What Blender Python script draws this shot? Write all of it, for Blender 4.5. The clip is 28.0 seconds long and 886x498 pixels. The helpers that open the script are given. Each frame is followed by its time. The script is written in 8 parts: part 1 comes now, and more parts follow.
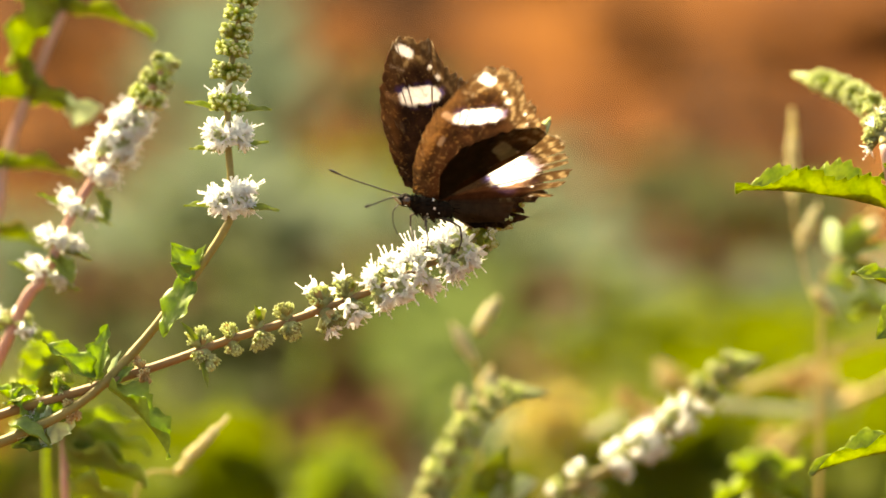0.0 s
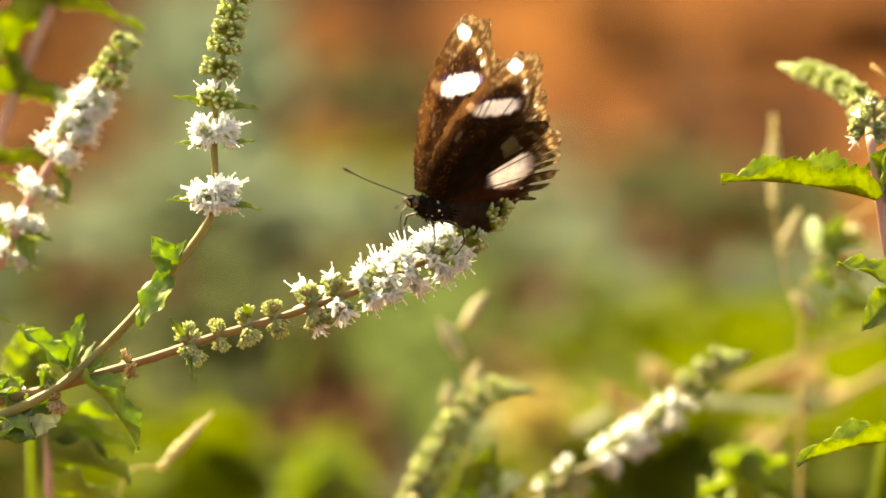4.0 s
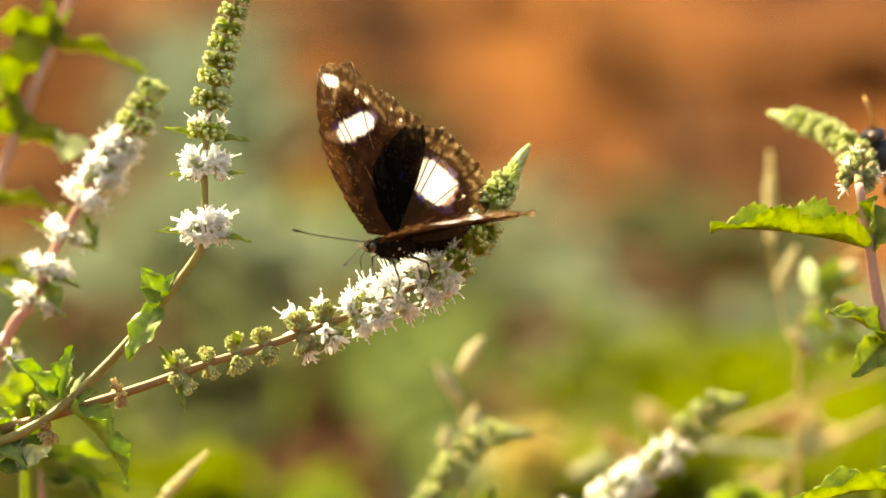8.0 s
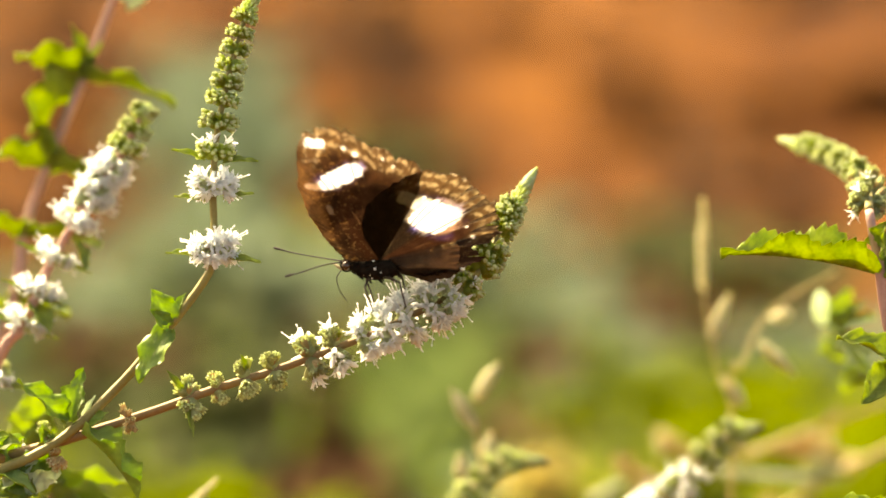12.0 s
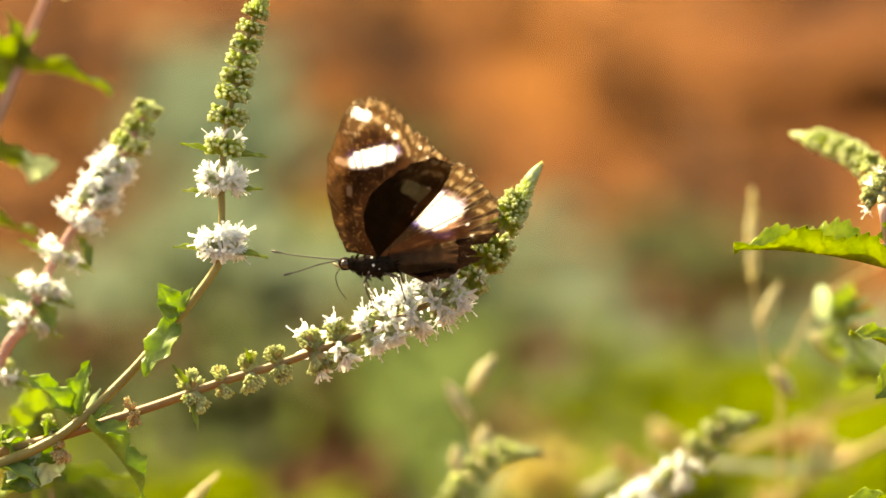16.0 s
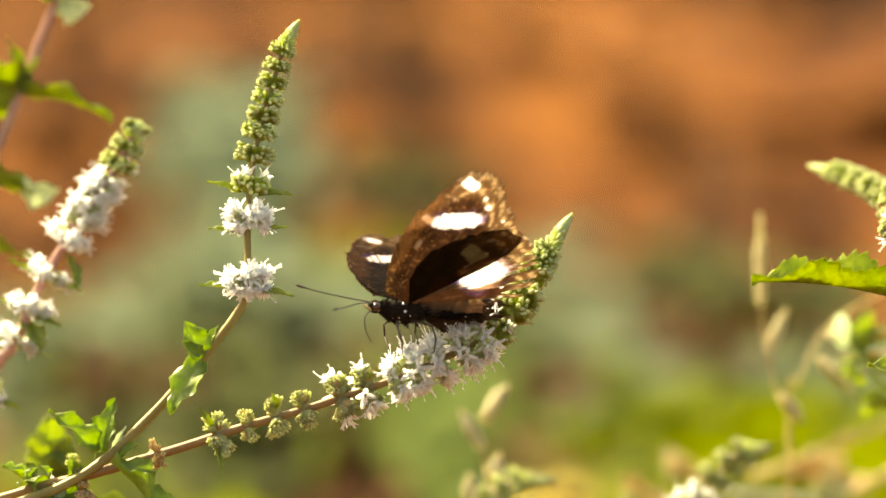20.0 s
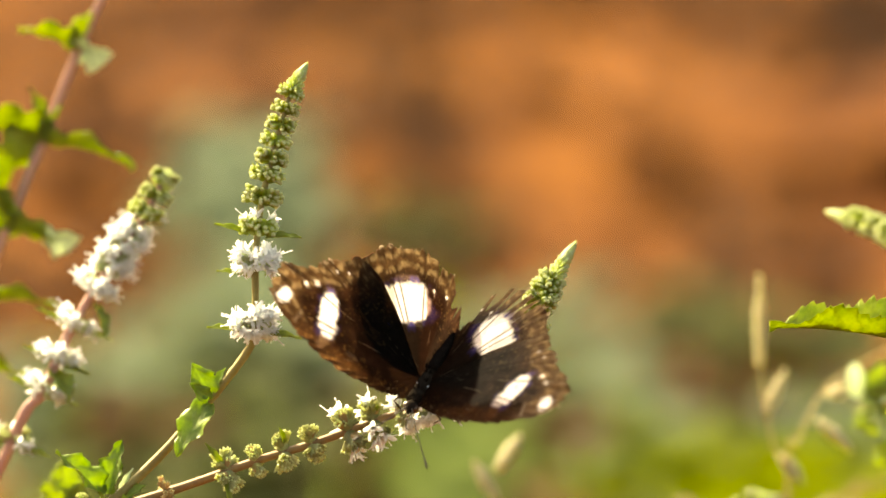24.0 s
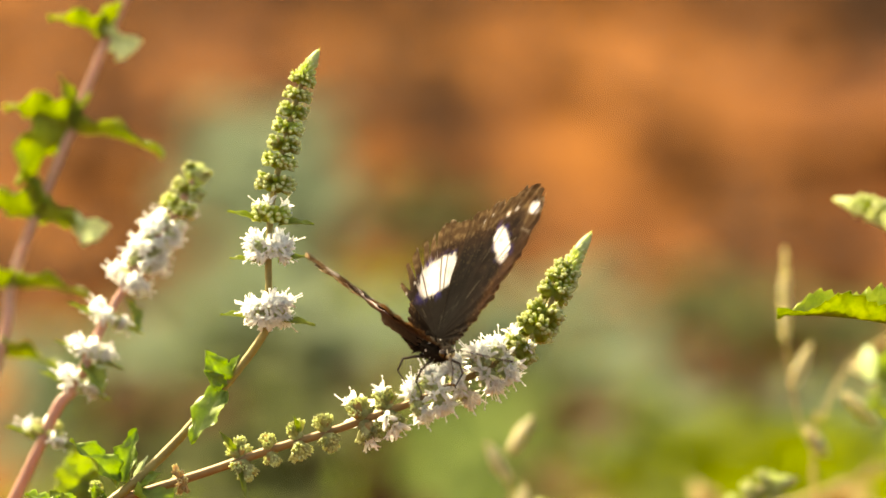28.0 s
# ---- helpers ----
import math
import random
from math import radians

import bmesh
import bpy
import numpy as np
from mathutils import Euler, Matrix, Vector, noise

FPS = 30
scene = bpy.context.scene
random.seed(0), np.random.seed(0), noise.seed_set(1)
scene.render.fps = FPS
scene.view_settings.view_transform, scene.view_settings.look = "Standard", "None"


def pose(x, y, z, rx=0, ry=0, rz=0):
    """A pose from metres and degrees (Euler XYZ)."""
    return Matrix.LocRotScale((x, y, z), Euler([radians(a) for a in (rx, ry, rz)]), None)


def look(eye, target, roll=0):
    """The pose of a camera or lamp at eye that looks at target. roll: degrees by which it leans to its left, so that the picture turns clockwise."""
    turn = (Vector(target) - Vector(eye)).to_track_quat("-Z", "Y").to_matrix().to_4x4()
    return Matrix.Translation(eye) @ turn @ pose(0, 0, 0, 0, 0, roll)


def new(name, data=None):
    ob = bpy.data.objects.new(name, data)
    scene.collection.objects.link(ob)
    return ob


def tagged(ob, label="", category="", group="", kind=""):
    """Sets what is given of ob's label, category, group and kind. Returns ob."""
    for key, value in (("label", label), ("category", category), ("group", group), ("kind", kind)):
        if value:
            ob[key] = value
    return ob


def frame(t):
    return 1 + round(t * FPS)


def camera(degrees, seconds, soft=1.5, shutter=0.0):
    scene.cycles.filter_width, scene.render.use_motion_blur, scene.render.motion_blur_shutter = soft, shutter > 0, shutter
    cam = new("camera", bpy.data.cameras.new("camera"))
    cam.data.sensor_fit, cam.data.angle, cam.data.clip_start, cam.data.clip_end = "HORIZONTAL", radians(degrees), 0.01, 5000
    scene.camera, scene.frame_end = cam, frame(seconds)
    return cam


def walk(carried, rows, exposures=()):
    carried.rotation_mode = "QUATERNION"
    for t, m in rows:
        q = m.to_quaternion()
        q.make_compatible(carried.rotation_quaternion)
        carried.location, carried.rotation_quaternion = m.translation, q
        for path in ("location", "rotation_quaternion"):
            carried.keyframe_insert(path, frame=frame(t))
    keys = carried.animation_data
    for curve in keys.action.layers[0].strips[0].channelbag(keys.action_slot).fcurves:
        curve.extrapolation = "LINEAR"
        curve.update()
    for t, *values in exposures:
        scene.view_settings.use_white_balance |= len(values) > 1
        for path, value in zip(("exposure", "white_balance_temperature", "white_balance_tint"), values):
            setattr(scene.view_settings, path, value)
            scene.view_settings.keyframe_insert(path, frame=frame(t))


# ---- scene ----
# The plan: metres, z up. The sprig and butterfly stand round (0, 0, 0.5); the camera is 1.12 m off, tilted down 12 degrees.
TILT = radians(12.0)
REACH = 1.12
FWD = Vector((0, math.cos(TILT), -math.sin(TILT)))
UP = Vector((0, math.sin(TILT), math.cos(TILT)))
MID = Vector((0, 0, 0.5))
EYE = MID - FWD * REACH
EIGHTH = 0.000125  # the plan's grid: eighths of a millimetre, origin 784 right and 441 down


def spot(a, b, back=0.0):
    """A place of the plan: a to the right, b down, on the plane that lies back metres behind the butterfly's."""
    k = EIGHTH * (REACH + back) / REACH
    return MID + FWD * back + Vector(((a - 784) * k, 0, 0)) + UP * ((441 - b) * k)


def aim(yaw, pitch):
    return pose(*EYE, 78.0 + pitch, 0, yaw)


# ---- camera ----
cam = camera(10.0, 28.0, soft=1.7)
cam.data.dof.use_dof = True
cam.data.dof.focus_distance = REACH
cam.data.dof.aperture_fstop = 8.2
walk(cam, [
    (0.0, aim(0.1200, -0.6736)),
    (0.5, aim(0.0848, -0.6974)),
    (1.0, aim(0.0447, -0.7170)),
    (1.5, aim(0.0100, -0.7329)),
    (2.0, aim(-0.0145, -0.7410)),
    (2.5, aim(-0.0281, -0.7392)),
    (3.0, aim(-0.0377, -0.7347)),
    (3.5, aim(-0.0506, -0.7305)),
    (4.0, aim(-0.0667, -0.7193)),
    (4.5, aim(-0.0841, -0.6914)),
    (5.0, aim(-0.1018, -0.6495)),
    (5.5, aim(-0.1166, -0.6058)),
    (6.0, aim(-0.1239, -0.5600)),
    (6.5, aim(-0.1232, -0.5025)),
    (7.0, aim(-0.1199, -0.4323)),
    (7.5, aim(-0.1187, -0.3559)),
    (8.0, aim(-0.1254, -0.2766)),
    (8.5, aim(-0.1369, -0.1981)),
    (9.0, aim(-0.1369, -0.1264)),
    (9.5, aim(-0.1171, -0.0651)),
    (10.0, aim(-0.0854, -0.0184)),
    (10.5, aim(-0.0523, 0.0109)),
    (11.0, aim(-0.0272, 0.0256)),
    (11.5, aim(-0.0100, 0.0295)),
    (12.0, aim(-0.0047, 0.0217)),
    (12.5, aim(-0.0128, 0.0042)),
    (13.0, aim(-0.0242, -0.0170)),
    (13.5, aim(-0.0311, -0.0378)),
    (14.0, aim(-0.0317, -0.0542)),
    (14.5, aim(-0.0255, -0.0610)),
    (15.0, aim(-0.0154, -0.0568)),
    (15.5, aim(-0.0050, -0.0470)),
    (16.0, aim(0.0052, -0.0371)),
    (16.5, aim(0.0111, -0.0218)),
    (17.0, aim(0.0159, 0.0072)),
    (17.5, aim(0.0352, 0.0510)),
    (18.0, aim(0.0726, 0.1060)),
    (18.5, aim(0.1135, 0.1646)),
    (19.0, aim(0.1481, 0.2179)),
    (19.5, aim(0.1775, 0.2662)),
    (20.0, aim(0.2022, 0.3154)),
    (20.5, aim(0.2218, 0.3653)),
    (21.0, aim(0.2369, 0.4177)),
    (21.5, aim(0.2510, 0.4757)),
    (22.0, aim(0.2704, 0.5435)),
    (22.5, aim(0.2966, 0.6224)),
    (23.0, aim(0.3241, 0.7024)),
    (23.5, aim(0.3478, 0.7727)),
    (24.0, aim(0.3712, 0.8301)),
    (24.5, aim(0.4034, 0.8699)),
    (25.0, aim(0.4444, 0.8873)),
    (25.5, aim(0.4822, 0.8812)),
    (26.0, aim(0.5098, 0.8482)),
    (26.5, aim(0.5282, 0.7922)),
    (27.0, aim(0.5399, 0.7371)),
    (27.5, aim(0.5428, 0.6999)),
    (28.0, aim(0.5347, 0.6749))
], exposures=[(0.0, 1.99, 10000, 4), (28.0, 1.99, 10000, 4)])

# ---- world and sun ----
SUN_ELEV, SUN_TURN = radians(42), radians(-42)  # from behind the plants and from the left
world = bpy.data.worlds.new("sky")
scene.world = world
world.use_nodes = True
wn = world.node_tree.nodes
sky = wn.new("ShaderNodeTexSky")
sky.sky_type, sky.sun_disc = "NISHITA", False
sky.sun_elevation, sky.sun_rotation = SUN_ELEV, SUN_TURN
sky.dust_density = 5.0  # a hazy, whitish sky
wn["Background"].inputs["Strength"].default_value = 0.125
world.node_tree.links.new(sky.outputs[0], wn["Background"].inputs["Color"])
sun_dir = Vector((math.sin(SUN_TURN) * math.cos(SUN_ELEV), math.cos(SUN_TURN) * math.cos(SUN_ELEV), math.sin(SUN_ELEV)))
sun = new("sun", bpy.data.lights.new("sun", "SUN"))
sun.data.energy, sun.data.angle, sun.data.color = 5.0, radians(1.0), (1.0, 0.93, 0.82)
sun.matrix_world = look(sun_dir * 20, (0, 0, 0))


# ---- materials ----
def mat(name, c1, c2, scale, rough=0.6, glow=0.0, tint=None, bump=0.15, bscale=None, spec=0.4, vary=0.12, ends=(0.32, 0.68), veined=0.0):
    """Two colours mixed by noise at two scales, each object a little different; glow: the share of light let through."""
    m = bpy.data.materials.new(name)
    m.use_nodes = True
    n, l = m.node_tree.nodes, m.node_tree.links
    out, bsdf = n["Material Output"], n["Principled BSDF"]
    co = n.new("ShaderNodeTexCoord")
    big, fine = n.new("ShaderNodeTexNoise"), n.new("ShaderNodeTexNoise")
    big.inputs["Scale"].default_value, big.inputs["Detail"].default_value = scale, 4
    fine.inputs["Scale"].default_value, fine.inputs["Detail"].default_value = (bscale or scale * 6), 3
    l.new(co.outputs["Object"], big.inputs["Vector"])
    l.new(co.outputs["Object"], fine.inputs["Vector"])
    ramp = n.new("ShaderNodeValToRGB")
    ramp.color_ramp.elements[0].position, ramp.color_ramp.elements[1].position = ends
    ramp.color_ramp.elements[0].color, ramp.color_ramp.elements[1].color = (*c1, 1), (*c2, 1)
    add = n.new("ShaderNodeMath")
    add.operation = "MULTIPLY_ADD"
    add.inputs[1].default_value, add.inputs[2].default_value = 0.35, 0.0
    l.new(fine.outputs[0], add.inputs[0])
    l.new(add.outputs[0], ramp.inputs[0])
    mixf = n.new("ShaderNodeMath")
    mixf.operation = "MULTIPLY_ADD"
    mixf.inputs[1].default_value = 0.65
    l.new(big.outputs[0], mixf.inputs[0])
    l.new(add.outputs[0], mixf.inputs[2])
    l.new(mixf.outputs[0], ramp.inputs[0])
    info = n.new("ShaderNodeObjectInfo")
    isl = n.new("ShaderNodeNewGeometry")
    rnd = n.new("ShaderNodeMath")
    rnd.operation = "ADD"
    l.new(info.outputs["Random"], rnd.inputs[0])
    l.new(isl.outputs["Random Per Island"], rnd.inputs[1])
    val = n.new("ShaderNodeMapRange")
    val.inputs[1].default_value, val.inputs[2].default_value = 0.0, 2.0
    val.inputs[3].default_value, val.inputs[4].default_value = 1 - vary, 1 + vary
    l.new(rnd.outputs[0], val.inputs[0])
    hsv = n.new("ShaderNodeHueSaturation")
    l.new(val.outputs[0], hsv.inputs["Value"])
    l.new(ramp.outputs[0], hsv.inputs["Color"])
    skin = hsv.outputs[0]
    if veined:
        vein, dim = n.new("ShaderNodeAttribute"), n.new("ShaderNodeMix")
        vein.attribute_name = "vein"
        dim.data_type, dim.blend_type = "RGBA", "MULTIPLY"
        dim.inputs["B"].default_value = (1 - veined, 1 - veined, 1 - veined, 1)
        l.new(vein.outputs["Fac"], dim.inputs["Factor"])
        l.new(skin, dim.inputs["A"])
        skin = dim.outputs["Result"]
    l.new(skin, bsdf.inputs["Base Color"])
    bsdf.inputs["Roughness"].default_value = rough
    bsdf.inputs["Specular IOR Level"].default_value = spec
    if bump:
        b = n.new("ShaderNodeBump")
        b.inputs["Strength"].default_value, b.inputs["Distance"].default_value = bump, 0.3 / (bscale or scale * 6)
        l.new(fine.outputs[0], b.inputs["Height"])
        l.new(b.outputs[0], bsdf.inputs["Normal"])
    if glow:
        tr, mx = n.new("ShaderNodeBsdfTranslucent"), n.new("ShaderNodeMixShader")
        mul = n.new("ShaderNodeMix")
        mul.data_type, mul.blend_type = "RGBA", "MULTIPLY"
        mul.inputs["Factor"].default_value = 1.0
        l.new(skin, mul.inputs["A"])
        mul.inputs["B"].default_value = (*(tint or (1, 1, 1)), 1)
        l.new(mul.outputs["Result"], tr.inputs["Color"])
        mx.inputs[0].default_value = glow
        l.new(bsdf.outputs[0], mx.inputs[1])
        l.new(tr.outputs[0], mx.inputs[2])
        l.new(mx.outputs[0], out.inputs["Surface"])
    return m


LEAF = mat("mint_leaf", (0.158, 0.225, 0.045), (0.30, 0.365, 0.085), 260, 0.40, 0.56, (1.68, 1.58, 0.8), 0.6, 900, veined=0.26)
PALE_LEAF = mat("pale_leaf", (0.54, 0.61, 0.43), (0.70, 0.76, 0.60), 260, 0.6, 0.65, (1.25, 1.3, 1.2), 0.3, 900, veined=0.3)
BUD = mat("green_bud", (0.27, 0.33, 0.05), (0.41, 0.46, 0.11), 500, 0.55, 0.56, (1.5, 1.52, 0.72), 0.1, vary=0.3)
CALYX = mat("calyx", (0.43, 0.465, 0.25), (0.66, 0.685, 0.45), 500, 0.55, 0.55, (1.15, 1.2, 0.95), 0.1, vary=0.3)
SPENT = mat("spent_calyx", (0.26, 0.285, 0.11), (0.47, 0.48, 0.25), 500, 0.6, 0.5, (1.2, 1.2, 0.85), 0.1, vary=0.35)
TIP = mat("spike_tip", (0.40, 0.49, 0.22), (0.58, 0.65, 0.38), 500, 0.5, 0.5, (1.6, 1.55, 0.7), 0.1, vary=0.2)
PETAL = mat("petal", (0.91, 0.93, 0.935), (0.95, 0.965, 0.965), 600, 0.5, 0.84, (1.0, 1.0, 0.99), 0.1, vary=0.05)
BROWNSTEM = mat("reddish_stem", (0.21, 0.12, 0.043), (0.31, 0.20, 0.078), 120, 0.55, 0.15, (1.2, 1.0, 0.6), 0.25, 1500)
STEM = mat("green_brown_stem", (0.195, 0.152, 0.043), (0.30, 0.255, 0.08), 120, 0.55, 0.15, (1.2, 1.1, 0.6), 0.25, 1500)
PINK = mat("pink_stem", (0.38, 0.21, 0.16), (0.52, 0.32, 0.26), 120, 0.55, 0.2, (1.2, 0.95, 0.85), 0.25, 1500)
BEADM = mat("bud_bead", (0.53, 0.58, 0.29), (0.73, 0.76, 0.47), 500, 0.5, 0.52, (1.12, 1.16, 0.95), 0.1, vary=0.22)
DRY = mat("dried_calyx", (0.34, 0.22, 0.08), (0.60, 0.47, 0.24), 700, 0.8, 0.35, (1.3, 1.05, 0.65), 0.2, vary=0.35)
YOUNG = mat("young_mint_leaf", (0.15, 0.23, 0.05), (0.27, 0.355, 0.10), 260, 0.42, 0.55, (1.7, 1.65, 0.78), 0.5, 900, veined=-0.22)
STRAW = mat("straw", (0.60, 0.56, 0.34), (0.72, 0.68, 0.46), 200, 0.6, 0.5, (1.15, 1.15, 0.85), 0.1)
PALE_STALK = mat("pale_stalk", (0.42, 0.45, 0.30), (0.54, 0.57, 0.40), 200, 0.7, 0.3, (1.2, 1.2, 1.0), 0.1)
DULLSTRAW = mat("dull_straw", (0.30, 0.22, 0.08), (0.42, 0.33, 0.14), 200, 0.7, 0.4, (1.25, 1.2, 0.8), 0.1)
STALK = mat("dry_stalk", (0.46, 0.37, 0.15), (0.58, 0.49, 0.24), 200, 0.7, 0.3, (1.2, 1.15, 0.8), 0.1)
SOIL = mat("laterite_soil", (0.050, 0.0143, 0.0024), (0.138, 0.0500, 0.0078), 4.6, 0.95, 0, None, 0.6, 24, spec=0.05, ends=(0.42, 0.59))
CLOD = mat("soil_clod", (0.04, 0.0135, 0.004), (0.16, 0.058, 0.012), 9, 0.95, 0, None, 0.6, 60, spec=0.05, vary=0.3)
HERB = mat("blue_green_leaf", (0.125, 0.165, 0.095), (0.21, 0.258, 0.16), 14, 0.8, 0.35, (1.2, 1.4, 0.85), 0.2, 60, spec=0.1)
FRESH = mat("fresh_leaf", (0.235, 0.30, 0.095), (0.345, 0.41, 0.15), 60, 0.6, 0.6, (1.62, 1.6, 0.85), 0.2, 300, spec=0.1)
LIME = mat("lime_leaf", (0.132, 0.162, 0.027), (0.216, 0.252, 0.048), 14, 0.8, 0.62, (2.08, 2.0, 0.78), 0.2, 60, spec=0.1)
GRASS = mat("grass", (0.15, 0.20, 0.015), (0.29, 0.33, 0.03), 6, 0.5, 0.5, (1.7, 1.55, 0.5), 0.1, 40, vary=0.3, spec=0.1)
GREEN = mat("green_leaf", (0.10, 0.145, 0.032), (0.17, 0.225, 0.058), 14, 0.8, 0.4, (1.5, 1.6, 0.6), 0.2, 60, spec=0.1)
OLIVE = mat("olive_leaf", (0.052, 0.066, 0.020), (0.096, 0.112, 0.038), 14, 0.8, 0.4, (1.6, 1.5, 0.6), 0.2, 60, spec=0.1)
YELLOW = mat("yellowed_leaf", (0.58, 0.53, 0.29), (0.70, 0.65, 0.40), 40, 0.5, 0.55, (1.1, 1.08, 0.85), 0.2)
BROWNED = mat("browned_leaf", (0.048, 0.021, 0.007), (0.10, 0.044, 0.014), 14, 0.85, 0.3, (1.4, 1.1, 0.6), 0.2, 60, spec=0.1)
# dark brown of the leaf shapes that imitate shade on the soil
SHADE_LEAF = mat("shade_leaf", (0.026, 0.013, 0.006), (0.07, 0.030, 0.012), 20, 0.85, 0.1, (1.2, 1, 0.7), 0.2, spec=0.1, vary=0.3)
TAN = mat("tan_seed_head", (0.48, 0.35, 0.13), (0.64, 0.51, 0.24), 90, 0.8, 0.3, (1.3, 1.1, 0.7), 0.2, vary=0.3)
DARKBODY = mat("black_scales", (0.008, 0.006, 0.0045), (0.022, 0.016, 0.011), 900, 0.95, 0, None, 0.4, 3000, spec=0.03)
BROWNBODY = mat("brown_abdomen_scales", (0.005, 0.004, 0.003), (0.012, 0.008, 0.006), 700, 0.95, 0, None, 0.4, 3000, spec=0.04)
DOT = mat("white_scales", (0.75, 0.74, 0.72), (0.85, 0.84, 0.82), 900, 0.7, 0, None, 0.1)
EYEM = mat("compound_eye", (0.03, 0.016, 0.008), (0.06, 0.03, 0.014), 2500, 0.22, 0, None, 0.1, spec=0.6)
LEGM = mat("dark_leg", (0.018, 0.013, 0.009), (0.05, 0.035, 0.02), 900, 0.5, 0, None, 0.1)
PALELEG = mat("pale_leg", (0.30, 0.24, 0.12), (0.42, 0.36, 0.2), 900, 0.5, 0, None, 0.1)


# ---- mesh tools ----
def link(name, me, material, parent=None, label=""):
    ob = new(name, me)
    if material and not me.materials:
        me.materials.append(material)
    if parent:
        ob.parent = parent
    return tagged(ob, label)


def part(name, bm, material, parent, label=""):
    """Links a bmesh as one smooth mesh under a thing or part."""
    me = bpy.data.meshes.new(name)
    bm.to_mesh(me)
    bm.free()
    me.shade_smooth()
    return link(name, me, material, parent, label)


def thing(name, place, label, category, group="", kind=""):
    ob = new(name)
    ob.empty_display_size = 0.01
    ob.location = place
    return tagged(ob, label, category, group, kind)


class Pile:
    """Gathers many small copies of shapes into one mesh."""

    def __init__(self):
        self.v, self.f, self.k, self.n = [], [], [], 0

    def add(self, shape, m, slot=0):
        pts, faces = shape
        a = np.array(m)
        self.v.append(pts @ a[:3, :3].T + a[:3, 3])
        self.f.extend([tuple(i + self.n for i in f) for f in faces])
        self.k.extend([slot] * len(faces))
        self.n += len(pts)

    def mesh(self, name, smooth=True):
        me = bpy.data.meshes.new(name)
        me.from_pydata(np.concatenate(self.v).tolist(), [], self.f)
        me.polygons.foreach_set("material_index", self.k)
        me.update()
        if smooth:
            me.shade_smooth()
        return me


def lathe(profile, seg):
    """A turned shape along z: profile of (radius, height)."""
    pts, faces = [], []
    for r, z in profile:
        for i in range(seg):
            t = 2 * math.pi * i / seg
            pts.append((r * math.cos(t), r * math.sin(t), z))
    for j in range(len(profile) - 1):
        for i in range(seg):
            k = (i + 1) % seg
            faces.append((j * seg + i, j * seg + k, (j + 1) * seg + k, (j + 1) * seg + i))
    faces.append(tuple(range(seg - 1, -1, -1)))
    faces.append(tuple((len(profile) - 1) * seg + i for i in range(seg)))
    return np.array(pts), faces


def joined(shapes):
    pts, faces, n = [], [], 0
    for p, f in shapes:
        pts.append(p)
        faces += [tuple(i + n for i in q) for q in f]
        n += len(p)
    return np.concatenate(pts), faces


def moved(shape, m):
    a = np.array(m)
    return shape[0] @ a[:3, :3].T + a[:3, 3], shape[1]


def face_to(place, way, size=1.0, roll=0.0):
    """A pose at place whose z runs along way, scaled."""
    q = Vector(way).normalized().to_track_quat("Z", "Y").to_matrix().to_4x4()
    return Matrix.Translation(place) @ q @ Matrix.Rotation(roll, 4, "Z") @ Matrix.Scale(size, 4)


def curve(points, steps=8):
    """A smooth line through the points."""
    p = [Vector(q) for q in points]
    p = [p[0] * 2 - p[1]] + p + [p[-1] * 2 - p[-2]]
    out = []
    for i in range(1, len(p) - 2):
        for k in range(steps):
            t = k / steps
            a, b, c, d = p[i - 1], p[i], p[i + 1], p[i + 2]
            out.append(0.5 * (2 * b + (c - a) * t + (2 * a - 5 * b + 4 * c - d) * t * t + (3 * b - a - 3 * c + d) * t ** 3))
    out.append(p[-2])
    return out


def tube(line, r0, r1, seg=8, square=0.0, wob=0.0):
    """A tapered stalk along a line, slightly four-edged if square."""
    pts, faces, n = [], [], len(line)
    x = None
    for j, c in enumerate(line):
        d = (line[min(j + 1, n - 1)] - line[max(j - 1, 0)]).normalized()
        if x is None:
            x = d.orthogonal().normalized()
        x = (x - d * x.dot(d)).normalized()
        y = d.cross(x)
        r = r0 + (r1 - r0) * j / (n - 1)
        if wob:
            r *= 1 + wob * noise.noise(c * 900)
        for i in range(seg):
            t = 2 * math.pi * i / seg
            k = r * (1 + square * math.cos(4 * t))
            pts.append(tuple(c + x * (k * math.cos(t)) + y * (k * math.sin(t))))
    for j in range(n - 1):
        for i in range(seg):
            k = (i + 1) % seg
            faces.append((j * seg + i, j * seg + k, (j + 1) * seg + k, (j + 1) * seg + i))
    faces.append(tuple(range(seg - 1, -1, -1)))
    faces.append(tuple((n - 1) * seg + i for i in range(seg)))
    return np.array(pts), faces


def solid(name, shape, material, parent=None, label=""):
    me = bpy.data.meshes.new(name)
    me.from_pydata(shape[0].tolist(), [], shape[1])
    me.update()
    me.shade_smooth()
    return link(name, me, material, parent, label)


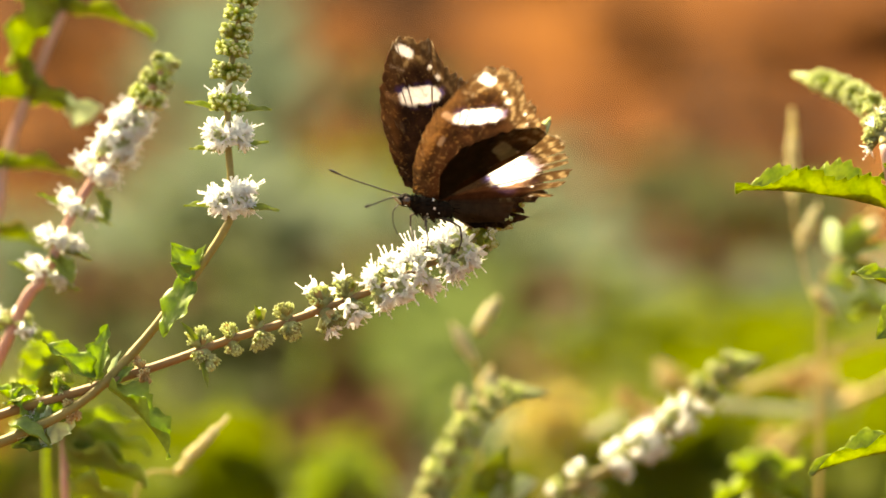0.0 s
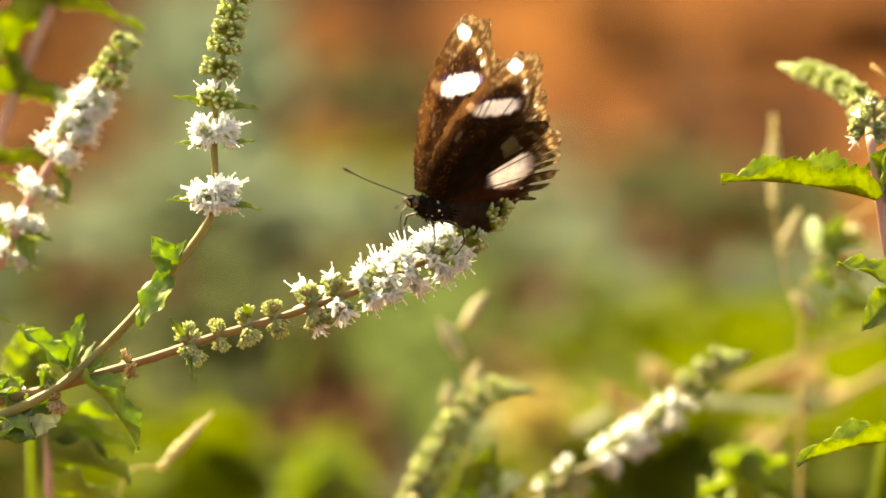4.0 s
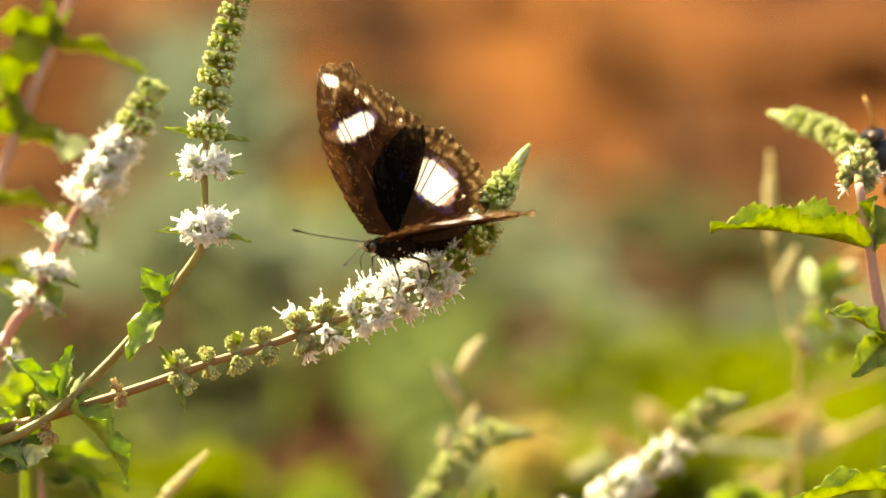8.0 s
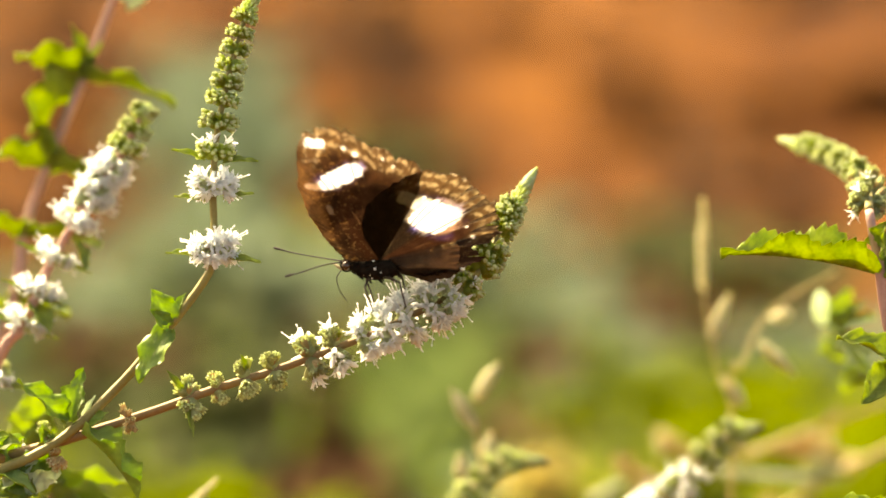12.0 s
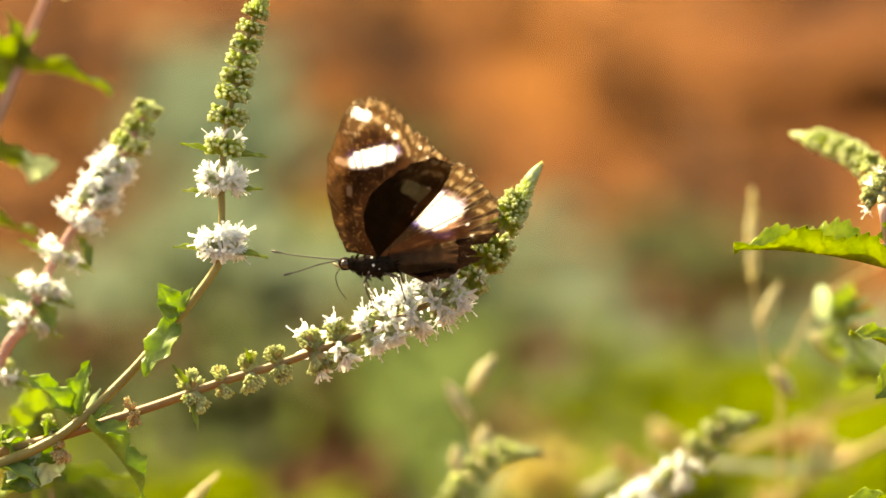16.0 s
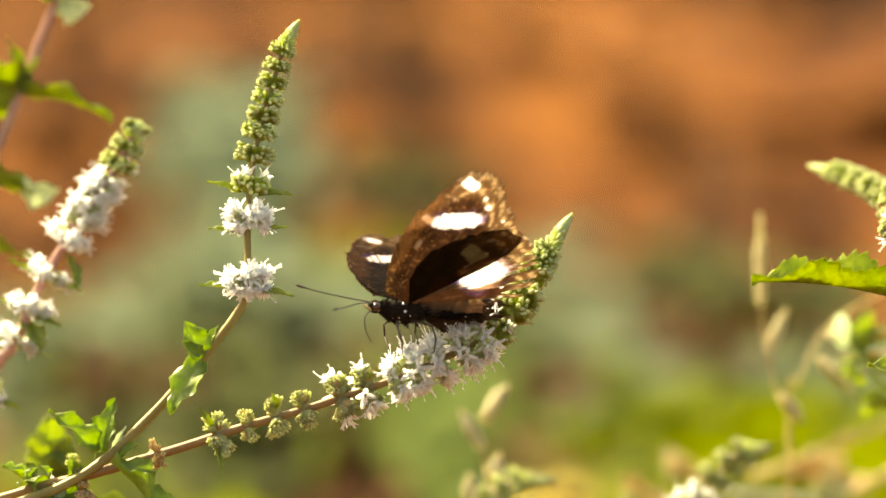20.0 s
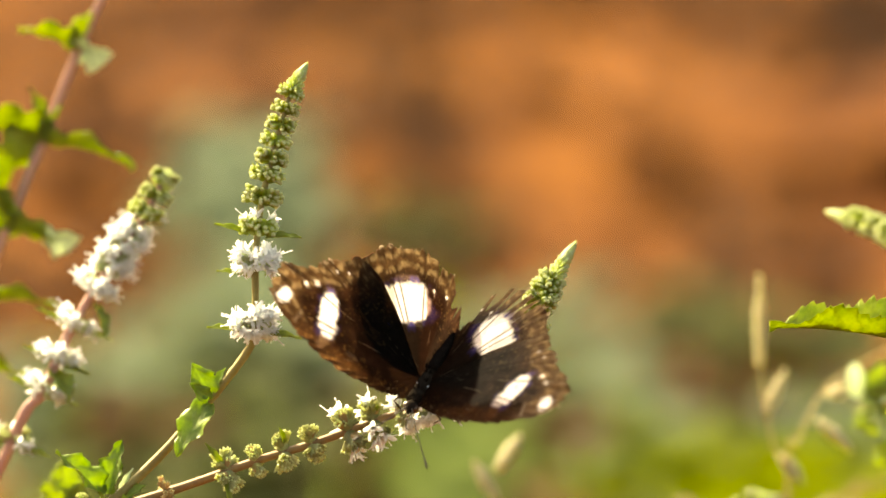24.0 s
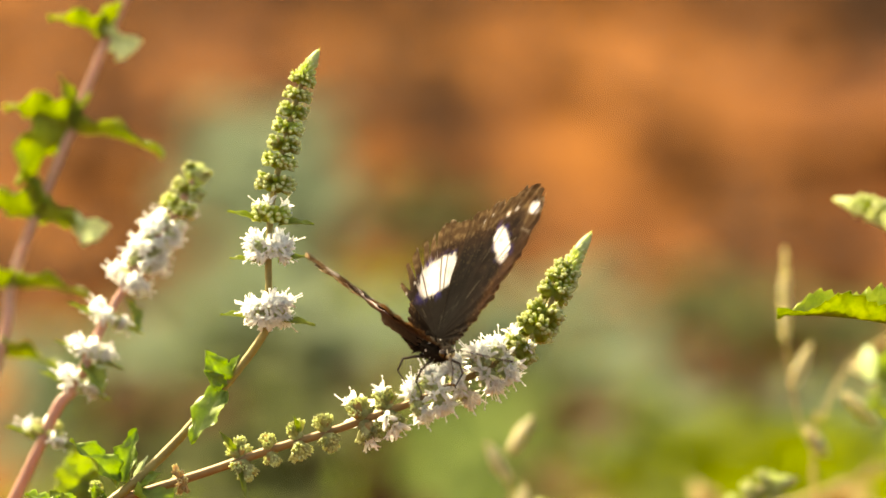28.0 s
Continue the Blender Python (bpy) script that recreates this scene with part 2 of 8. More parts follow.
# ---- plants: the small shapes, in millimetres ----
RAY = lathe([(0.18, 0.3), (0.38, 1.0), (0.58, 1.8), (0.62, 2.4), (0.46, 2.8)], 7)
BEAD = lathe([(0.25, 2.45), (0.38, 2.7), (0.42, 2.95), (0.37, 3.22), (0.2, 3.4), (0.05, 3.46)], 7)
CUP = lathe([(0.2, 0.3), (0.45, 0.8), (0.66, 1.5), (0.74, 2.3), (0.68, 2.5)], 7)
TOOTH = lathe([(0.2, 0.0), (0.12, 0.6), (0.02, 1.2)], 4)
LOBE = lathe([(0.32, 0.0), (0.26, 0.35), (0.06, 0.7)], 5)
ONE_CALYX = joined([CUP] + [moved(LOBE, Matrix.Rotation(2 * math.pi * i / 5, 4, "Z") @ Matrix.Translation((0.58, 0, 2.3)) @ Matrix.Rotation(0.3, 4, "Y")) for i in range(5)])
# an emptied calyx: a narrow tube, hollow at its mouth, with five pointed teeth
HUSK = lathe([(0.2, 0.0), (0.48, 0.6), (0.66, 1.4), (0.70, 2.1), (0.58, 2.5), (0.44, 2.5), (0.28, 1.7)], 7)
FANG = lathe([(0.26, 0.0), (0.2, 0.3), (0.03, 0.55)], 5)
ONE_HUSK = joined([HUSK])
HUSK_TEETH = joined([moved(FANG, Matrix.Rotation(2 * math.pi * i / 5, 4, "Z") @ Matrix.Translation((0.5, 0, 2.42)) @ Matrix.Rotation(0.25 + 0.2 * (i % 2), 4, "Y")) for i in range(5)])
HEART = lathe([(0.3, -1.5), (1.1, -1.0), (1.4, 0.0), (1.1, 1.0), (0.3, 1.5)], 10)


def petal(length, width):
    """A lobe along z that bends outward along x."""
    pts, faces = [], []
    for j in range(5):
        t = j / 4
        w = width * (0.55 + 1.1 * t - 1.35 * t * t) * 0.5
        for s in (-1, 0, 1):
            for side in (0.0, 0.07):
                pts.append((0.55 * length * t * t + (0.12 * abs(s)) + side, s * w, length * t * (1 - 0.25 * t)))
    for j in range(4):
        a, b = j * 6, j * 6 + 6
        for s in (0, 2):
            faces.append((a + s, a + s + 2, b + s + 2, b + s))
            faces.append((a + s + 1, b + s + 1, b + s + 3, a + s + 3))
        faces.append((a, b, b + 1, a + 1))
        faces.append((a + 4, a + 5, b + 5, b + 4))
    faces.append((24, 26, 28, 29, 27, 25))
    return np.array(pts), faces


def flower_shape(seed):
    """A small tubular mint flower: throat, four blunt spread lobes, short stamens of which one or two stand out."""
    rng = random.Random(seed)
    out = [lathe([(0.30, 1.2), (0.38, 2.2), (0.55, 3.0), (0.72, 3.4), (0.58, 3.4), (0.3, 2.7)], 8)]
    for i in range(4):
        m = Matrix.Rotation(i * math.pi / 2 + rng.uniform(-0.25, 0.25), 4, "Z") @ Matrix.Translation((0.48, 0, 3.1)) @ Matrix.Rotation(rng.uniform(-0.1, 0.6), 4, "Y")
        out.append(moved(petal(rng.uniform(1.5, 2.1), rng.uniform(1.0, 1.35)), m))
    for i in range(4):
        t = i * math.pi * 0.5 + 0.7 + rng.uniform(-0.3, 0.3)
        ln, lean = (rng.uniform(5.2, 6.4) if i < (1, 0, 1)[seed % 3] else rng.uniform(3.6, 4.6)), rng.uniform(0.05, 0.3)
        a = Vector((math.cos(t) * 0.3, math.sin(t) * 0.3, 2.5))
        b = Vector((math.cos(t) * (0.3 + ln * lean * 0.5), math.sin(t) * (0.3 + ln * lean * 0.5), ln))
        out.append(tube([a, (a + b) / 2 + Vector((0, 0, 0.2)), b], 0.10, 0.085, 4))
        out.append(moved(lathe([(0.05, -0.2), (0.16, 0.0), (0.16, 0.2), (0.05, 0.32)], 5), Matrix.Translation(b)))
    return joined(out)


FLOWERS = []
for k in range(6):
    sh = flower_shape(k)
    me = bpy.data.meshes.new("flower")
    me.from_pydata((sh[0] * 0.001).tolist(), [], sh[1])
    me.shade_smooth()
    me.materials.append(PETAL)
    FLOWERS.append(me)


def leaf_shape(length, width, fold=0.5, droop=0.4, teeth=7, wave=0.09, twist=0.0, seed=0, jag=0.22):
    """A toothed mint leaf: base at the origin, along x, upper face to z; folded along the midrib and drooping."""
    rng = random.Random(seed)
    nu, nv = 4 * teeth + 2, 6
    pts, faces = [], []
    ph = rng.uniform(0, 6)
    for layer in (0, 1):
        for i in range(nu + 1):
            u = i / nu
            w = width * 0.5 * (math.sin(math.pi * min(1, u * 0.93 + 0.07) ** 0.78) ** 0.85) * (1 - 0.15 * u)
            tooth = ((u * teeth) % 1.0) if 0.08 < u < 0.97 else 0
            ang = droop * u * 1.2
            cx = length * (math.sin(ang) / (droop * 1.2) if abs(droop) > 0.01 else u)
            cz = -length * ((1 - math.cos(ang)) / (droop * 1.2) if abs(droop) > 0.01 else 0)
            for j in range(-nv, nv + 1):
                v = j / nv
                ww = w * (1 + (jag * (1 - tooth) if abs(j) == nv else 0))
                y = v * ww * math.cos(fold * abs(v) ** 0.7)
                z = abs(v) * ww * math.sin(fold)
                z += wave * width * math.sin(u * 15 + ph + (2 if v > 0 else 0)) * v * v
                z -= 0.06 * width * (1 - abs(math.sin(math.pi * (u * teeth + abs(v) * 1.6)))) * (1 if 0.05 < abs(v) < 0.95 else 0)
                if j == 0:
                    z -= 0.03 * width
                tw = twist * u
                yy, zz = y * math.cos(tw) - z * math.sin(tw), y * math.sin(tw) + z * math.cos(tw)
                nx, nz = math.sin(ang), math.cos(ang)
                pts.append((cx + zz * nx, yy, cz + zz * nz - layer * 0.00018))
    row = 2 * nv + 1
    lay = row * (nu + 1)
    for i in range(nu):
        for j in range(row - 1):
            a = i * row + j
            faces.append((a, a + row, a + row + 1, a + 1))
            faces.append((lay + a, lay + a + 1, lay + a + row + 1, lay + a + row))
        for a in (i * row, i * row + row - 1):
            faces.append((a, lay + a, lay + a + row, a + row))
    return np.array(pts), faces


def leaf(parent, base, tip, width, name="leaf", material=None, up=None, label="", **kw):
    """A leaf from base to tip, its upper face turned to up; parent sits unturned at its own place."""
    d = Vector(tip) - Vector(base)
    droop = kw.get("droop", 0.4)
    sh = leaf_shape(d.length * (1 + 0.1 * abs(droop)), width, **kw)
    x = d.normalized()
    # the chord of a drooping leaf dips below its first direction
    z = Vector(up or (0, -0.3, 1))
    z = (z - x * z.dot(x)).normalized()
    y = z.cross(x)
    m = Matrix((x, y, z)).transposed().to_4x4() @ Matrix.Rotation(-droop * 0.6, 4, "Y")
    m.translation = Vector(base) - parent.location
    ob = solid(name, moved(sh, m), material or LEAF, parent, label)
    teeth = kw.get("teeth", 7)
    nu, marks = 4 * teeth + 2, []
    for layer in (0, 1):
        for i in range(nu + 1):
            for j in range(-6, 7):
                side = abs((i / nu * teeth * 0.55 - abs(j) / 6 * 0.9) % 1.0 - 0.5)
                marks.append(1.0 if j == 0 else 0.35 if abs(j) == 1 else 0.9 * max(0.0, 1 - (0.5 - side) / 0.16))
    ob.data.attributes.new("vein", "FLOAT", "POINT").data.foreach_set("value", marks)
    return ob


def whorl(parent, place, axis, kind, size, seed, flowers=None, loose=0.5):
    """One ring of a mint spike as a part: two facing clusters of buds or calyces, with its open flowers as sub-parts."""
    rng = random.Random(seed)
    axis = Vector(axis).normalized()
    side = axis.cross(FWD).normalized()
    fwd = axis.cross(side)
    rel = Vector(place) - parent.location
    p = Pile()
    mm = 0.001 * size
    turn = rng.uniform(-0.35, 0.35)

    def ray(k, wide, low, high, gather=False):
        """A direction out of one of the two clusters, and where it starts."""
        mid = turn + math.pi * (k % 2)
        az = mid + wide * (rng.triangular(-1, 1, 0) if gather else rng.uniform(-1, 1))
        el = rng.uniform(low, high)
        out = side * math.cos(az) + fwd * math.sin(az)
        core = side * math.cos(mid) + fwd * math.sin(mid)
        return rel + core * (0.3 * mm) + out * (0.4 * mm), (out * math.cos(el) + axis * math.sin(el)).normalized()

    n = {"bud": 74, "flower": 40, "spent": 44, "dry": 20}[kind]
    for k in range(2):
        core = side * math.cos(turn + math.pi * k) + fwd * math.sin(turn + math.pi * k)
        p.add(HEART, face_to(rel + core * (0.9 * mm), axis, mm * {"bud": 1.15, "dry": 0.6, "spent": 0.8}.get(kind, 0.85)))
    for i in range(n):
        start, way = ray(i, {"bud": 1.55, "flower": 1.5, "spent": 1.25, "dry": 1.4}[kind], *{"bud": (-0.52, 0.58), "flower": (-0.62, 0.45), "spent": (-0.62, 0.66), "dry": (-0.7, 0.7)}[kind])
        s = mm * rng.uniform(0.78, 1.1)
        if kind == "bud":
            p.add(RAY, face_to(start, way, s, rng.uniform(0, 6)))
            p.add(BEAD, face_to(start, way, s, 0), 1)
            if i % 3 == 0:
                p.add(TOOTH, face_to(start + way * (2.5 * s) + axis * (0.3 * s), way + axis * rng.uniform(0.1, 0.7), s))
        elif kind == "flower":
            p.add(ONE_CALYX, face_to(start, way, s * 0.95, rng.uniform(0, 6)))
        else:
            m = face_to(start + way * (mm * rng.uniform(-0.6, 0.7)), way + axis * rng.uniform(-0.25, 0.25), s * rng.uniform(0.8, 1.1), rng.uniform(0, 6))
            p.add(ONE_HUSK, m, 2 if kind == "spent" and rng.random() < 0.10 else 0)
            p.add(HUSK_TEETH, m, 1 if rng.random() < 0.75 else 0)
    body = link({"bud": "bud_whorl", "flower": "flower_whorl", "spent": "calyx_whorl", "dry": "dried_whorl"}[kind],
                p.mesh("whorl"), {"bud": BUD, "flower": CALYX, "spent": SPENT, "dry": DRY}[kind], parent)
    for m in {"bud": (BEADM,), "flower": (), "spent": (BEADM, DRY), "dry": (STRAW,)}[kind]:
        body.data.materials.append(m)
    count = {"flower": 22, "spent": 0, "bud": 0, "dry": 0}[kind] if flowers is None else flowers
    for i in range(round(count * 1.35)):
        start, way = ray(i, 2.1, -loose, loose, True)
        fl = link("flower", FLOWERS[rng.randrange(6)], PETAL, body)
        fl.matrix_basis = face_to(start, way, size * rng.uniform(0.78, 1.02), rng.uniform(0, 6))
    return body


def spike_tip(parent, start, end, width, seed):
    """The young end of a spike: tight small rings of buds under a smooth folded pair of pointed bracts."""
    rng = random.Random(seed)
    p = Pile()
    a, b = Vector(start) - parent.location, Vector(end) - parent.location
    axis = (b - a).normalized()
    side = axis.orthogonal().normalized()
    fwd = axis.cross(side)
    n = 46
    for i in range(n):
        u = i / n
        t = i * 2.39996
        out = side * math.cos(t) + fwd * math.sin(t)
        r = width * (1 - 0.45 * u)
        way = (out * (0.9 - 0.4 * u) + axis * (0.5 + 0.5 * u)).normalized()
        k = 0.00042 * (1 - 0.4 * u) * width / 0.0026 * rng.uniform(0.85, 1.15)
        at = a + (b - a) * (u * 0.62) + out * (r * 0.12)
        p.add(RAY, face_to(at, way, k * 1.5, t))
        p.add(BEAD, face_to(at, way, k * 1.5, t), 1)
        if i % 5 == 0:
            p.add(TOOTH, face_to(at + out * (r * 0.35), way, 0.0016 * (1 - 0.4 * u)))
    long, w = (b - a).length * 0.66, width * 0.56
    p.add(lathe([(0.45 * w, 0), (0.75 * w, 0.25 * long), (0.7 * w, 0.5 * long), (0.45 * w, 0.75 * long), (0.18 * w, 0.9 * long), (0.02 * w, 0.97 * long)], 12), face_to(b - axis * long, axis, 1.0))
    scale = lathe([(0.10, 0), (0.26, 0.2), (0.30, 0.42), (0.2, 0.7), (0.07, 0.9), (0.004, 1.0)], 7)
    scale[0][:, 0] *= 0.55
    for k in range(9):
        t = k * 2.39996 + 0.6
        out = side * math.cos(t) + fwd * math.sin(t)
        ln = long * (0.95 - 0.06 * k) * rng.uniform(0.9, 1.05)
        q = b - axis * (long * (0.98 - 0.035 * (8 - k)) if k > 2 else long * 0.85) + out * (0.52 * w)
        m = Matrix((out, axis.cross(out), axis - out * (0.42 * w / ln))).transposed().to_4x4() @ Matrix.Diagonal((2.0 * w, 2.0 * w, ln, 1))
        m.translation = q
        p.add(scale, m, 1 if k % 3 == 2 else 0)
    tip = link("spike_tip", p.mesh("tip"), TIP, parent)
    tip.data.materials.append(BEADM)
    return tip


def bracts(parent, place, axis, size, seed):
    """Two narrow pointed bracts below a ring."""
    rng = random.Random(seed)
    side = Vector((1, 0, 0)) - Vector(axis) * Vector(axis).x
    for s in (-1, 1):
        d = (side * s + Vector(axis) * rng.uniform(0.0, 0.25) + Vector((0, rng.uniform(-0.4, 0.2), 0))).normalized()
        b = Vector(place) + d * 0.002
        leaf(parent, b, b + d * (0.0085 * size), 0.0026 * size, "bract", teeth=3, fold=0.5, droop=0.3, seed=seed)


def stem_along(parent, line, r0, r1, material, name="stem", label=""):
    sh = tube([q - parent.location for q in line], r0, r1, 10, 0.10, 0.12)
    return solid(name, sh, material, parent, label)


# ---- the ground ----
def ground_height(x, y):
    """Nearly level by the plants; broken red soil with shallow furrows behind them."""
    far = max(0.0, min(1.0, (y - 0.9) / 1.2)) * max(0.0, 1 - max(0, math.hypot(x, y) - 14) / 6)
    h = 0.045 * noise.noise(Vector((x * 1.3, y * 1.3, 3))) + 0.02 * noise.noise(Vector((x * 5, y * 5, 7)))
    h += 0.02 * math.sin((y * 0.9 + x * 0.35) * 5.0 + 1.6 * noise.noise(Vector((x * 0.8, y * 0.8, 0)))) * noise.noise(Vector((x * 0.6 + 5, y * 0.6, 2)))
    return h * far


def ground():
    ax = [-2500, -600, -150, -50, -20, -10, -6]
    xs = ax + [-4 + i * 0.05 for i in range(161)] + [-v for v in reversed(ax)]
    ys = [-2500, -600, -150, -50, -20, -8, -4, -2, -1.5] + [-1 + i * 0.05 for i in range(181)] + [9, 12, 20, 50, 150, 600, 2500]
    pts = [(x, y, ground_height(x, y)) for y in ys for x in xs]
    w = len(xs)
    faces = [(j * w + i, j * w + i + 1, (j + 1) * w + i + 1, (j + 1) * w + i) for j in range(len(ys) - 1) for i in range(w - 1)]
    return tagged(solid("ground", (np.array(pts), faces), SOIL), "bare reddish-orange laterite soil, broken and furrowed", "ground", kind="structure")


ground()


def soil_clods():
    """Loose lumps of red soil lying on the bare ground."""
    rng = random.Random(4)
    p = Pile()
    lumps = []
    for k in range(6):
        bm = bmesh.new()
        bmesh.ops.create_icosphere(bm, subdivisions=2, radius=1.0)
        for v in bm.verts:
            v.co *= 1 + 0.45 * noise.noise(v.co * 1.4 + Vector((k * 7, 0, 0)))
            v.co.z *= 0.6
        lumps.append((np.array([tuple(v.co) for v in bm.verts]), [tuple(v.index for v in f.verts) for f in bm.faces]))
        bm.free()
    for i in range(900):
        x, y = rng.uniform(-1.6, 1.6), rng.uniform(1.6, 5.5)
        r = 0.006 + 0.05 * rng.random() ** 5
        p.add(lumps[i % 6], Matrix.Translation((x, y, ground_height(x, y) + 0.2 * r)) @ Matrix.Rotation(rng.uniform(0, 6), 4, "Z") @ Matrix.Scale(r, 4))
    return tagged(link("soil_clods", p.mesh("clods"), CLOD), "loose crumbled lumps of reddish-brown soil", "soil", kind="stuff")


soil_clods()


def on_ground(a, b):
    """The place on the ground that lies behind the plan's spot."""
    way = spot(a, b) - EYE
    k = EYE.z / -way.z
    q = EYE + way * k
    return Vector((q.x, q.y, ground_height(q.x, q.y)))


def dead_leaves(a, b, rx, ry, n, seed):
    """A drift of dark brown leaf shapes, added to stand in for a shade patch on the soil."""
    rng = random.Random(seed)
    c = on_ground(a, b)
    p = Pile()
    sh = leaf_shape(1.0, 0.55, 0.3, 0.6, 4, 0.1, 0.3, seed)
    for i in range(n):
        x, y = c.x + rng.gauss(0, rx), c.y + rng.gauss(0, ry)
        s = rng.uniform(0.02, 0.045)
        p.add(sh, Matrix.Translation((x, y, ground_height(x, y) + rng.uniform(0.002, 0.012))) @ Euler((rng.uniform(-.5, .5), rng.uniform(-.5, .5), rng.uniform(0, 6))).to_matrix().to_4x4() @ Matrix.Scale(s, 4))
    return tagged(link("dead_leaves", p.mesh("shade_drift"), SHADE_LEAF), "drift of dark leaf shapes standing in for a shade patch on the red soil", "leaves", kind="stuff")


# added drifts: each darkens a spot where the soil lies in shade
for k, row in enumerate(((600, 100, 0.045, 0.16, 240), (1300, 318, 0.035, 0.10, 50), (700, 255, 0.03, 0.08, 40), (1520, -70, 0.09, 0.22, 240), (1300, -100, 0.09, 0.22, 100), (700, -110, 0.08, 0.2, 60), (870, -160, 0.09, 0.16, 90), (60, 340, 0.05, 0.12, 80), (690, 720, 0.02, 0.05, 60), (90, -90, 0.08, 0.25, 70), (320, -70, 0.08, 0.25, 60), (480, -110, 0.08, 0.2, 110), (650, -50, 0.06, 0.16, 50), (220, 150, 0.04, 0.14, 50), (60, 120, 0.04, 0.12, 40), (640, 790, 0.03, 0.08, 90), (960, 770, 0.02, 0.06, 110), (600, 735, 0.03, 0.07, 120), (640, 830, 0.03, 0.07, 200), (510, 750, 0.03, 0.08, 220), (580, 790, 0.03, 0.08, 260), (490, 800, 0.03, 0.07, 160), (590, 690, 0.03, 0.08, 120), (530, 690, 0.03, 0.07, 80), (1430, -150, 0.08, 0.2, 130), (1310, 265, 0.04, 0.12, 60))):
    dead_leaves(*row, 20 + k)


# ---- plants behind, rooted in the ground ----
def rooted(a, b, back):
    """Where the plan's spot lies, and the ground below it."""
    s = spot(a, b, back)
    return s, Vector((s.x, s.y, ground_height(s.x, s.y)))


def broad_herb(a, b, back, leaves, length, material, label, seed, name="broad_leaved_herb", group="herbs on the soil"):
    """A low herb: short stalk and broad leaves round the given place."""
    rng = random.Random(seed)
    top, foot = rooted(a, b, back)
    herb = thing(name, foot, label, "plant", group)
    line = curve([Vector((0, 0, -0.02)), (top - foot) * 0.5 + Vector((rng.uniform(-.02, .02), 0, 0)), (top - foot)], 5)
    solid("stem", tube(line, 0.005, 0.003, 6), LEAF, herb)
    for i in range(leaves):
        t = i * 2.4 + rng.uniform(-0.4, 0.4)
        u = rng.uniform(0.55, 1.0)
        base = foot + (top - foot) * u
        d = Vector((math.cos(t), math.sin(t) * 0.8, rng.uniform(-0.25, 0.45))).normalized()
        ln = length * rng.uniform(0.75, 1.2)
        leaf(herb, base, base + d * ln, ln * 0.62, "leaf", material, up=(0, 0.45, 1) if material is LIME else None, teeth=6, fold=0.25, droop=rng.uniform(0.2, 0.7), seed=seed * 31 + i)
    return herb


GREYGREEN = "blurred grey-green broad-leaved herb growing on the red soil"
for k, (a, b, back, n, ln) in enumerate([
        (395, 130, 2.3, 14, 0.06), (350, 210, 2.2, 16, 0.06), (430, 260, 2.1, 14, 0.055), (370, 340, 2.0, 14, 0.055), (250, 450, 1.9, 14, 0.06), (120, 500, 1.8, 14, 0.055), (20, 470, 1.8, 12, 0.05),
        (430, 440, 1.9, 16, 0.06), (540, 455, 1.9, 14, 0.055), (640, 480, 1.8, 10, 0.05), (60, 560, 1.6, 14, 0.055), (190, 540, 1.6, 14, 0.055), (880, 430, 1.9, 12, 0.055), (950, 500, 1.8, 12, 0.055), (1060, 560, 1.7, 12, 0.05), (790, 830, 0.98, 12, 0.035), (1120, 640, 1.4, 12, 0.05), (1010, 560, 1.6, 12, 0.05), (1045, 610, 1.5, 14, 0.05), (1400, 590, 1.5, 12, 0.05), (1490, 600, 1.5, 12, 0.05)]):
    broad_herb(a, b, back, n, ln, HERB, GREYGREEN, 50 + k)
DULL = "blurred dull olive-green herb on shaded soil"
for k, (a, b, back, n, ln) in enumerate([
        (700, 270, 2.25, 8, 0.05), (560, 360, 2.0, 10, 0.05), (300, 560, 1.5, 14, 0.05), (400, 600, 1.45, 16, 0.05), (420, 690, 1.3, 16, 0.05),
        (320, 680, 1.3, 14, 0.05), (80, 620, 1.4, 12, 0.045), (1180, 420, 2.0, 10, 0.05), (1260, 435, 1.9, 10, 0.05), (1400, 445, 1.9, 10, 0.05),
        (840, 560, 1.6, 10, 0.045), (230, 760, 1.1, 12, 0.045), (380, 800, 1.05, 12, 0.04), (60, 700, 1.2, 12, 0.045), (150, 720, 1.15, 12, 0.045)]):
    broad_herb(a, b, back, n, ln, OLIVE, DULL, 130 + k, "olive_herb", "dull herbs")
LEAFGREEN = "blurred leaf-green herb on the shaded soil"
for k, (a, b, back, n, ln) in enumerate([(740, 640, 1.45, 14, 0.05), (775, 710, 1.25, 16, 0.045), (785, 775, 1.1, 16, 0.045), (835, 690, 1.3, 14, 0.05), (450, 640, 1.45, 10, 0.04)]):
    broad_herb(a, b, back, n, ln, GREEN, LEAFGREEN, 210 + k, "green_herb", "green herbs")
BROWN = "blurred herb with withered reddish-brown leaves"
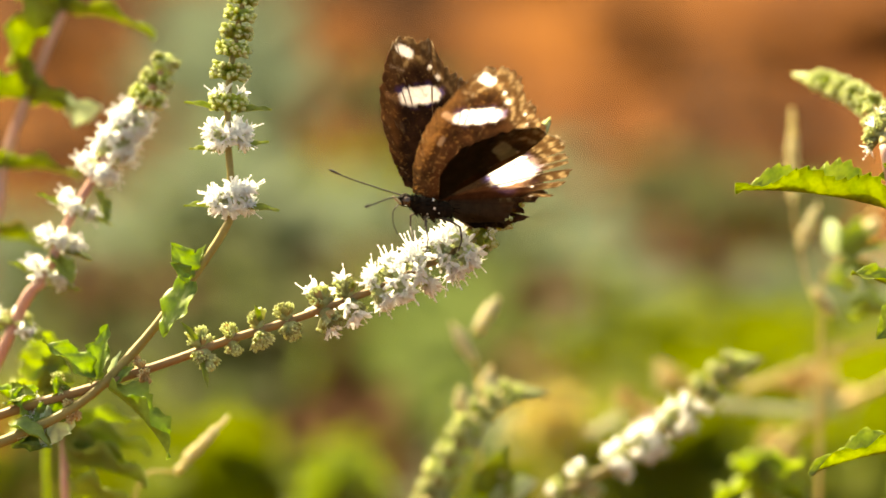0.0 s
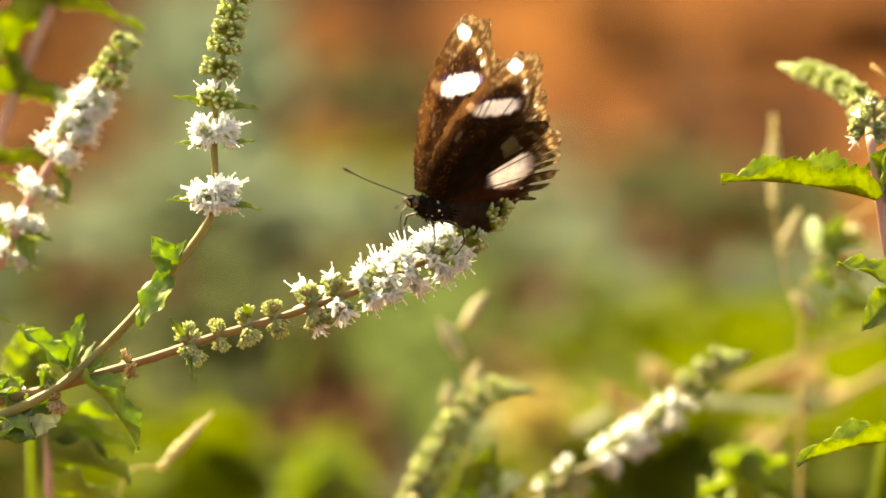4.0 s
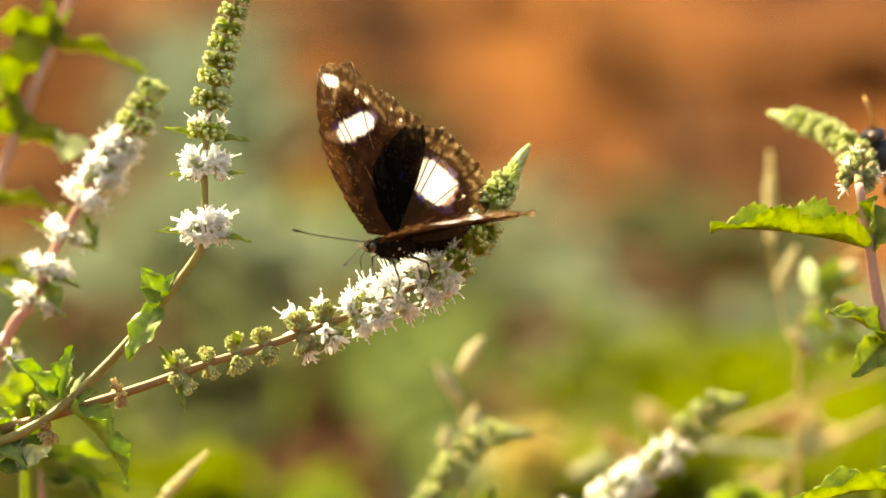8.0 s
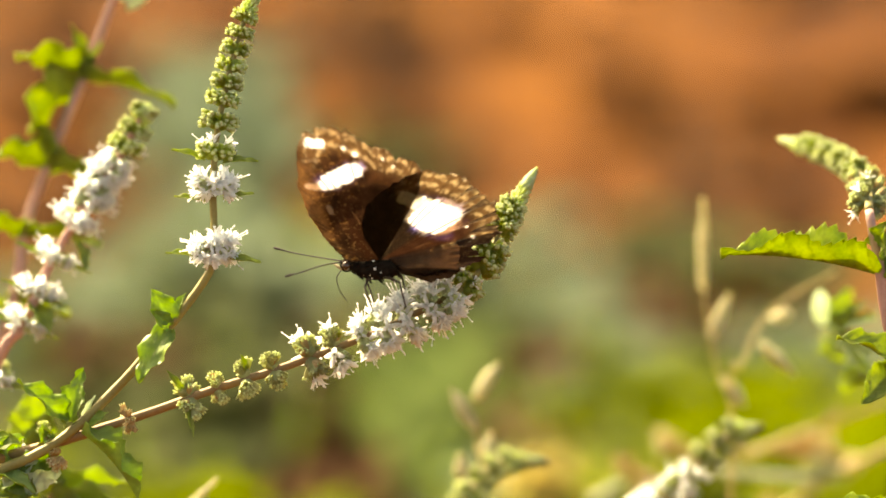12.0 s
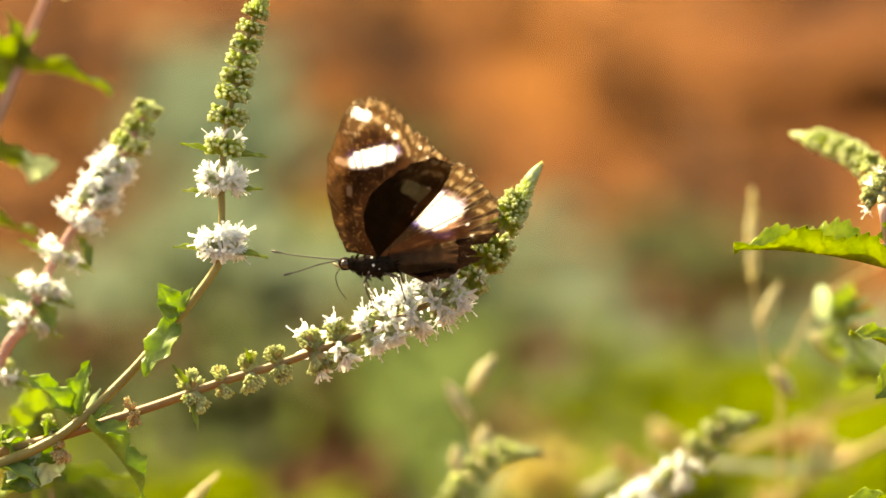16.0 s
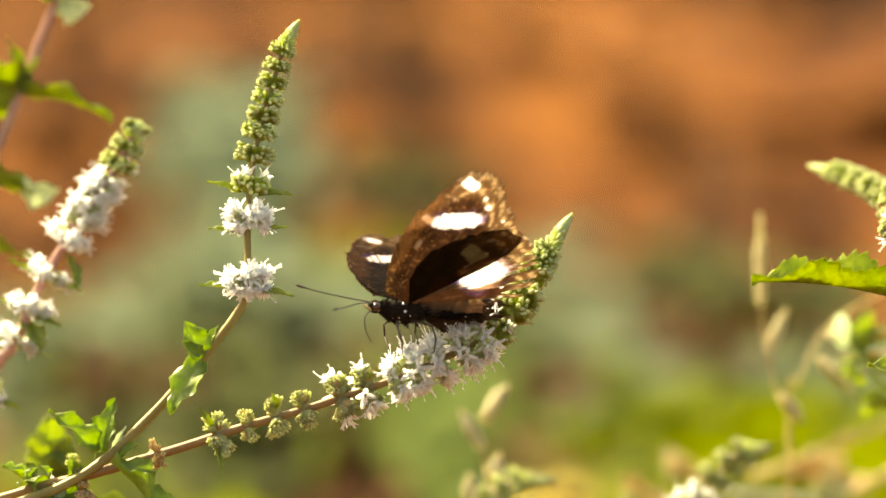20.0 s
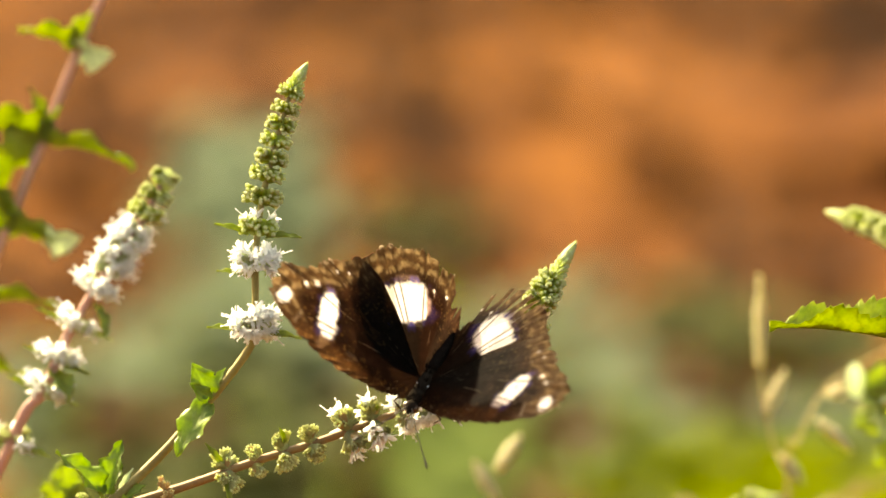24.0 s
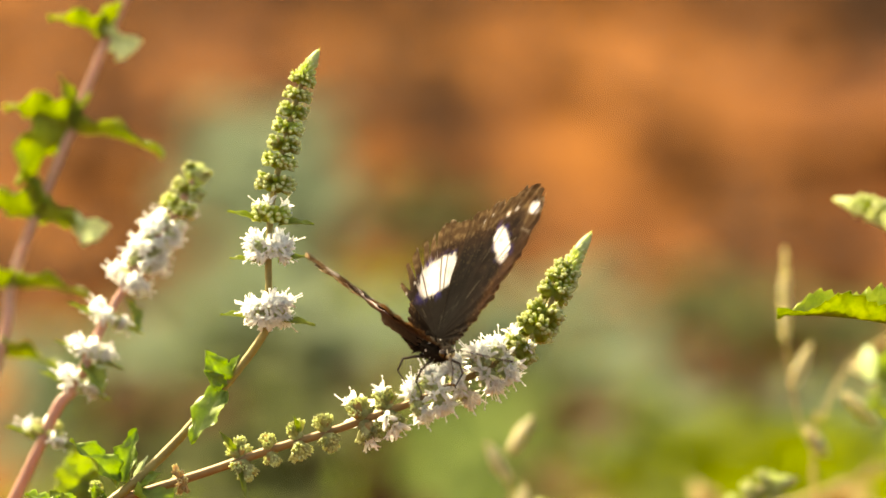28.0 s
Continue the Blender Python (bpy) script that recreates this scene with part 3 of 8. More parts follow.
for k, (a, b, back, n, ln) in enumerate([(600, 230, 2.3, 8, 0.045), (760, 330, 2.1, 8, 0.05), (200, 620, 1.35, 12, 0.045), (600, 560, 1.6, 10, 0.04), (690, 760, 1.15, 10, 0.04), (490, 650, 1.4, 12, 0.04), (540, 715, 1.25, 14, 0.04), (630, 690, 1.3, 12, 0.04), (610, 880, 0.92, 12, 0.035), (620, 850, 0.95, 10, 0.035), (1210, 500, 1.7, 8, 0.04), (1330, 500, 1.7, 8, 0.04), (950, 760, 1.1, 16, 0.04), (560, 660, 1.35, 10, 0.04), (1250, 570, 1.5, 10, 0.04), (1170, 540, 1.6, 10, 0.04), (905, 650, 1.4, 10, 0.04), (985, 805, 1.0, 12, 0.035)]):
    broad_herb(a, b, back, n, ln, BROWNED, BROWN, 170 + k, "withered_herb", "withered herbs")
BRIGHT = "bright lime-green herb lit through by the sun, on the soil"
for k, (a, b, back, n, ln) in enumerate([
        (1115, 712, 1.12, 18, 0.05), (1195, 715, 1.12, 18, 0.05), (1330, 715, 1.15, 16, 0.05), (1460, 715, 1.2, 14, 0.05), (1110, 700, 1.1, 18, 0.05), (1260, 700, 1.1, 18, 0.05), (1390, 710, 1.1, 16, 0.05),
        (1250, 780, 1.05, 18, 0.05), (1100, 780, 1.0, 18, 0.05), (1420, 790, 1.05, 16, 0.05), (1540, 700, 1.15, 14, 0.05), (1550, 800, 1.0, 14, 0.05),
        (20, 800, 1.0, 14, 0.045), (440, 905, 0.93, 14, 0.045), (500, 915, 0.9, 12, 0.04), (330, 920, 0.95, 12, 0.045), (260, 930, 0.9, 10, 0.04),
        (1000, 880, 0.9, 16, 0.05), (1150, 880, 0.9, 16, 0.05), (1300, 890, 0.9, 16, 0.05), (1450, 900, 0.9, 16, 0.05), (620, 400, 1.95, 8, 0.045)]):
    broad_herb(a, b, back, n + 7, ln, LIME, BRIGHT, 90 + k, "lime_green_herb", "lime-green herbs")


def grass_sward():
    """Short grass between the herbs, nearer than the bare soil."""
    rng = random.Random(9)
    p = Pile()
    blade = (np.array([(-0.5, 0, 0), (0.5, 0, 0), (-0.35, 0.12, 0.5), (0.35, 0.12, 0.5), (0, 0.4, 1.0), (-0.5, 0.04, 0), (0.5, 0.04, 0), (-0.35, 0.16, 0.5), (0.35, 0.16, 0.5)]),
             [(0, 1, 3, 2), (2, 3, 4), (6, 5, 7, 8), (8, 7, 4), (0, 2, 7, 5), (1, 6, 8, 3), (2, 4, 7), (3, 8, 4)])
    for i in range(16000):
        x, y = rng.uniform(-1.6, 1.8), rng.uniform(-0.9, 1.75)
        if noise.noise(Vector((x * 2.1, y * 2.1, 1))) < (-0.05 + max(0, y - 1.3) * 0.5 if x > 0.1 else 0.18 + max(0, y - 0.9) * 0.9):
            continue
        h = rng.uniform(0.03, 0.11)
        m = Matrix.Translation((x, y, ground_height(x, y) - 0.003)) @ Matrix.Rotation(rng.uniform(0, 6.3), 4, "Z") @ Matrix.Diagonal((rng.uniform(0.003, 0.006), h * rng.uniform(0.3, 1.2), h, 1))
        p.add(blade, m)
    return tagged(link("grass_sward", p.mesh("sward"), GRASS), "short sunlit yellow-green grass on the soil", "grass", kind="stuff")


grass_sward()


# ---- mint plants ----
def nearest(line, q):
    i = min(range(len(line)), key=lambda k: (line[k] - q).length)
    d = (line[min(i + 1, len(line) - 1)] - line[max(i - 1, 0)]).normalized()
    return line[i], d


def spike(plant, line, rings, back, tip_from, tip_to, tip_width, seed):
    """Rings of buds, flowers and calyces along a stem line, and its young end."""
    for k, (a, b, kind, size, fl, br) in enumerate(rings):
        q, d = min((nearest(line, spot(a, b, back + z)) for z in (0, 0.006, 0.012, 0.018)), key=lambda h: min((h[0] - spot(a, b, back + z)).length for z in (0, 0.006, 0.012, 0.018)))
        whorl(plant, q, d, kind, size, seed + k, fl, 0.85 if plant is tall_plant else 0.42)
        if br:
            bracts(plant, q - d * (0.0022 * size), d, br, seed + k)
    if tip_to:
        spike_tip(plant, spot(*tip_from, back), spot(*tip_to, back), tip_width, seed)


# The main plant: two stalks that part near the ground, one bowed over, on whose flowers the butterfly sits.
root = Vector((-0.24, 0.02, 0.0))
main_plant = thing("mint_plant", root, "mint plant with a bowed white-flowered spike on which the butterfly feeds", "plant", "mint plants")
tall_root = root + Vector((0.004, -0.006, 0))
tall_plant = thing("mint_plant", tall_root, "mint plant with an upright green spike and two white flower rings", "plant", "mint plants")
low = curve([root + Vector((0, 0, -0.03)), Vector((-0.222, 0.018, 0.2)), Vector((-0.19, 0.012, 0.36)), Vector((-0.145, 0.006, 0.425))] +
            [spot(a, b, c) for a, b, c in ((-140, 870, 0.004), (0, 812, 0.002), (130, 776, 0), (210, 751, 0), (300, 722, 0), (400, 687, 0), (500, 657, 0), (600, 622, 0), (660, 600, 0), (720, 574, 0),
                                           (790, 540, 0), (845, 508, 0.002), (872, 474, 0.004), (895, 430, 0.008), (925, 372, 0.013), (968, 310, 0.018))], 8)
tall = curve([root + Vector((0.004, -0.006, -0.03)), Vector((-0.215, 0.008, 0.2)), Vector((-0.184, 0.004, 0.36)), Vector((-0.142, 0.0, 0.422))] +
             [spot(a, b, c) for a, b, c in ((-140, 885, -0.002), (0, 829, -0.002), (80, 796, -0.002), (150, 750, -0.001), (240, 663, 0), (330, 558, 0), (380, 492, 0), (396, 458, 0), (399, 400, 0),
                                            (398, 330, 0), (404, 240, 0), (420, 160, 0), (440, 80, 0), (462, 10, 0), (478, -15, 0))], 8)
turn = min(range(len(low)), key=lambda k: (low[k] - spot(800, 535)).length)
stem_along(main_plant, low[:turn + 1], 0.0013, 0.0007, BROWNSTEM, "stem", "reddish-brown bowed stem")
stem_along(main_plant, low[turn:], 0.0007, 0.0005, STEM, "stem", "green end of the stem")
stem_along(tall_plant, tall, 0.0014, 0.0005, STEM, "stem", "greenish-brown upright stem")
spike(main_plant, low, [
    (245, 738, "dry", 1.0, 0, 0), (342, 703, "spent", 1.28, 0, 0), (400, 690, "spent", 1.02, 0, 0), (455, 672, "spent", 1.24, 0, 0), (503, 655, "spent", 1.22, 0, 0),
    (562, 640, "spent", 1.35, 5, 0), (612, 617, "spent", 1.35, 6, 0), (658, 600, "flower", 1.1, 16, 0), (696, 585, "flower", 1.2, 22, 0), (736, 567, "flower", 1.25, 26, 0),
    (778, 547, "flower", 1.25, 26, 0), (817, 526, "flower", 1.2, 20, 0), (850, 503, "bud", 1.15, 2, 0), (872, 480, "bud", 1.15, 0, 0), (889, 448, "bud", 1.1, 0, 0), (902, 418, "bud", 1.0, 0, 0),
    (915, 390, "bud", 0.9, 0, 0), (926, 366, "bud", 0.85, 0, 0)], 0.0, None, None, 0, 200)
spike_tip(main_plant, spot(926, 371, 0.0132), spot(970, 303, 0.0185), 0.0034, 200)
spike(tall_plant, tall, [
    (398, 430, "flower", 1.2, 36, 1.0), (397, 315, "flower", 1.12, 28, 0), (403, 263, "bud", 1.12, 4, 0.9), (403, 208, "bud", 1.1, 0, 0), (412, 170, "bud", 1.0, 0, 0), (420, 135, "bud", 0.95, 0, 0),
    (428, 104, "bud", 0.9, 0, 0), (436, 74, "bud", 0.88, 0, 0), (444, 46, "bud", 0.8, 0, 0), (454, 20, "bud", 0.75, 0, 0)], 0.0, (456, 24), (486, -30), 0.003, 300)
bracts(tall_plant, spot(400, 352), (0, 0, 1), 0.8, 5)
leaf(tall_plant, spot(318, 574, -.001), spot(263, 668, -.004), 0.0068, material=YOUNG, up=(-0.45, -1, 0.5), teeth=4, fold=0.3, droop=0.25, wave=0.12, seed=1)
leaf(tall_plant, spot(322, 562, -.001), spot(288, 506, -.002), 0.0062, material=YOUNG, up=(0.3, -1, 0.3), teeth=4, fold=0.45, droop=0.2, seed=2)
leaf(tall_plant, spot(318, 572, -.001), spot(286, 540, -.004), 0.004, material=YOUNG, up=(0.3, -1, 0.5), teeth=3, fold=0.5, droop=0.3, seed=3)
leaf(tall_plant, spot(326, 558, 0), spot(347, 512, .001), 0.0028, material=YOUNG, up=(-0.5, -0.6, 0.4), teeth=3, fold=0.6, droop=0.2, seed=4)
leaf(tall_plant, spot(134, 742, -.001), spot(52, 668, -.004), 0.0064, material=YOUNG, up=(0.3, -0.7, 0.8), teeth=6, fold=0.7, droop=0.5, wave=0.2, jag=0.35, seed=5)
leaf(tall_plant, spot(142, 738, 0), spot(166, 646, .003), 0.0062, material=YOUNG, up=(-0.3, -1, 0.3), teeth=6, fold=0.7, droop=0.3, wave=0.18, jag=0.35, seed=6)
leaf(tall_plant, spot(163, 756, -.002), spot(262, 880, -.004), 0.0086, material=YOUNG, up=(0.75, -0.3, 0.8), teeth=8, fold=0.95, droop=0.5, wave=0.16, jag=0.34, seed=7)
leaf(tall_plant, spot(176, 746, -.001), spot(208, 722, -.002), 0.0034, material=YOUNG, up=(-0.4, -0.6, 0.6), teeth=3, fold=0.6, droop=0.3, seed=8)
leaf(tall_plant, spot(165, 735, 0), spot(186, 692, 0), 0.0018, material=PALE_LEAF, up=(-0.4, -0.6, 0.6), teeth=2, fold=0.6, droop=0.1, seed=9)
q, d = nearest(low, spot(110, 785))
whorl(main_plant, q + Vector((0, 0, -0.003)), d, "dry", 1.1, 71)
whorl(main_plant, spot(95, 765, 0.002), d, "spent", 0.8, 72)
whorl(main_plant, spot(60, 822, 0.003), d, "spent", 1.0, 73, 5)
leaf(main_plant, spot(70, 815, 0.002), spot(20, 860, -0.002), 0.006, material=PALE_LEAF, teeth=5, fold=0.4, droop=0.4, seed=10)
leaf(main_plant, spot(20, 800, 0.006), spot(-30, 765, 0), 0.006, material=YOUNG, teeth=5, fold=0.5, droop=0.4, seed=11)
leaf(main_plant, spot(10, 832, -0.001), spot(75, 868, -0.006), 0.005, material=YOUNG, teeth=5, fold=0.6, droop=0.4, seed=12)
leaf(main_plant, spot(5, 790, 0.002), spot(50, 780, -0.003), 0.006, teeth=5, fold=0.5, droop=0.5, up=(0.2, -0.8, 0.8), seed=13)
for k, (a, b, a2, b2, w, m, up) in enumerate(((108, 806, 42, 826, 0.0065, YOUNG, (0.2, -1, 0.7)), (100, 812, 62, 872, 0.008, PALE_LEAF, (0.3, -1, 0.5)), (30, 838, 78, 874, 0.007, YOUNG, (-0.2, -1, 0.6)),
                                                  (98, 790, 88, 748, 0.0045, YOUNG, (0.4, -1, 0.2)), (40, 800, 8, 776, 0.0075, YOUNG, (0.2, -0.9, 0.6)), (60, 850, 10, 872, 0.008, YOUNG, (0.1, -1, 0.5)))):
    leaf(main_plant, spot(a, b, 0.003), spot(a2, b2, -0.001), w, material=m, up=up, teeth=5, fold=0.45, droop=0.5, wave=0.14, seed=26 + k)
for k, (a, b, a2, b2) in enumerate(((340, 690, 312, 655), (345, 718, 358, 772), (452, 655, 443, 628), (610, 600, 618, 588))):
    leaf(main_plant, spot(a, b, -.002), spot(a2, b2, -.004), 0.0016, "bract", teeth=2, fold=0.4, droop=0.15, up=(0.8, -1, 0.2), seed=20 + k)

# The blurred white spike beside it.
lb = 0.052
root2 = Vector((-0.17, 0.05, 0.0))
left_plant = thing("mint_plant", root2, "mint plant with one dense white-flowered spike, slightly out of focus", "plant", "mint plants")
line = curve([root2 - Vector((0, 0, 0.03)), Vector((-0.165, 0.05, 0.25)), Vector((-0.135, 0.048, 0.4))] + [spot(a, b, lb) for a, b in ((-70, 660), (-20, 580), (20, 490), (62, 415), (110, 340), (160, 268), (203, 185))], 8)
stem_along(left_plant, line, 0.0017, 0.0008, PINK, label="pinkish-brown stem")
spike(left_plant, line, [(-62, 650, "spent", 1.1, 5, 0.9), (-36, 562, "flower", 1.05, 22, 0.8), (-5, 502, "flower", 1.08, 24, 0.8), (36, 443, "flower", 0.98, 26, 0.9), (80, 390, "flower", 1.05, 26, 0), (97, 364, "flower", 0.88, 10, 0), (110, 343, "flower", 1.02, 24, 0), (124, 322, "flower", 0.88, 10, 0), (136, 303, "flower", 0.98, 22, 0),
                         (149, 283, "flower", 0.9, 14, 0), (166, 255, "bud", 1.08, 2, 0), (182, 224, "bud", 1.0, 0, 0), (195, 200, "bud", 0.85, 0, 0)], lb, (188, 215), (206, 182), 0.0036, 400)
leaf(left_plant, spot(75, 425, lb), spot(92, 480, lb - .005), 0.0045, up=(0.9, -0.6, 0.2), teeth=4, fold=0.5, droop=0.3, seed=31)
leaf(left_plant, spot(0, 540, lb), spot(30, 590, lb - .008), 0.006, up=(0.6, -0.8, 0.4), teeth=4, fold=0.4, droop=0.3, seed=32)

# The leafy pink stalk next to it.
kb = 0.1
root3 = Vector((-0.2, 0.095, 0.0))
leafy_plant = thing("leafy_mint_shoot", root3, "tall mint shoot with pink stem and bright toothed leaves", "plant")
line = curve([root3 - Vector((0, 0, 0.03)), Vector((-0.175, 0.095, 0.3))] + [spot(a, b, kb) for a, b in ((-110, 620), (-60, 400), (-20, 282), (45, 122), (110, -43), (160, -150))], 8)
stem_along(leafy_plant, line, 0.0018, 0.001, PINK, label="pink stem")
for k, (a, b, a2, b2, w, m, up) in enumerate([
        (110, -43, 8, -78, 0.010, LEAF, (0.2, -0.6, 1)), (110, -43, 168, -35, 0.009, PALE_LEAF, (0.2, -1, -0.3)), (110, -43, 130, -110, 0.007, LEAF, (-0.6, -0.7, 0.3)),
        (45, 122, 204, 166, 0.011, LEAF, (0.1, -0.5, 1)), (45, 122, -70, 80, 0.015, LEAF, (-0.1, -0.6, 1)), (45, 122, 25, 25, 0.006, LEAF, (0.8, -0.7, 0.2)), (45, 122, 78, 60, 0.005, LEAF, (-0.8, -0.6, 0.2)),
        (45, 122, -50, 215, 0.017, LEAF, (-0.7, -0.6, 0.5)),
        (46, 284, 112, 290, 0.009, PALE_LEAF, (0.3, -1, -0.35)), (-18, 278, -110, 250, 0.015, LEAF, (-0.1, -0.6, 1)), (-18, 278, 66, 296, 0.011, LEAF, (0.2, -0.7, 0.8)), (-18, 278, -40, 190, 0.008, LEAF, (0.7, -0.7, 0.2)),
        (-60, 400, 72, 415, 0.010, LEAF, (0.1, -0.5, 1)), (-60, 400, -150, 380, 0.011, LEAF, (0, -0.5, 1)), (-85, 520, 18, 540, 0.011, LEAF, (0.1, -0.6, 1)), (-85, 520, -190, 560, 0.011, LEAF, (0, -0.5, 1))]):
    leaf(leafy_plant, spot(a, b, kb), spot(a2, b2, kb - 0.006), w, material=m, up=(up[0], -up[1] if m is LEAF else up[1], up[2]), teeth=6, fold=0.35, droop=0.5, seed=40 + k)

# The plant at the other side: leaf, bent spike.
rb = 0.012
root4 = Vector((0.15, 0.03, 0.0))
right_plant = thing("mint_plant", root4, "mint plant with purplish stem, toothed leaves and a bent green spike", "plant", "mint plants")
line = curve([root4 - Vector((0, 0, 0.03)), Vector((0.14, 0.03, 0.25)), Vector((0.125, 0.02, 0.38))] + [spot(a, b, rb) for a, b in ((1690, 760), (1602, 607), (1572, 450), (1557, 366))] +
             [spot(1552, 322, rb + .021), spot(1515, 280, rb + .054), spot(1450, 252, rb + .072), spot(1398, 238, rb + .081)], 8)
turn = min(range(len(line)), key=lambda k: (line[k] - spot(1557, 366, rb)).length)
stem_along(right_plant, line[:turn + 1], 0.0021, 0.0011, PINK, label="purplish-brown stem")
stem_along(right_plant, line[turn:], 0.0011, 0.0006, STEM, label="green end of the stem")
for k, (a, b, c, kind, size, fl) in enumerate(((1557, 350, .006, "spent", 1.2, 2), (1553, 328, .016, "spent", 1.2, 1), (1544, 308, .030, "spent", 1.15, 0), (1528, 291, .043, "bud", 0.95, 0), (1518, 283, .050, "bud", 0.85, 0), (1508, 276, .056, "bud", 0.88, 0), (1497, 270, .060, "bud", 0.82, 0),
                                               (1486, 265, .064, "bud", 0.84, 0), (1475, 260, .067, "bud", 0.78, 0), (1464, 256, .070, "bud", 0.78, 0), (1444, 250, .074, "bud", 0.72, 0))):
    qq, dd = nearest(line, spot(a, b, rb + c))
    whorl(right_plant, qq, dd, kind, size, 500 + k, fl)
spike_tip(right_plant, spot(1448, 252, rb + .072), spot(1393, 237, rb + .081), 0.003, 510)
leaf(right_plant, spot(1572, 474, rb), spot(1300, 440, rb - 0.006), 0.013, up=(0.1, 0.0, 1), teeth=14, fold=0.95, droop=0.28, wave=0.11, jag=0.34, seed=61)
leaf(right_plant, spot(1576, 474, rb), spot(1660, 410, rb), 0.012, up=(0, -0.4, 1), teeth=8, fold=0.4, droop=0.4, seed=62)
leaf(right_plant, spot(1578, 440, rb), spot(1585, 385, rb - .008), 0.007, up=(-0.8, -0.7, 0.3), teeth=5, fold=0.5, droop=0.3, seed=63)
leaf(right_plant, spot(1602, 640, rb), spot(1504, 590, rb - 0.006), 0.008, up=(0.3, -0.5, 1), teeth=6, fold=0.6, droop=0.7, wave=0.12, seed=64)
leaf(right_plant, spot(1604, 640, rb), spot(1545, 705, rb - .006), 0.008, up=(-0.1, -1, 0.35), teeth=6, fold=0.4, droop=0.4, seed=65)
leaf(right_plant, spot(1640, 900, rb), spot(1430, 942, rb - 0.01), 0.0105, up=(0.1, 0.1, 1), teeth=9, fold=0.9, droop=0.35, seed=66)

# Out-of-focus shoots low on the same side.
cb = 0.125
root5 = Vector((0.05, 0.18, 0.0))
low_plant = thing("mint_plant", root5, "blurred mint plant with a drooping white-flowered spike", "plant", "mint plants")
line = curve([root5 - Vector((0, 0, 0.03)), Vector((0.01, 0.17, 0.25))] + [spot(a, b, cb) for a, b in ((900, 1130), (975, 1000), (1080, 930), (1190, 850), (1252, 785), (1292, 752), (1340, 745))], 8)
stem_along(low_plant, line, 0.002, 0.0009, STEM)
spike(low_plant, line, [(985, 985, "spent", 1.2, 1, 0), (1030, 958, "spent", 1.25, 2, 0), (1075, 930, "flower", 1.0, 5, 0), (1095, 916, "flower", 1.0, 6, 0), (1115, 902, "flower", 1.0, 6, 0), (1135, 888, "flower", 1.0, 7, 0), (1155, 873, "flower", 1.0, 7, 0), (1175, 858, "flower", 1.0, 7, 0), (1195, 843, "flower", 1.0, 6, 0), (1214, 826, "flower", 0.95, 4, 0),
                        (1240, 798, "bud", 1.1, 0, 0), (1262, 775, "bud", 1.0, 0, 0), (1285, 757, "bud", 0.95, 0, 0)], cb, (1288, 755), (1342, 745), 0.0034, 600)
gb = 0.125
root6 = Vector((-0.03, 0.18, 0.0))
green_plant = thing("mint_plant", root6, "blurred mint plant with a nodding green bud spike", "plant", "mint plants")
line = curve([root6 - Vector((0, 0, 0.03)), Vector((-0.02, 0.18, 0.25))] + [spot(a, b, gb) for a, b in ((735, 1090), (750, 1000), (792, 913), (842, 838), (888, 806), (960, 808))], 8)
stem_along(green_plant, line, 0.002, 0.0009, STEM)
spike(green_plant, line, [(748, 1010, "spent", 1.2, 0, 0), (758, 975, "spent", 1.2, 0, 0), (773, 945, "bud", 1.2, 0, 0), (790, 915, "bud", 1.15, 0, 0), (808, 886, "bud", 1.1, 0, 0), (826, 860, "bud", 1.05, 0, 0), (845, 836, "bud", 1.0, 0, 0), (868, 818, "bud", 0.95, 0, 0), (890, 808, "bud", 0.9, 0, 0)],
      gb, (895, 806), (962, 808), 0.0034, 640)
leaf(green_plant, spot(870, 1000, gb), spot(890, 900, gb - .01), 0.012, up=(-0.3, -0.9, 0.3), teeth=5, seed=80)
leaf(green_plant, spot(860, 1010, gb), spot(935, 960, gb - .01), 0.013, material=PALE_LEAF, up=(-0.3, -0.9, 0.6), teeth=5, seed=81)
leaf(green_plant, spot(735, 1060, gb), spot(870, 1000, gb), 0.012, teeth=5, seed=82)


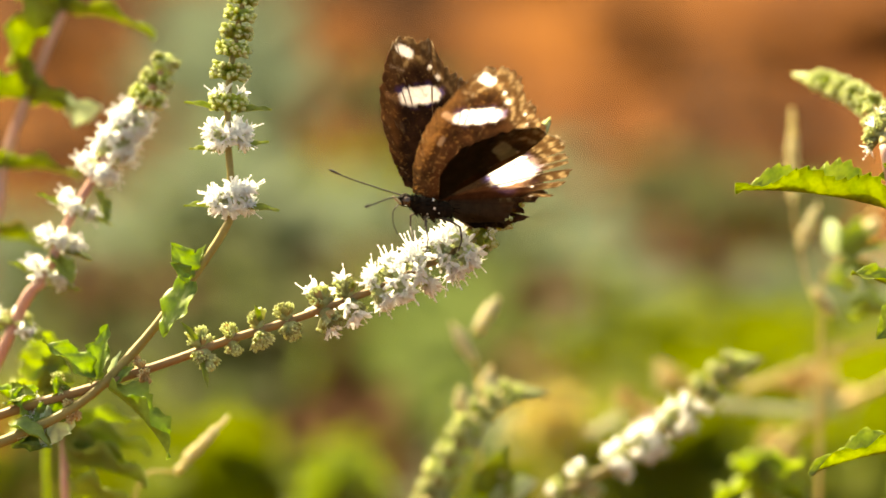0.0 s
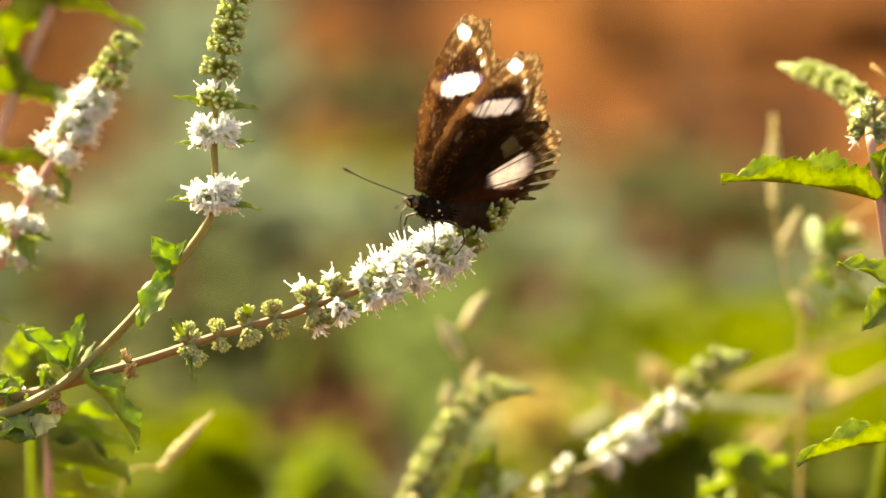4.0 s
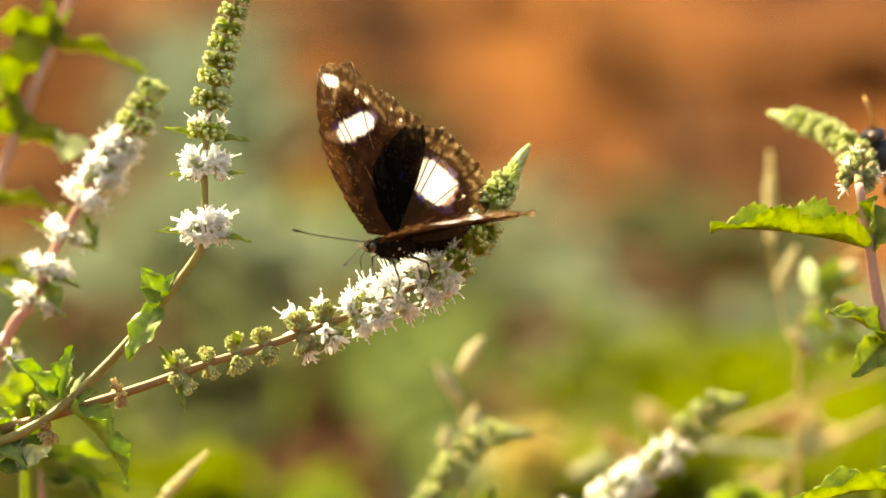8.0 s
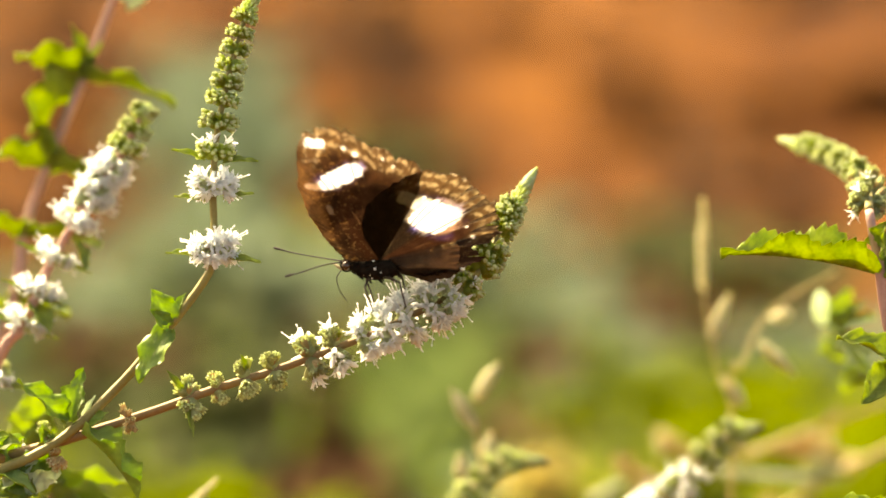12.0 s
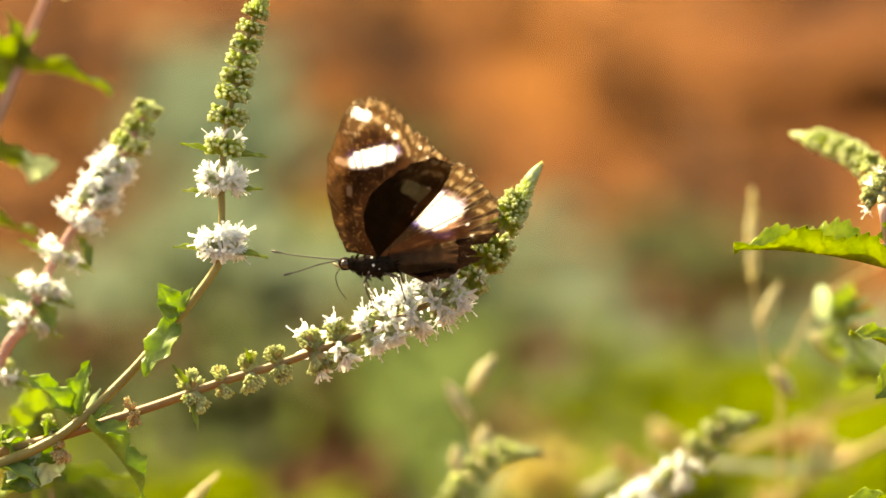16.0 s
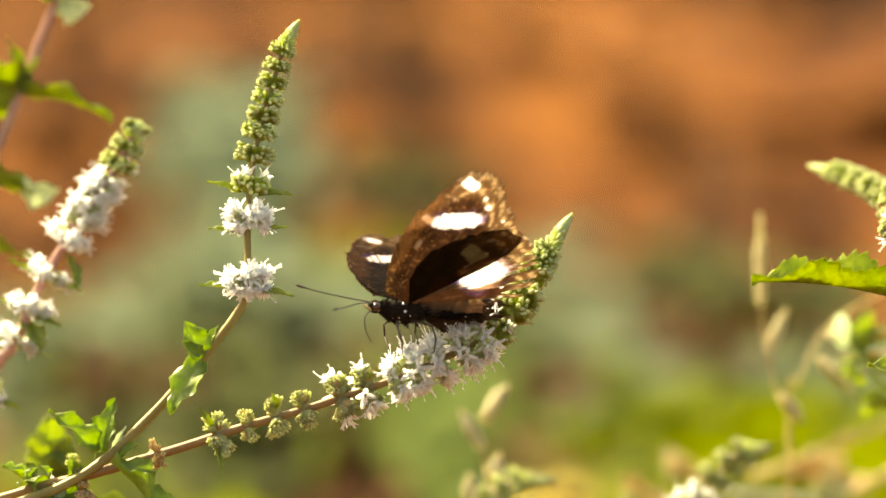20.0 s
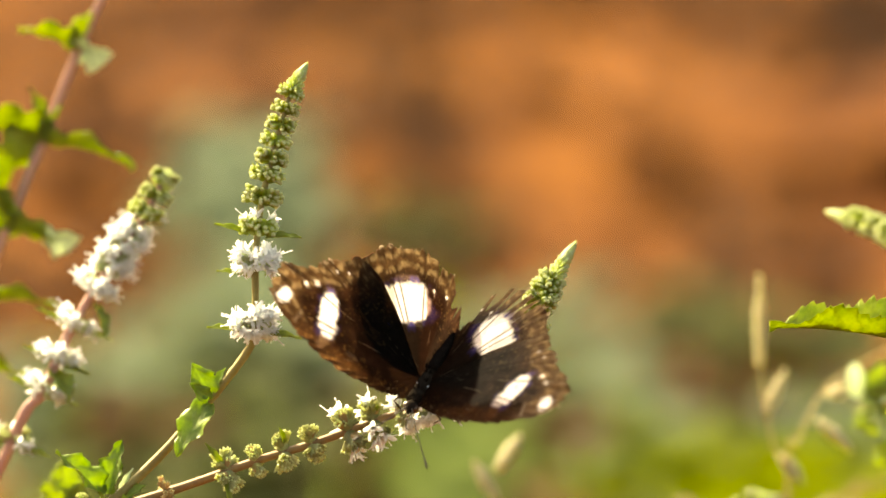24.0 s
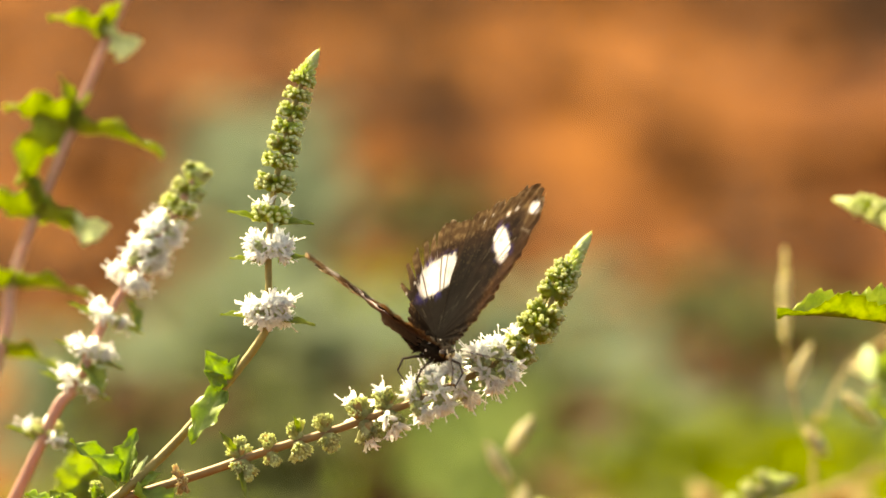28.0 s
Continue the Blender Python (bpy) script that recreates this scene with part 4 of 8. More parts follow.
# ---- the butterfly ----
def wing_material():
    """Scaled wing membrane: the colour is stored on the mesh, broken by fine scale grain; thin enough to let sun through."""
    m = bpy.data.materials.new("wing_scales")
    m.use_nodes = True
    n, l = m.node_tree.nodes, m.node_tree.links
    bsdf, out = n["Principled BSDF"], n["Material Output"]
    at = n.new("ShaderNodeAttribute")
    at.attribute_name = "scales"
    co, gr, bl = n.new("ShaderNodeTexCoord"), n.new("ShaderNodeTexNoise"), n.new("ShaderNodeTexNoise")
    gr.inputs["Scale"].default_value, gr.inputs["Detail"].default_value = 2600, 3
    bl.inputs["Scale"].default_value, bl.inputs["Detail"].default_value = 420, 4
    l.new(co.outputs["Object"], gr.inputs["Vector"])
    l.new(co.outputs["Object"], bl.inputs["Vector"])
    mr = n.new("ShaderNodeMapRange")
    mr.inputs[1].default_value, mr.inputs[2].default_value, mr.inputs[3].default_value, mr.inputs[4].default_value = 0.3, 0.7, 0.84, 1.14
    l.new(gr.outputs[0], mr.inputs[0])
    mr2 = n.new("ShaderNodeMapRange")
    mr2.inputs[1].default_value, mr2.inputs[2].default_value, mr2.inputs[3].default_value, mr2.inputs[4].default_value = 0.3, 0.7, 0.76, 1.24
    l.new(bl.outputs[0], mr2.inputs[0])
    mu = n.new("ShaderNodeMath")
    mu.operation = "MULTIPLY"
    l.new(mr.outputs[0], mu.inputs[0])
    l.new(mr2.outputs[0], mu.inputs[1])
    hs = n.new("ShaderNodeHueSaturation")
    l.new(at.outputs["Color"], hs.inputs["Color"])
    l.new(mu.outputs[0], hs.inputs["Value"])
    # lone golden scales, as many as the mesh's alpha says
    fl, cut, amt, gold = n.new("ShaderNodeTexNoise"), n.new("ShaderNodeMapRange"), n.new("ShaderNodeMath"), n.new("ShaderNodeMix")
    fl.inputs["Scale"].default_value, fl.inputs["Detail"].default_value, fl.inputs["Roughness"].default_value = 1250, 3, 0.6
    l.new(co.outputs["Object"], fl.inputs["Vector"])
    cut.inputs[1].default_value, cut.inputs[2].default_value = 0.56, 0.70
    l.new(fl.outputs[0], cut.inputs[0])
    amt.operation = "MULTIPLY"
    l.new(cut.outputs[0], amt.inputs[0])
    l.new(at.outputs["Alpha"], amt.inputs[1])
    gold.data_type = "RGBA"
    gold.inputs["B"].default_value = (0.42, 0.25, 0.09, 1)
    l.new(amt.outputs[0], gold.inputs["Factor"])
    l.new(hs.outputs[0], gold.inputs["A"])
    scales = gold.outputs["Result"]
    l.new(scales, bsdf.inputs["Base Color"])
    bsdf.inputs["Roughness"].default_value, bsdf.inputs["Specular IOR Level"].default_value = 0.75, 0.08
    bp = n.new("ShaderNodeBump")
    bp.inputs["Strength"].default_value, bp.inputs["Distance"].default_value = 0.3, 0.0001
    l.new(gr.outputs[0], bp.inputs["Height"])
    l.new(bp.outputs[0], bsdf.inputs["Normal"])
    tr, mx = n.new("ShaderNodeBsdfTranslucent"), n.new("ShaderNodeMixShader")
    gam = n.new("ShaderNodeGamma")
    gam.inputs["Gamma"].default_value = 0.6
    l.new(scales, gam.inputs["Color"])
    tint = n.new("ShaderNodeMix")
    tint.data_type, tint.blend_type = "RGBA", "MULTIPLY"
    tint.inputs["Factor"].default_value = 1.0
    tint.inputs["B"].default_value = (1.0, 0.97, 0.96, 1)
    l.new(gam.outputs[0], tint.inputs["A"])
    l.new(tint.outputs["Result"], tr.inputs["Color"])
    mx.inputs[0].default_value = 0.78
    l.new(bsdf.outputs[0], mx.inputs[1])
    l.new(tr.outputs[0], mx.inputs[2])
    l.new(mx.outputs[0], out.inputs["Surface"])
    return m


WING = wing_material()
FORE = [(2, 0), (7, 1.5), (9.8, 8.5), (11.4, 17), (11.4, 26), (9.8, 33.5), (7.2, 39), (4.6, 42), (2.2, 42.9), (-0.6, 42.0), (-3.4, 39.9), (-5.0, 36.8), (-7.4, 33.4), (-10.4, 31.0), (-13.4, 28.0), (-16.3, 24.2), (-13.5, 17.5), (-9, 10.8), (0, 0)]
HIND = [(1, 1), (2.4, 6.2), (2.4, 11.5), (0.6, 16.5), (-3.0, 20.2), (-8, 23.6), (-14, 25.4), (-18.5, 23.8), (-22.2, 21.0), (-25.2, 17.3), (-27.3, 13.2), (-28.2, 9.2), (-27.2, 5.2)]
HIND_LEFT = HIND + [(-25.0, 3.6), (-17.4, 3.0), (-18.2, -0.8), (-16, -5.8), (-8, -6.8), (1, -2.4)]
HIND_RIGHT = HIND + [(-26.2, 3.2), (-24.2, 1.4), (-19, 1.8), (-23.8, -1.8), (-16.5, -5.0), (-8, -6.2), (1, -2.2)]


def edge_at(outline, t):
    """How far the outline lies from the wing's base in direction t."""
    c, s = math.cos(t), math.sin(t)
    best = 0.5
    for (x0, y0), (x1, y1) in zip(outline, outline[1:] + outline[:1]):
        dx, dy = x1 - x0, y1 - y0
        det = dx * s - dy * c
        if abs(det) < 1e-9:
            continue
        u = (x0 * -s + y0 * c) / det
        if -1e-6 <= u <= 1 + 1e-6:
            r = (x0 + u * dx) * c + (y0 + u * dy) * s
            best = max(best, r)
    return best


def soft(x, a, b):
    t = max(0.0, min(1.0, (x - a) / (b - a)))
    return t * t * (3 - 2 * t)


def oval(a, b, ca, cb, ra, rb, turn, edge=0.25):
    """1 inside a turned oval, 0 outside."""
    c, s = math.cos(radians(turn)), math.sin(radians(turn))
    x, y = (a - ca) * c + (b - cb) * s, -(a - ca) * s + (b - cb) * c
    d = (abs(x / ra) ** 3 + abs(y / rb) ** 3) ** (1 / 3) + 0.10 * noise.noise(Vector((a * 0.9, b * 0.9, 4)))
    return 1 - soft(d, 1 - edge * 0.5, 1 + edge * 0.5)


def blend(c, d, f):
    return [p + (q - p) * f for p, q in zip(c, d)]


def wing_colour(a, b, u, t, near, fore, under):
    """Colour of the scales, and the share of golden ones, at a forward and b outward (millimetres);
    u runs from base to margin, t is the direction, near the angle to the next vein."""
    n1, n2 = noise.noise(Vector((a * 0.35, b * 0.35, 1))), noise.noise(Vector((a * 1.6, b * 1.6, 9)))
    n3 = noise.noise(Vector((a * 0.9, b * 0.9, 5)))
    gap = soft(near * math.hypot(a, b), 0.10, 0.40)
    # the pale border runs along the outer margin alone
    lobe = soft(t, 1.30, 1.45) * (1 - soft(t, 2.12, 2.2)) if fore else soft(t, 1.8, 2.05) * (1 - soft(t, 2.95, 3.1))
    gold = 0.0
    if under:
        if fore:
            c = blend([0.027, 0.0125, 0.006], [0.062, 0.030, 0.0135], 0.5 + 0.7 * n1 + 0.25 * n2)
            c = blend(c, [0.080, 0.022, 0.007], 0.6 * (1 - soft(u, 0.15, 0.55)) * soft(a, -2, 4))
            c = blend(c, [0.42, 0.25, 0.09], 0.9 * soft(a, 7.0, 10.4) * (1 - soft(b, 30, 40)) * (0.35 + 0.65 * gap))
            c = blend(c, [0.080, 0.054, 0.030], 0.6 * soft(u, 0.68, 0.85))
            gold = 0.6 * soft(a + 2 * n3, -5, 4)
        else:
            c = blend([0.024, 0.017, 0.0105], [0.044, 0.031, 0.018], 0.5 + 0.7 * n1)
            c = blend(c, [0.14, 0.045, 0.018], 0.6 * soft(t, 2.5, 2.75) * (1 - soft(t, 2.95, 3.15)) * (1 - soft(u, 0.6, 0.8)))
            c = blend(c, [0.105, 0.070, 0.048], 0.85 * soft(t, 2.95, 3.15))
            c = blend(c, [0.11, 0.075, 0.036], 0.7 * soft(u, 0.72, 0.84) * lobe)
            gold = 0.1 * lobe
    else:
        c = blend([0.0055, 0.0035, 0.003], [0.016, 0.0085, 0.006], 0.5 + 0.7 * n1)
        if fore:
            c = blend(c, [0.12, 0.050, 0.017], 0.8 * soft(a, 5.5, 10.5))
        c = blend(c, [0.042, 0.020, 0.011], soft(u + 0.12 * n1, 0.58, 0.92))
        c = blend(c, [0.006, 0.004, 0.003], 0.9 * (1 - soft(math.hypot(a, b) + 4 * n1, 8, 21)))
        gold = 0.2 * soft(u + 0.2 * n3, 0.35, 0.75)
    # worn margin: grey-brown, with two rows of pale crescents between the veins
    arch = u + 0.020 * math.cos(math.pi * min(1.0, near / (0.075 if fore else 0.1))) + 0.014 * n2
    moons = soft(arch, 0.800, 0.815) * (1 - soft(arch, 0.845, 0.860)) + soft(arch, 0.900, 0.915) * (1 - soft(arch, 0.945, 0.965))
    tone = [0.62, 0.55, 0.39] if under and fore else [0.60, 0.57, 0.39] if under else [0.34, 0.24, 0.12]
    c = blend(c, [0.085, 0.056, 0.031] if under else [0.10, 0.058, 0.027], 0.7 * soft(u, 0.76, 0.86) * lobe)
    c = blend(c, tone, moons * gap * lobe * (0.55 if under else 0.45) * max(0.0, min(1.0, 0.55 + 2.0 * n3)))
    rim = soft(u + 0.03 * n2, 0.975, 0.995) * lobe
    c = blend(c, [0.72, 0.64, 0.46], 0.6 * rim * soft(n3, -0.1, 0.25))
    if fore:
        white = max(oval(a, b, 4.3, 37.4, 2.1, 1.4, 20), oval(a, b, 1.6, 26.1, 6.0 if under else 4.9, 2.2 + 0.5 * n3, -18, 0.25))
        dots = [(-1.4, 34.0, 0.5), (-3.2, 31.6, 0.6), (-8.6, 28.6, 0.32), (-10.2, 25.8, 0.32)]
        if under:
            white = max(white, 0.75 * oval(a, b, 8.4, 24.8, 1.6, 0.9, 30), 0.25 * oval(a, b, 6.5, 17.0, 0.6, 1.4, 0))
    else:
        white = oval(a, b, -13.9, 10.6, 5.8, 4.3, -32, 0.2) if under else oval(a, b, -13.0, 11.0, 6.3, 4.3, 45, 0.2)
        dots = [(-25.2 * math.sin(q) * 0.84, 25.2 * math.cos(q) * 0.84, 0.36) for q in (0.62, 0.78, 0.94, 1.1, 1.26, 1.42)]
        if under:
            pale = max(0.55 * oval(a, b, -8.4, 17.6, 2.0, 1.9, 30), 0.30 * oval(a, b, -11.2, 15.4, 3.6, 2.2, 35))
            c = blend(c, [0.62, 0.66, 0.42], pale)
    if not under:
        halo = (oval(a, b, 1.6, 26.1, 6.0, 3.0, -18, 0.6) if fore else oval(a, b, -12.6, 11.0, 7.6, 5.3, 45, 0.5)) * (1 - white)
        c = blend(c, [0.025, 0.025, 0.26], 0.75 * halo * soft(n1, -0.1, 0.35))
    c = blend(c, [0.90, 0.92, 0.99] if not under else [0.91, 0.90, 0.83], white)
    for x, y, r in dots:
        c = blend(c, [0.85, 0.83, 0.80], 1 - soft(math.hypot(a - x, b - y), r * 0.8, r * 1.3))
    # veins: thin dark lines, clearest across the white and along the front edge
    line = 1 - soft(near * math.hypot(a, b), 0.05 + 0.05 * white, 0.16 + 0.14 * white)
    c = blend(c, [0.016, 0.009, 0.005], line * soft(u, 0.12, 0.3) * (0.22 + 0.7 * white))
    if not under:
        # pale scratches where scales are lost
        if fore:
            c = blend(c, [0.45, 0.38, 0.30], 0.8 * (1 - soft(abs(b - 32.5 - 0.22 * (a - 6.5)), 0.10, 0.22)) * soft(a, 4.6, 5.2) * (1 - soft(a, 8.0, 8.6)))
        worn = 1 - soft(abs(noise.noise(Vector((t * 9, u * 0.8, 12 if fore else 15)))), 0.004, 0.014)
        c = blend(c, [0.30, 0.24, 0.17], 0.6 * worn * soft(noise.noise(Vector((a * 0.25, b * 0.25, 21))), 0.12, 0.3))
    return (*c, max(0.0, min(1.0, gold * (1 - white))))


def wing(name, parent, fore, side, seed, label, tears):
    """One wing: a thin two-layered membrane, fanned from its base, with raised veins, worn scalloped edge and tears."""
    rng = random.Random(seed)
    outline = FORE if fore else (HIND_LEFT if side > 0 else HIND_RIGHT)
    t0, t1 = (0.20, 2.26) if fore else (1.24, 3.66)
    count = 14 if fore else 11
    veins = [t0 + 0.02 + (t1 - t0 - 0.04) * ((i + 0.35 * math.sin(i * 2.1)) / (count - 1)) for i in range(count)]
    spur = [rng.uniform(0.0, 0.05) if rng.random() < (0.0 if fore else 0.5) else 0.0 for v in veins]
    nr = 84
    ways = [t0 + (t1 - t0) * i / 200 for i in range(201)]
    for v in veins:
        ways = [t for t in ways if abs(t - v) > 0.008] + [v - 0.008, v - 0.004, v, v + 0.004, v + 0.008]
    ways.sort()
    nt = len(ways) - 1
    rim = []
    for t in ways:
        r = edge_at(outline, t)
        outer = soft(r, 22, 30) if fore else soft(t, 2.05, 2.25)
        i = min(range(count), key=lambda k: abs(t - veins[k]))
        near = abs(t - veins[i])
        scallop = 0.030 * soft(near, 0.0, 0.07) * outer
        frayed = (0.026 * noise.noise(Vector((t * 40, seed, 0))) + 0.030 * noise.noise(Vector((t * 120, seed, 3)))) * outer
        k = 1 - scallop + frayed
        for tc, tw, deep in tears:
            k -= deep * max(0.0, 1 - abs(t - tc) / tw) ** 0.6
        k += spur[i] * (1 - soft(near, 0.002, 0.010)) * outer
        rim.append((t, r * k, r, near))
    pts, cols, faces = [], [], []
    for layer in (0, 1):
        for t, r, full, near in rim:
            for j in range(nr + 1):
                q = r * (j / nr) ** 0.8
                a, b = q * math.cos(t), q * math.sin(t)
                camber = 0.9 * math.sin(min(1, q / 40) * math.pi) * (0.6 + 0.4 * math.sin(t * 3 + seed)) + 0.25 * noise.noise(Vector((a * 0.12, b * 0.12, seed)))
                curl = 0.9 * soft(q / full, 0.8, 1.0) * noise.noise(Vector((t * 22, 0, seed)))
                pleat = 0.09 * soft(q / full, 0.25, 0.9) * math.cos(min(1.0, near / 0.1) * math.pi)
                ridge = 0.03 * (1 - soft(near * q, 0.1, 0.35))
                camber -= 0 if fore else 2.2 * soft(t, 2.95, 3.35) * soft(q, 1.5, 6)
                z = camber + curl + pleat + (0.055 + ridge if layer == 0 else -0.055 - ridge)
                pts.append((a * 0.001, side * b * 0.001, z * 0.001))
                cols.append(wing_colour(a, b, q / full, t, near, fore, layer == 1))
    row, lay = nr + 1, (nr + 1) * (nt + 1)
    flip = side < 0
    for i in range(nt):
        for j in range(nr):
            p = i * row + j
            up, dn = (p, p + 1, p + row + 1, p + row), (lay + p, lay + p + row, lay + p + row + 1, lay + p + 1)
            faces += [dn[::-1], up[::-1]] if not flip else [dn, up]
        e = i * row + nr
        faces.append((e, lay + e, lay + e + row, e + row))
    for e in (0, nt * row):
        for j in range(nr):
            faces.append((e + j, e + j + 1, lay + e + j + 1, lay + e + j))
    ob = solid(name, (np.array(pts), faces), WING, parent, label)
    at = ob.data.color_attributes.new("scales", "FLOAT_COLOR", "POINT")
    at.data.foreach_set("color", np.array(cols, dtype=np.float32).ravel())
    return ob


def along_x(profile, seg, flat=1.0):
    """A turned shape along x, in metres from millimetres: profile of (x, radius, drop)."""
    pts, faces = [], []
    for x, r, dz in profile:
        for i in range(seg):
            t = 2 * math.pi * i / seg
            pts.append((x * 0.001, r * flat * math.cos(t) * 0.001, (dz + r * math.sin(t)) * 0.001))
    for j in range(len(profile) - 1):
        for i in range(seg):
            k = (i + 1) % seg
            faces.append((j * seg + i, j * seg + k, (j + 1) * seg + k, (j + 1) * seg + i))
    faces.append(tuple(range(seg)))
    faces.append(tuple((len(profile) - 1) * seg + i for i in range(seg - 1, -1, -1)))
    return np.array(pts), faces


def mmv(*q):
    return Vector(q) * 0.001


def fur(shape, n, length, seed):
    """Fine hair standing on a body shape."""
    rng = random.Random(seed)
    p = Pile()
    pts = shape[0]
    mid = pts.mean(0)
    hair = lathe([(0.05, 0), (0.03, 0.6), (0.004, 1.0)], 3)
    for i in range(n):
        q = Vector(pts[rng.randrange(len(pts))]) + Vector((rng.uniform(-.3, .3), rng.uniform(-.3, .3), 0)) * 0.001
        d = Vector((0, q.y - mid[1], q.z - mid[2])).normalized() + Vector((-0.8, 0, 0.1))
        p.add(hair, face_to(q - d * 0.0001, d, 0.001 * length * rng.uniform(0.6, 1.2)))
    return p


def butterfly():
    b = thing("butterfly", MID, "worn dark-brown butterfly with white wing bands, feeding on mint flowers", "butterfly")
    thor = along_x([(-4.4, 0.9, -1.0), (-3.6, 1.7, -0.9), (-2.0, 2.3, -0.8), (0.5, 2.65, -0.8), (3.0, 2.4, -0.7), (5.0, 1.7, -0.3), (6.2, 1.1, 0.0)], 18, 0.92)
    th = solid("thorax", thor, DARKBODY, b, "dark furry thorax with white dots")
    link("fur", fur(thor, 700, 1.6, 3).mesh("fur"), DARKBODY, th)
    dots = Pile()
    dot = lathe([(0.05, -0.2), (0.34, -0.05), (0.28, 0.12), (0.03, 0.22)], 6)
    for sd in (-1, 1):
        for x, t in ((5.4, 0.5), (4.6, -0.2), (4.4, 0.9), (3.2, 0.35), (2.4, -0.5), (1.2, 0.1), (0.0, -0.3), (3.6, -0.7), (1.4, 0.9), (-1.2, 0.2), (2.0, -1.0), (-0.4, -0.9)):
            r = 2.45 - 0.09 * (x - 1) ** 2
            q = mmv(x, sd * r * 0.93 * math.cos(t), -0.7 + r * math.sin(t))
            dots.add(dot, face_to(q, (0, sd * math.cos(t), math.sin(t)), 0.001))
    link("white_dots", dots.mesh("dots"), DOT, th, "small white scale dots")
    prof = []
    for i in range(29):
        u = i / 28
        r = 1.45 * (1 - u ** 2.6) ** 0.5 * (0.8 + 0.25 * math.sin(min(1, u * 1.6) * math.pi)) + 0.1
        prof.append((-3.6 - 12.6 * u, r * (1 - 0.07 * (i % 4 == 0)), -0.7 - 0.7 * u))
    ab = along_x(prof, 16)
    abd = solid("abdomen", ab, BROWNBODY, b, "dark ringed abdomen")
    link("fur", fur(ab, 520, 1.0, 5).mesh("fur"), DARKBODY, abd)
    hd = along_x([(5.9, 0.7, 0.2), (6.4, 1.3, 0.3), (7.4, 1.55, 0.4), (8.3, 1.3, 0.4), (8.9, 0.6, 0.3)], 16)
    head = solid("head", hd, DARKBODY, b, "black head with white-ringed eyes")
    for sd in (-1, 1):
        eye = lathe([(0.05, -0.75), (0.65, -0.62), (1.0, -0.2), (1.02, 0.15), (0.7, 0.6), (0.05, 0.8)], 14)
        em = face_to(mmv(7.5, sd * 1.05, 0.45), (0.2, sd, 0.1), 0.00098)
        e = solid("eye", moved(eye, em), EYEM, head, "large brown compound eye")
        ring = lathe([(1.0, -0.32), (1.16, -0.3), (1.16, -0.12), (1.0, -0.1)], 14)
        solid("eye_ring", moved(ring, em), DOT, e, "thin white ring")
        pal = tube([mmv(8.2, sd * 0.45, -0.3), mmv(9.3, sd * 0.6, 0.2), mmv(10.2, sd * 0.5, 1.0)], 0.00042, 0.00018, 7)
        solid("palp", pal, PALELEG, head, "pale brown palp")
        a0 = mmv(8.2, sd * 0.5, 1.3)
        line = curve([a0, a0 + mmv(5, sd * 2.0, 0.8), a0 + mmv(11, sd * 4.4, 1.9), a0 + mmv(15, sd * 6.0, 3.0)] if sd < 0 else
                     [a0, a0 + mmv(4.5, sd * 3.0, 0.0), a0 + mmv(9, sd * 6.6, -0.6), a0 + mmv(12, sd * 9.0, -0.8)], 6)
        an = solid("antenna", tube(line, 0.00016, 0.00013, 6), LEGM, head, "thin dark antenna")
        d = (line[-1] - line[-2]).normalized()
        club = lathe([(0.09, -2.6), (0.2, -1.8), (0.3, -0.8), (0.28, 0.1), (0.1, 0.5)], 7)
        solid("antenna_club", moved(club, face_to(line[-1], d, 0.001)), LEGM, an, "black antenna club")
    pr = curve([mmv(8.6, 0, -0.5), mmv(9.8, 0.1, -2.2), mmv(9.4, 0.2, -5.0), mmv(8.0, 0.3, -7.4)], 6)
    solid("proboscis", tube(pr, 0.00014, 0.00009, 6), LEGM, head, "thin dark proboscis")
    for sd in (-1, 1):
        for x0, kx, fx, kz, spread in ((2.6, 3.6, 2.2, -4.0, 4.4), (-0.6, -4.2, -5.0, -3.4, 5.4)):
            hip, knee = mmv(x0, sd * 1.4, -2.6), mmv(kx, sd * (1.4 + spread * 0.75), kz)
            ank, foot = mmv((kx + fx) / 2, sd * (1.2 + spread), kz - 2.6), mmv(fx, sd * (1.0 + spread * 0.7), kz - 5.6)
            lg = solid("leg", tube([hip, (hip + knee) / 2 + mmv(0, 0, 0.3), knee], 0.00036, 0.00026, 7), LEGM, b, "thin dark jointed leg")
            solid("shin", tube([knee, ank], 0.00025, 0.00019, 6), LEGM, lg)
            solid("foot", tube([ank, foot, foot + mmv(0.5, 0, -0.3)], 0.00019, 0.00012, 6), LEGM, lg)
    wings = [
        wing("forewing", b, True, 1, 11, "dark-brown forewing with two white bands and worn margin", [(1.62, 0.03, 0.05), (1.95, 0.02, 0.05)]),
        wing("hindwing", b, False, 1, 12, "brown hindwing with large white patch, badly torn edge",
             [(2.47, 0.018, 0.16), (2.56, 0.02, 0.22), (2.66, 0.034, 0.30), (2.80, 0.022, 0.26), (2.92, 0.05, 0.24)]),
        wing("forewing", b, True, -1, 13, "dark-brown forewing with two white bands and worn margin", [(1.55, 0.03, 0.03)]),
        wing("hindwing", b, False, -1, 14, "brown hindwing with large white patch, frayed at its rear corner",
             [(2.70, 0.02, 0.07), (2.86, 0.025, 0.12), (3.2, 0.012, 0.2)])]
    return b, wings


butterfly, wings = butterfly()


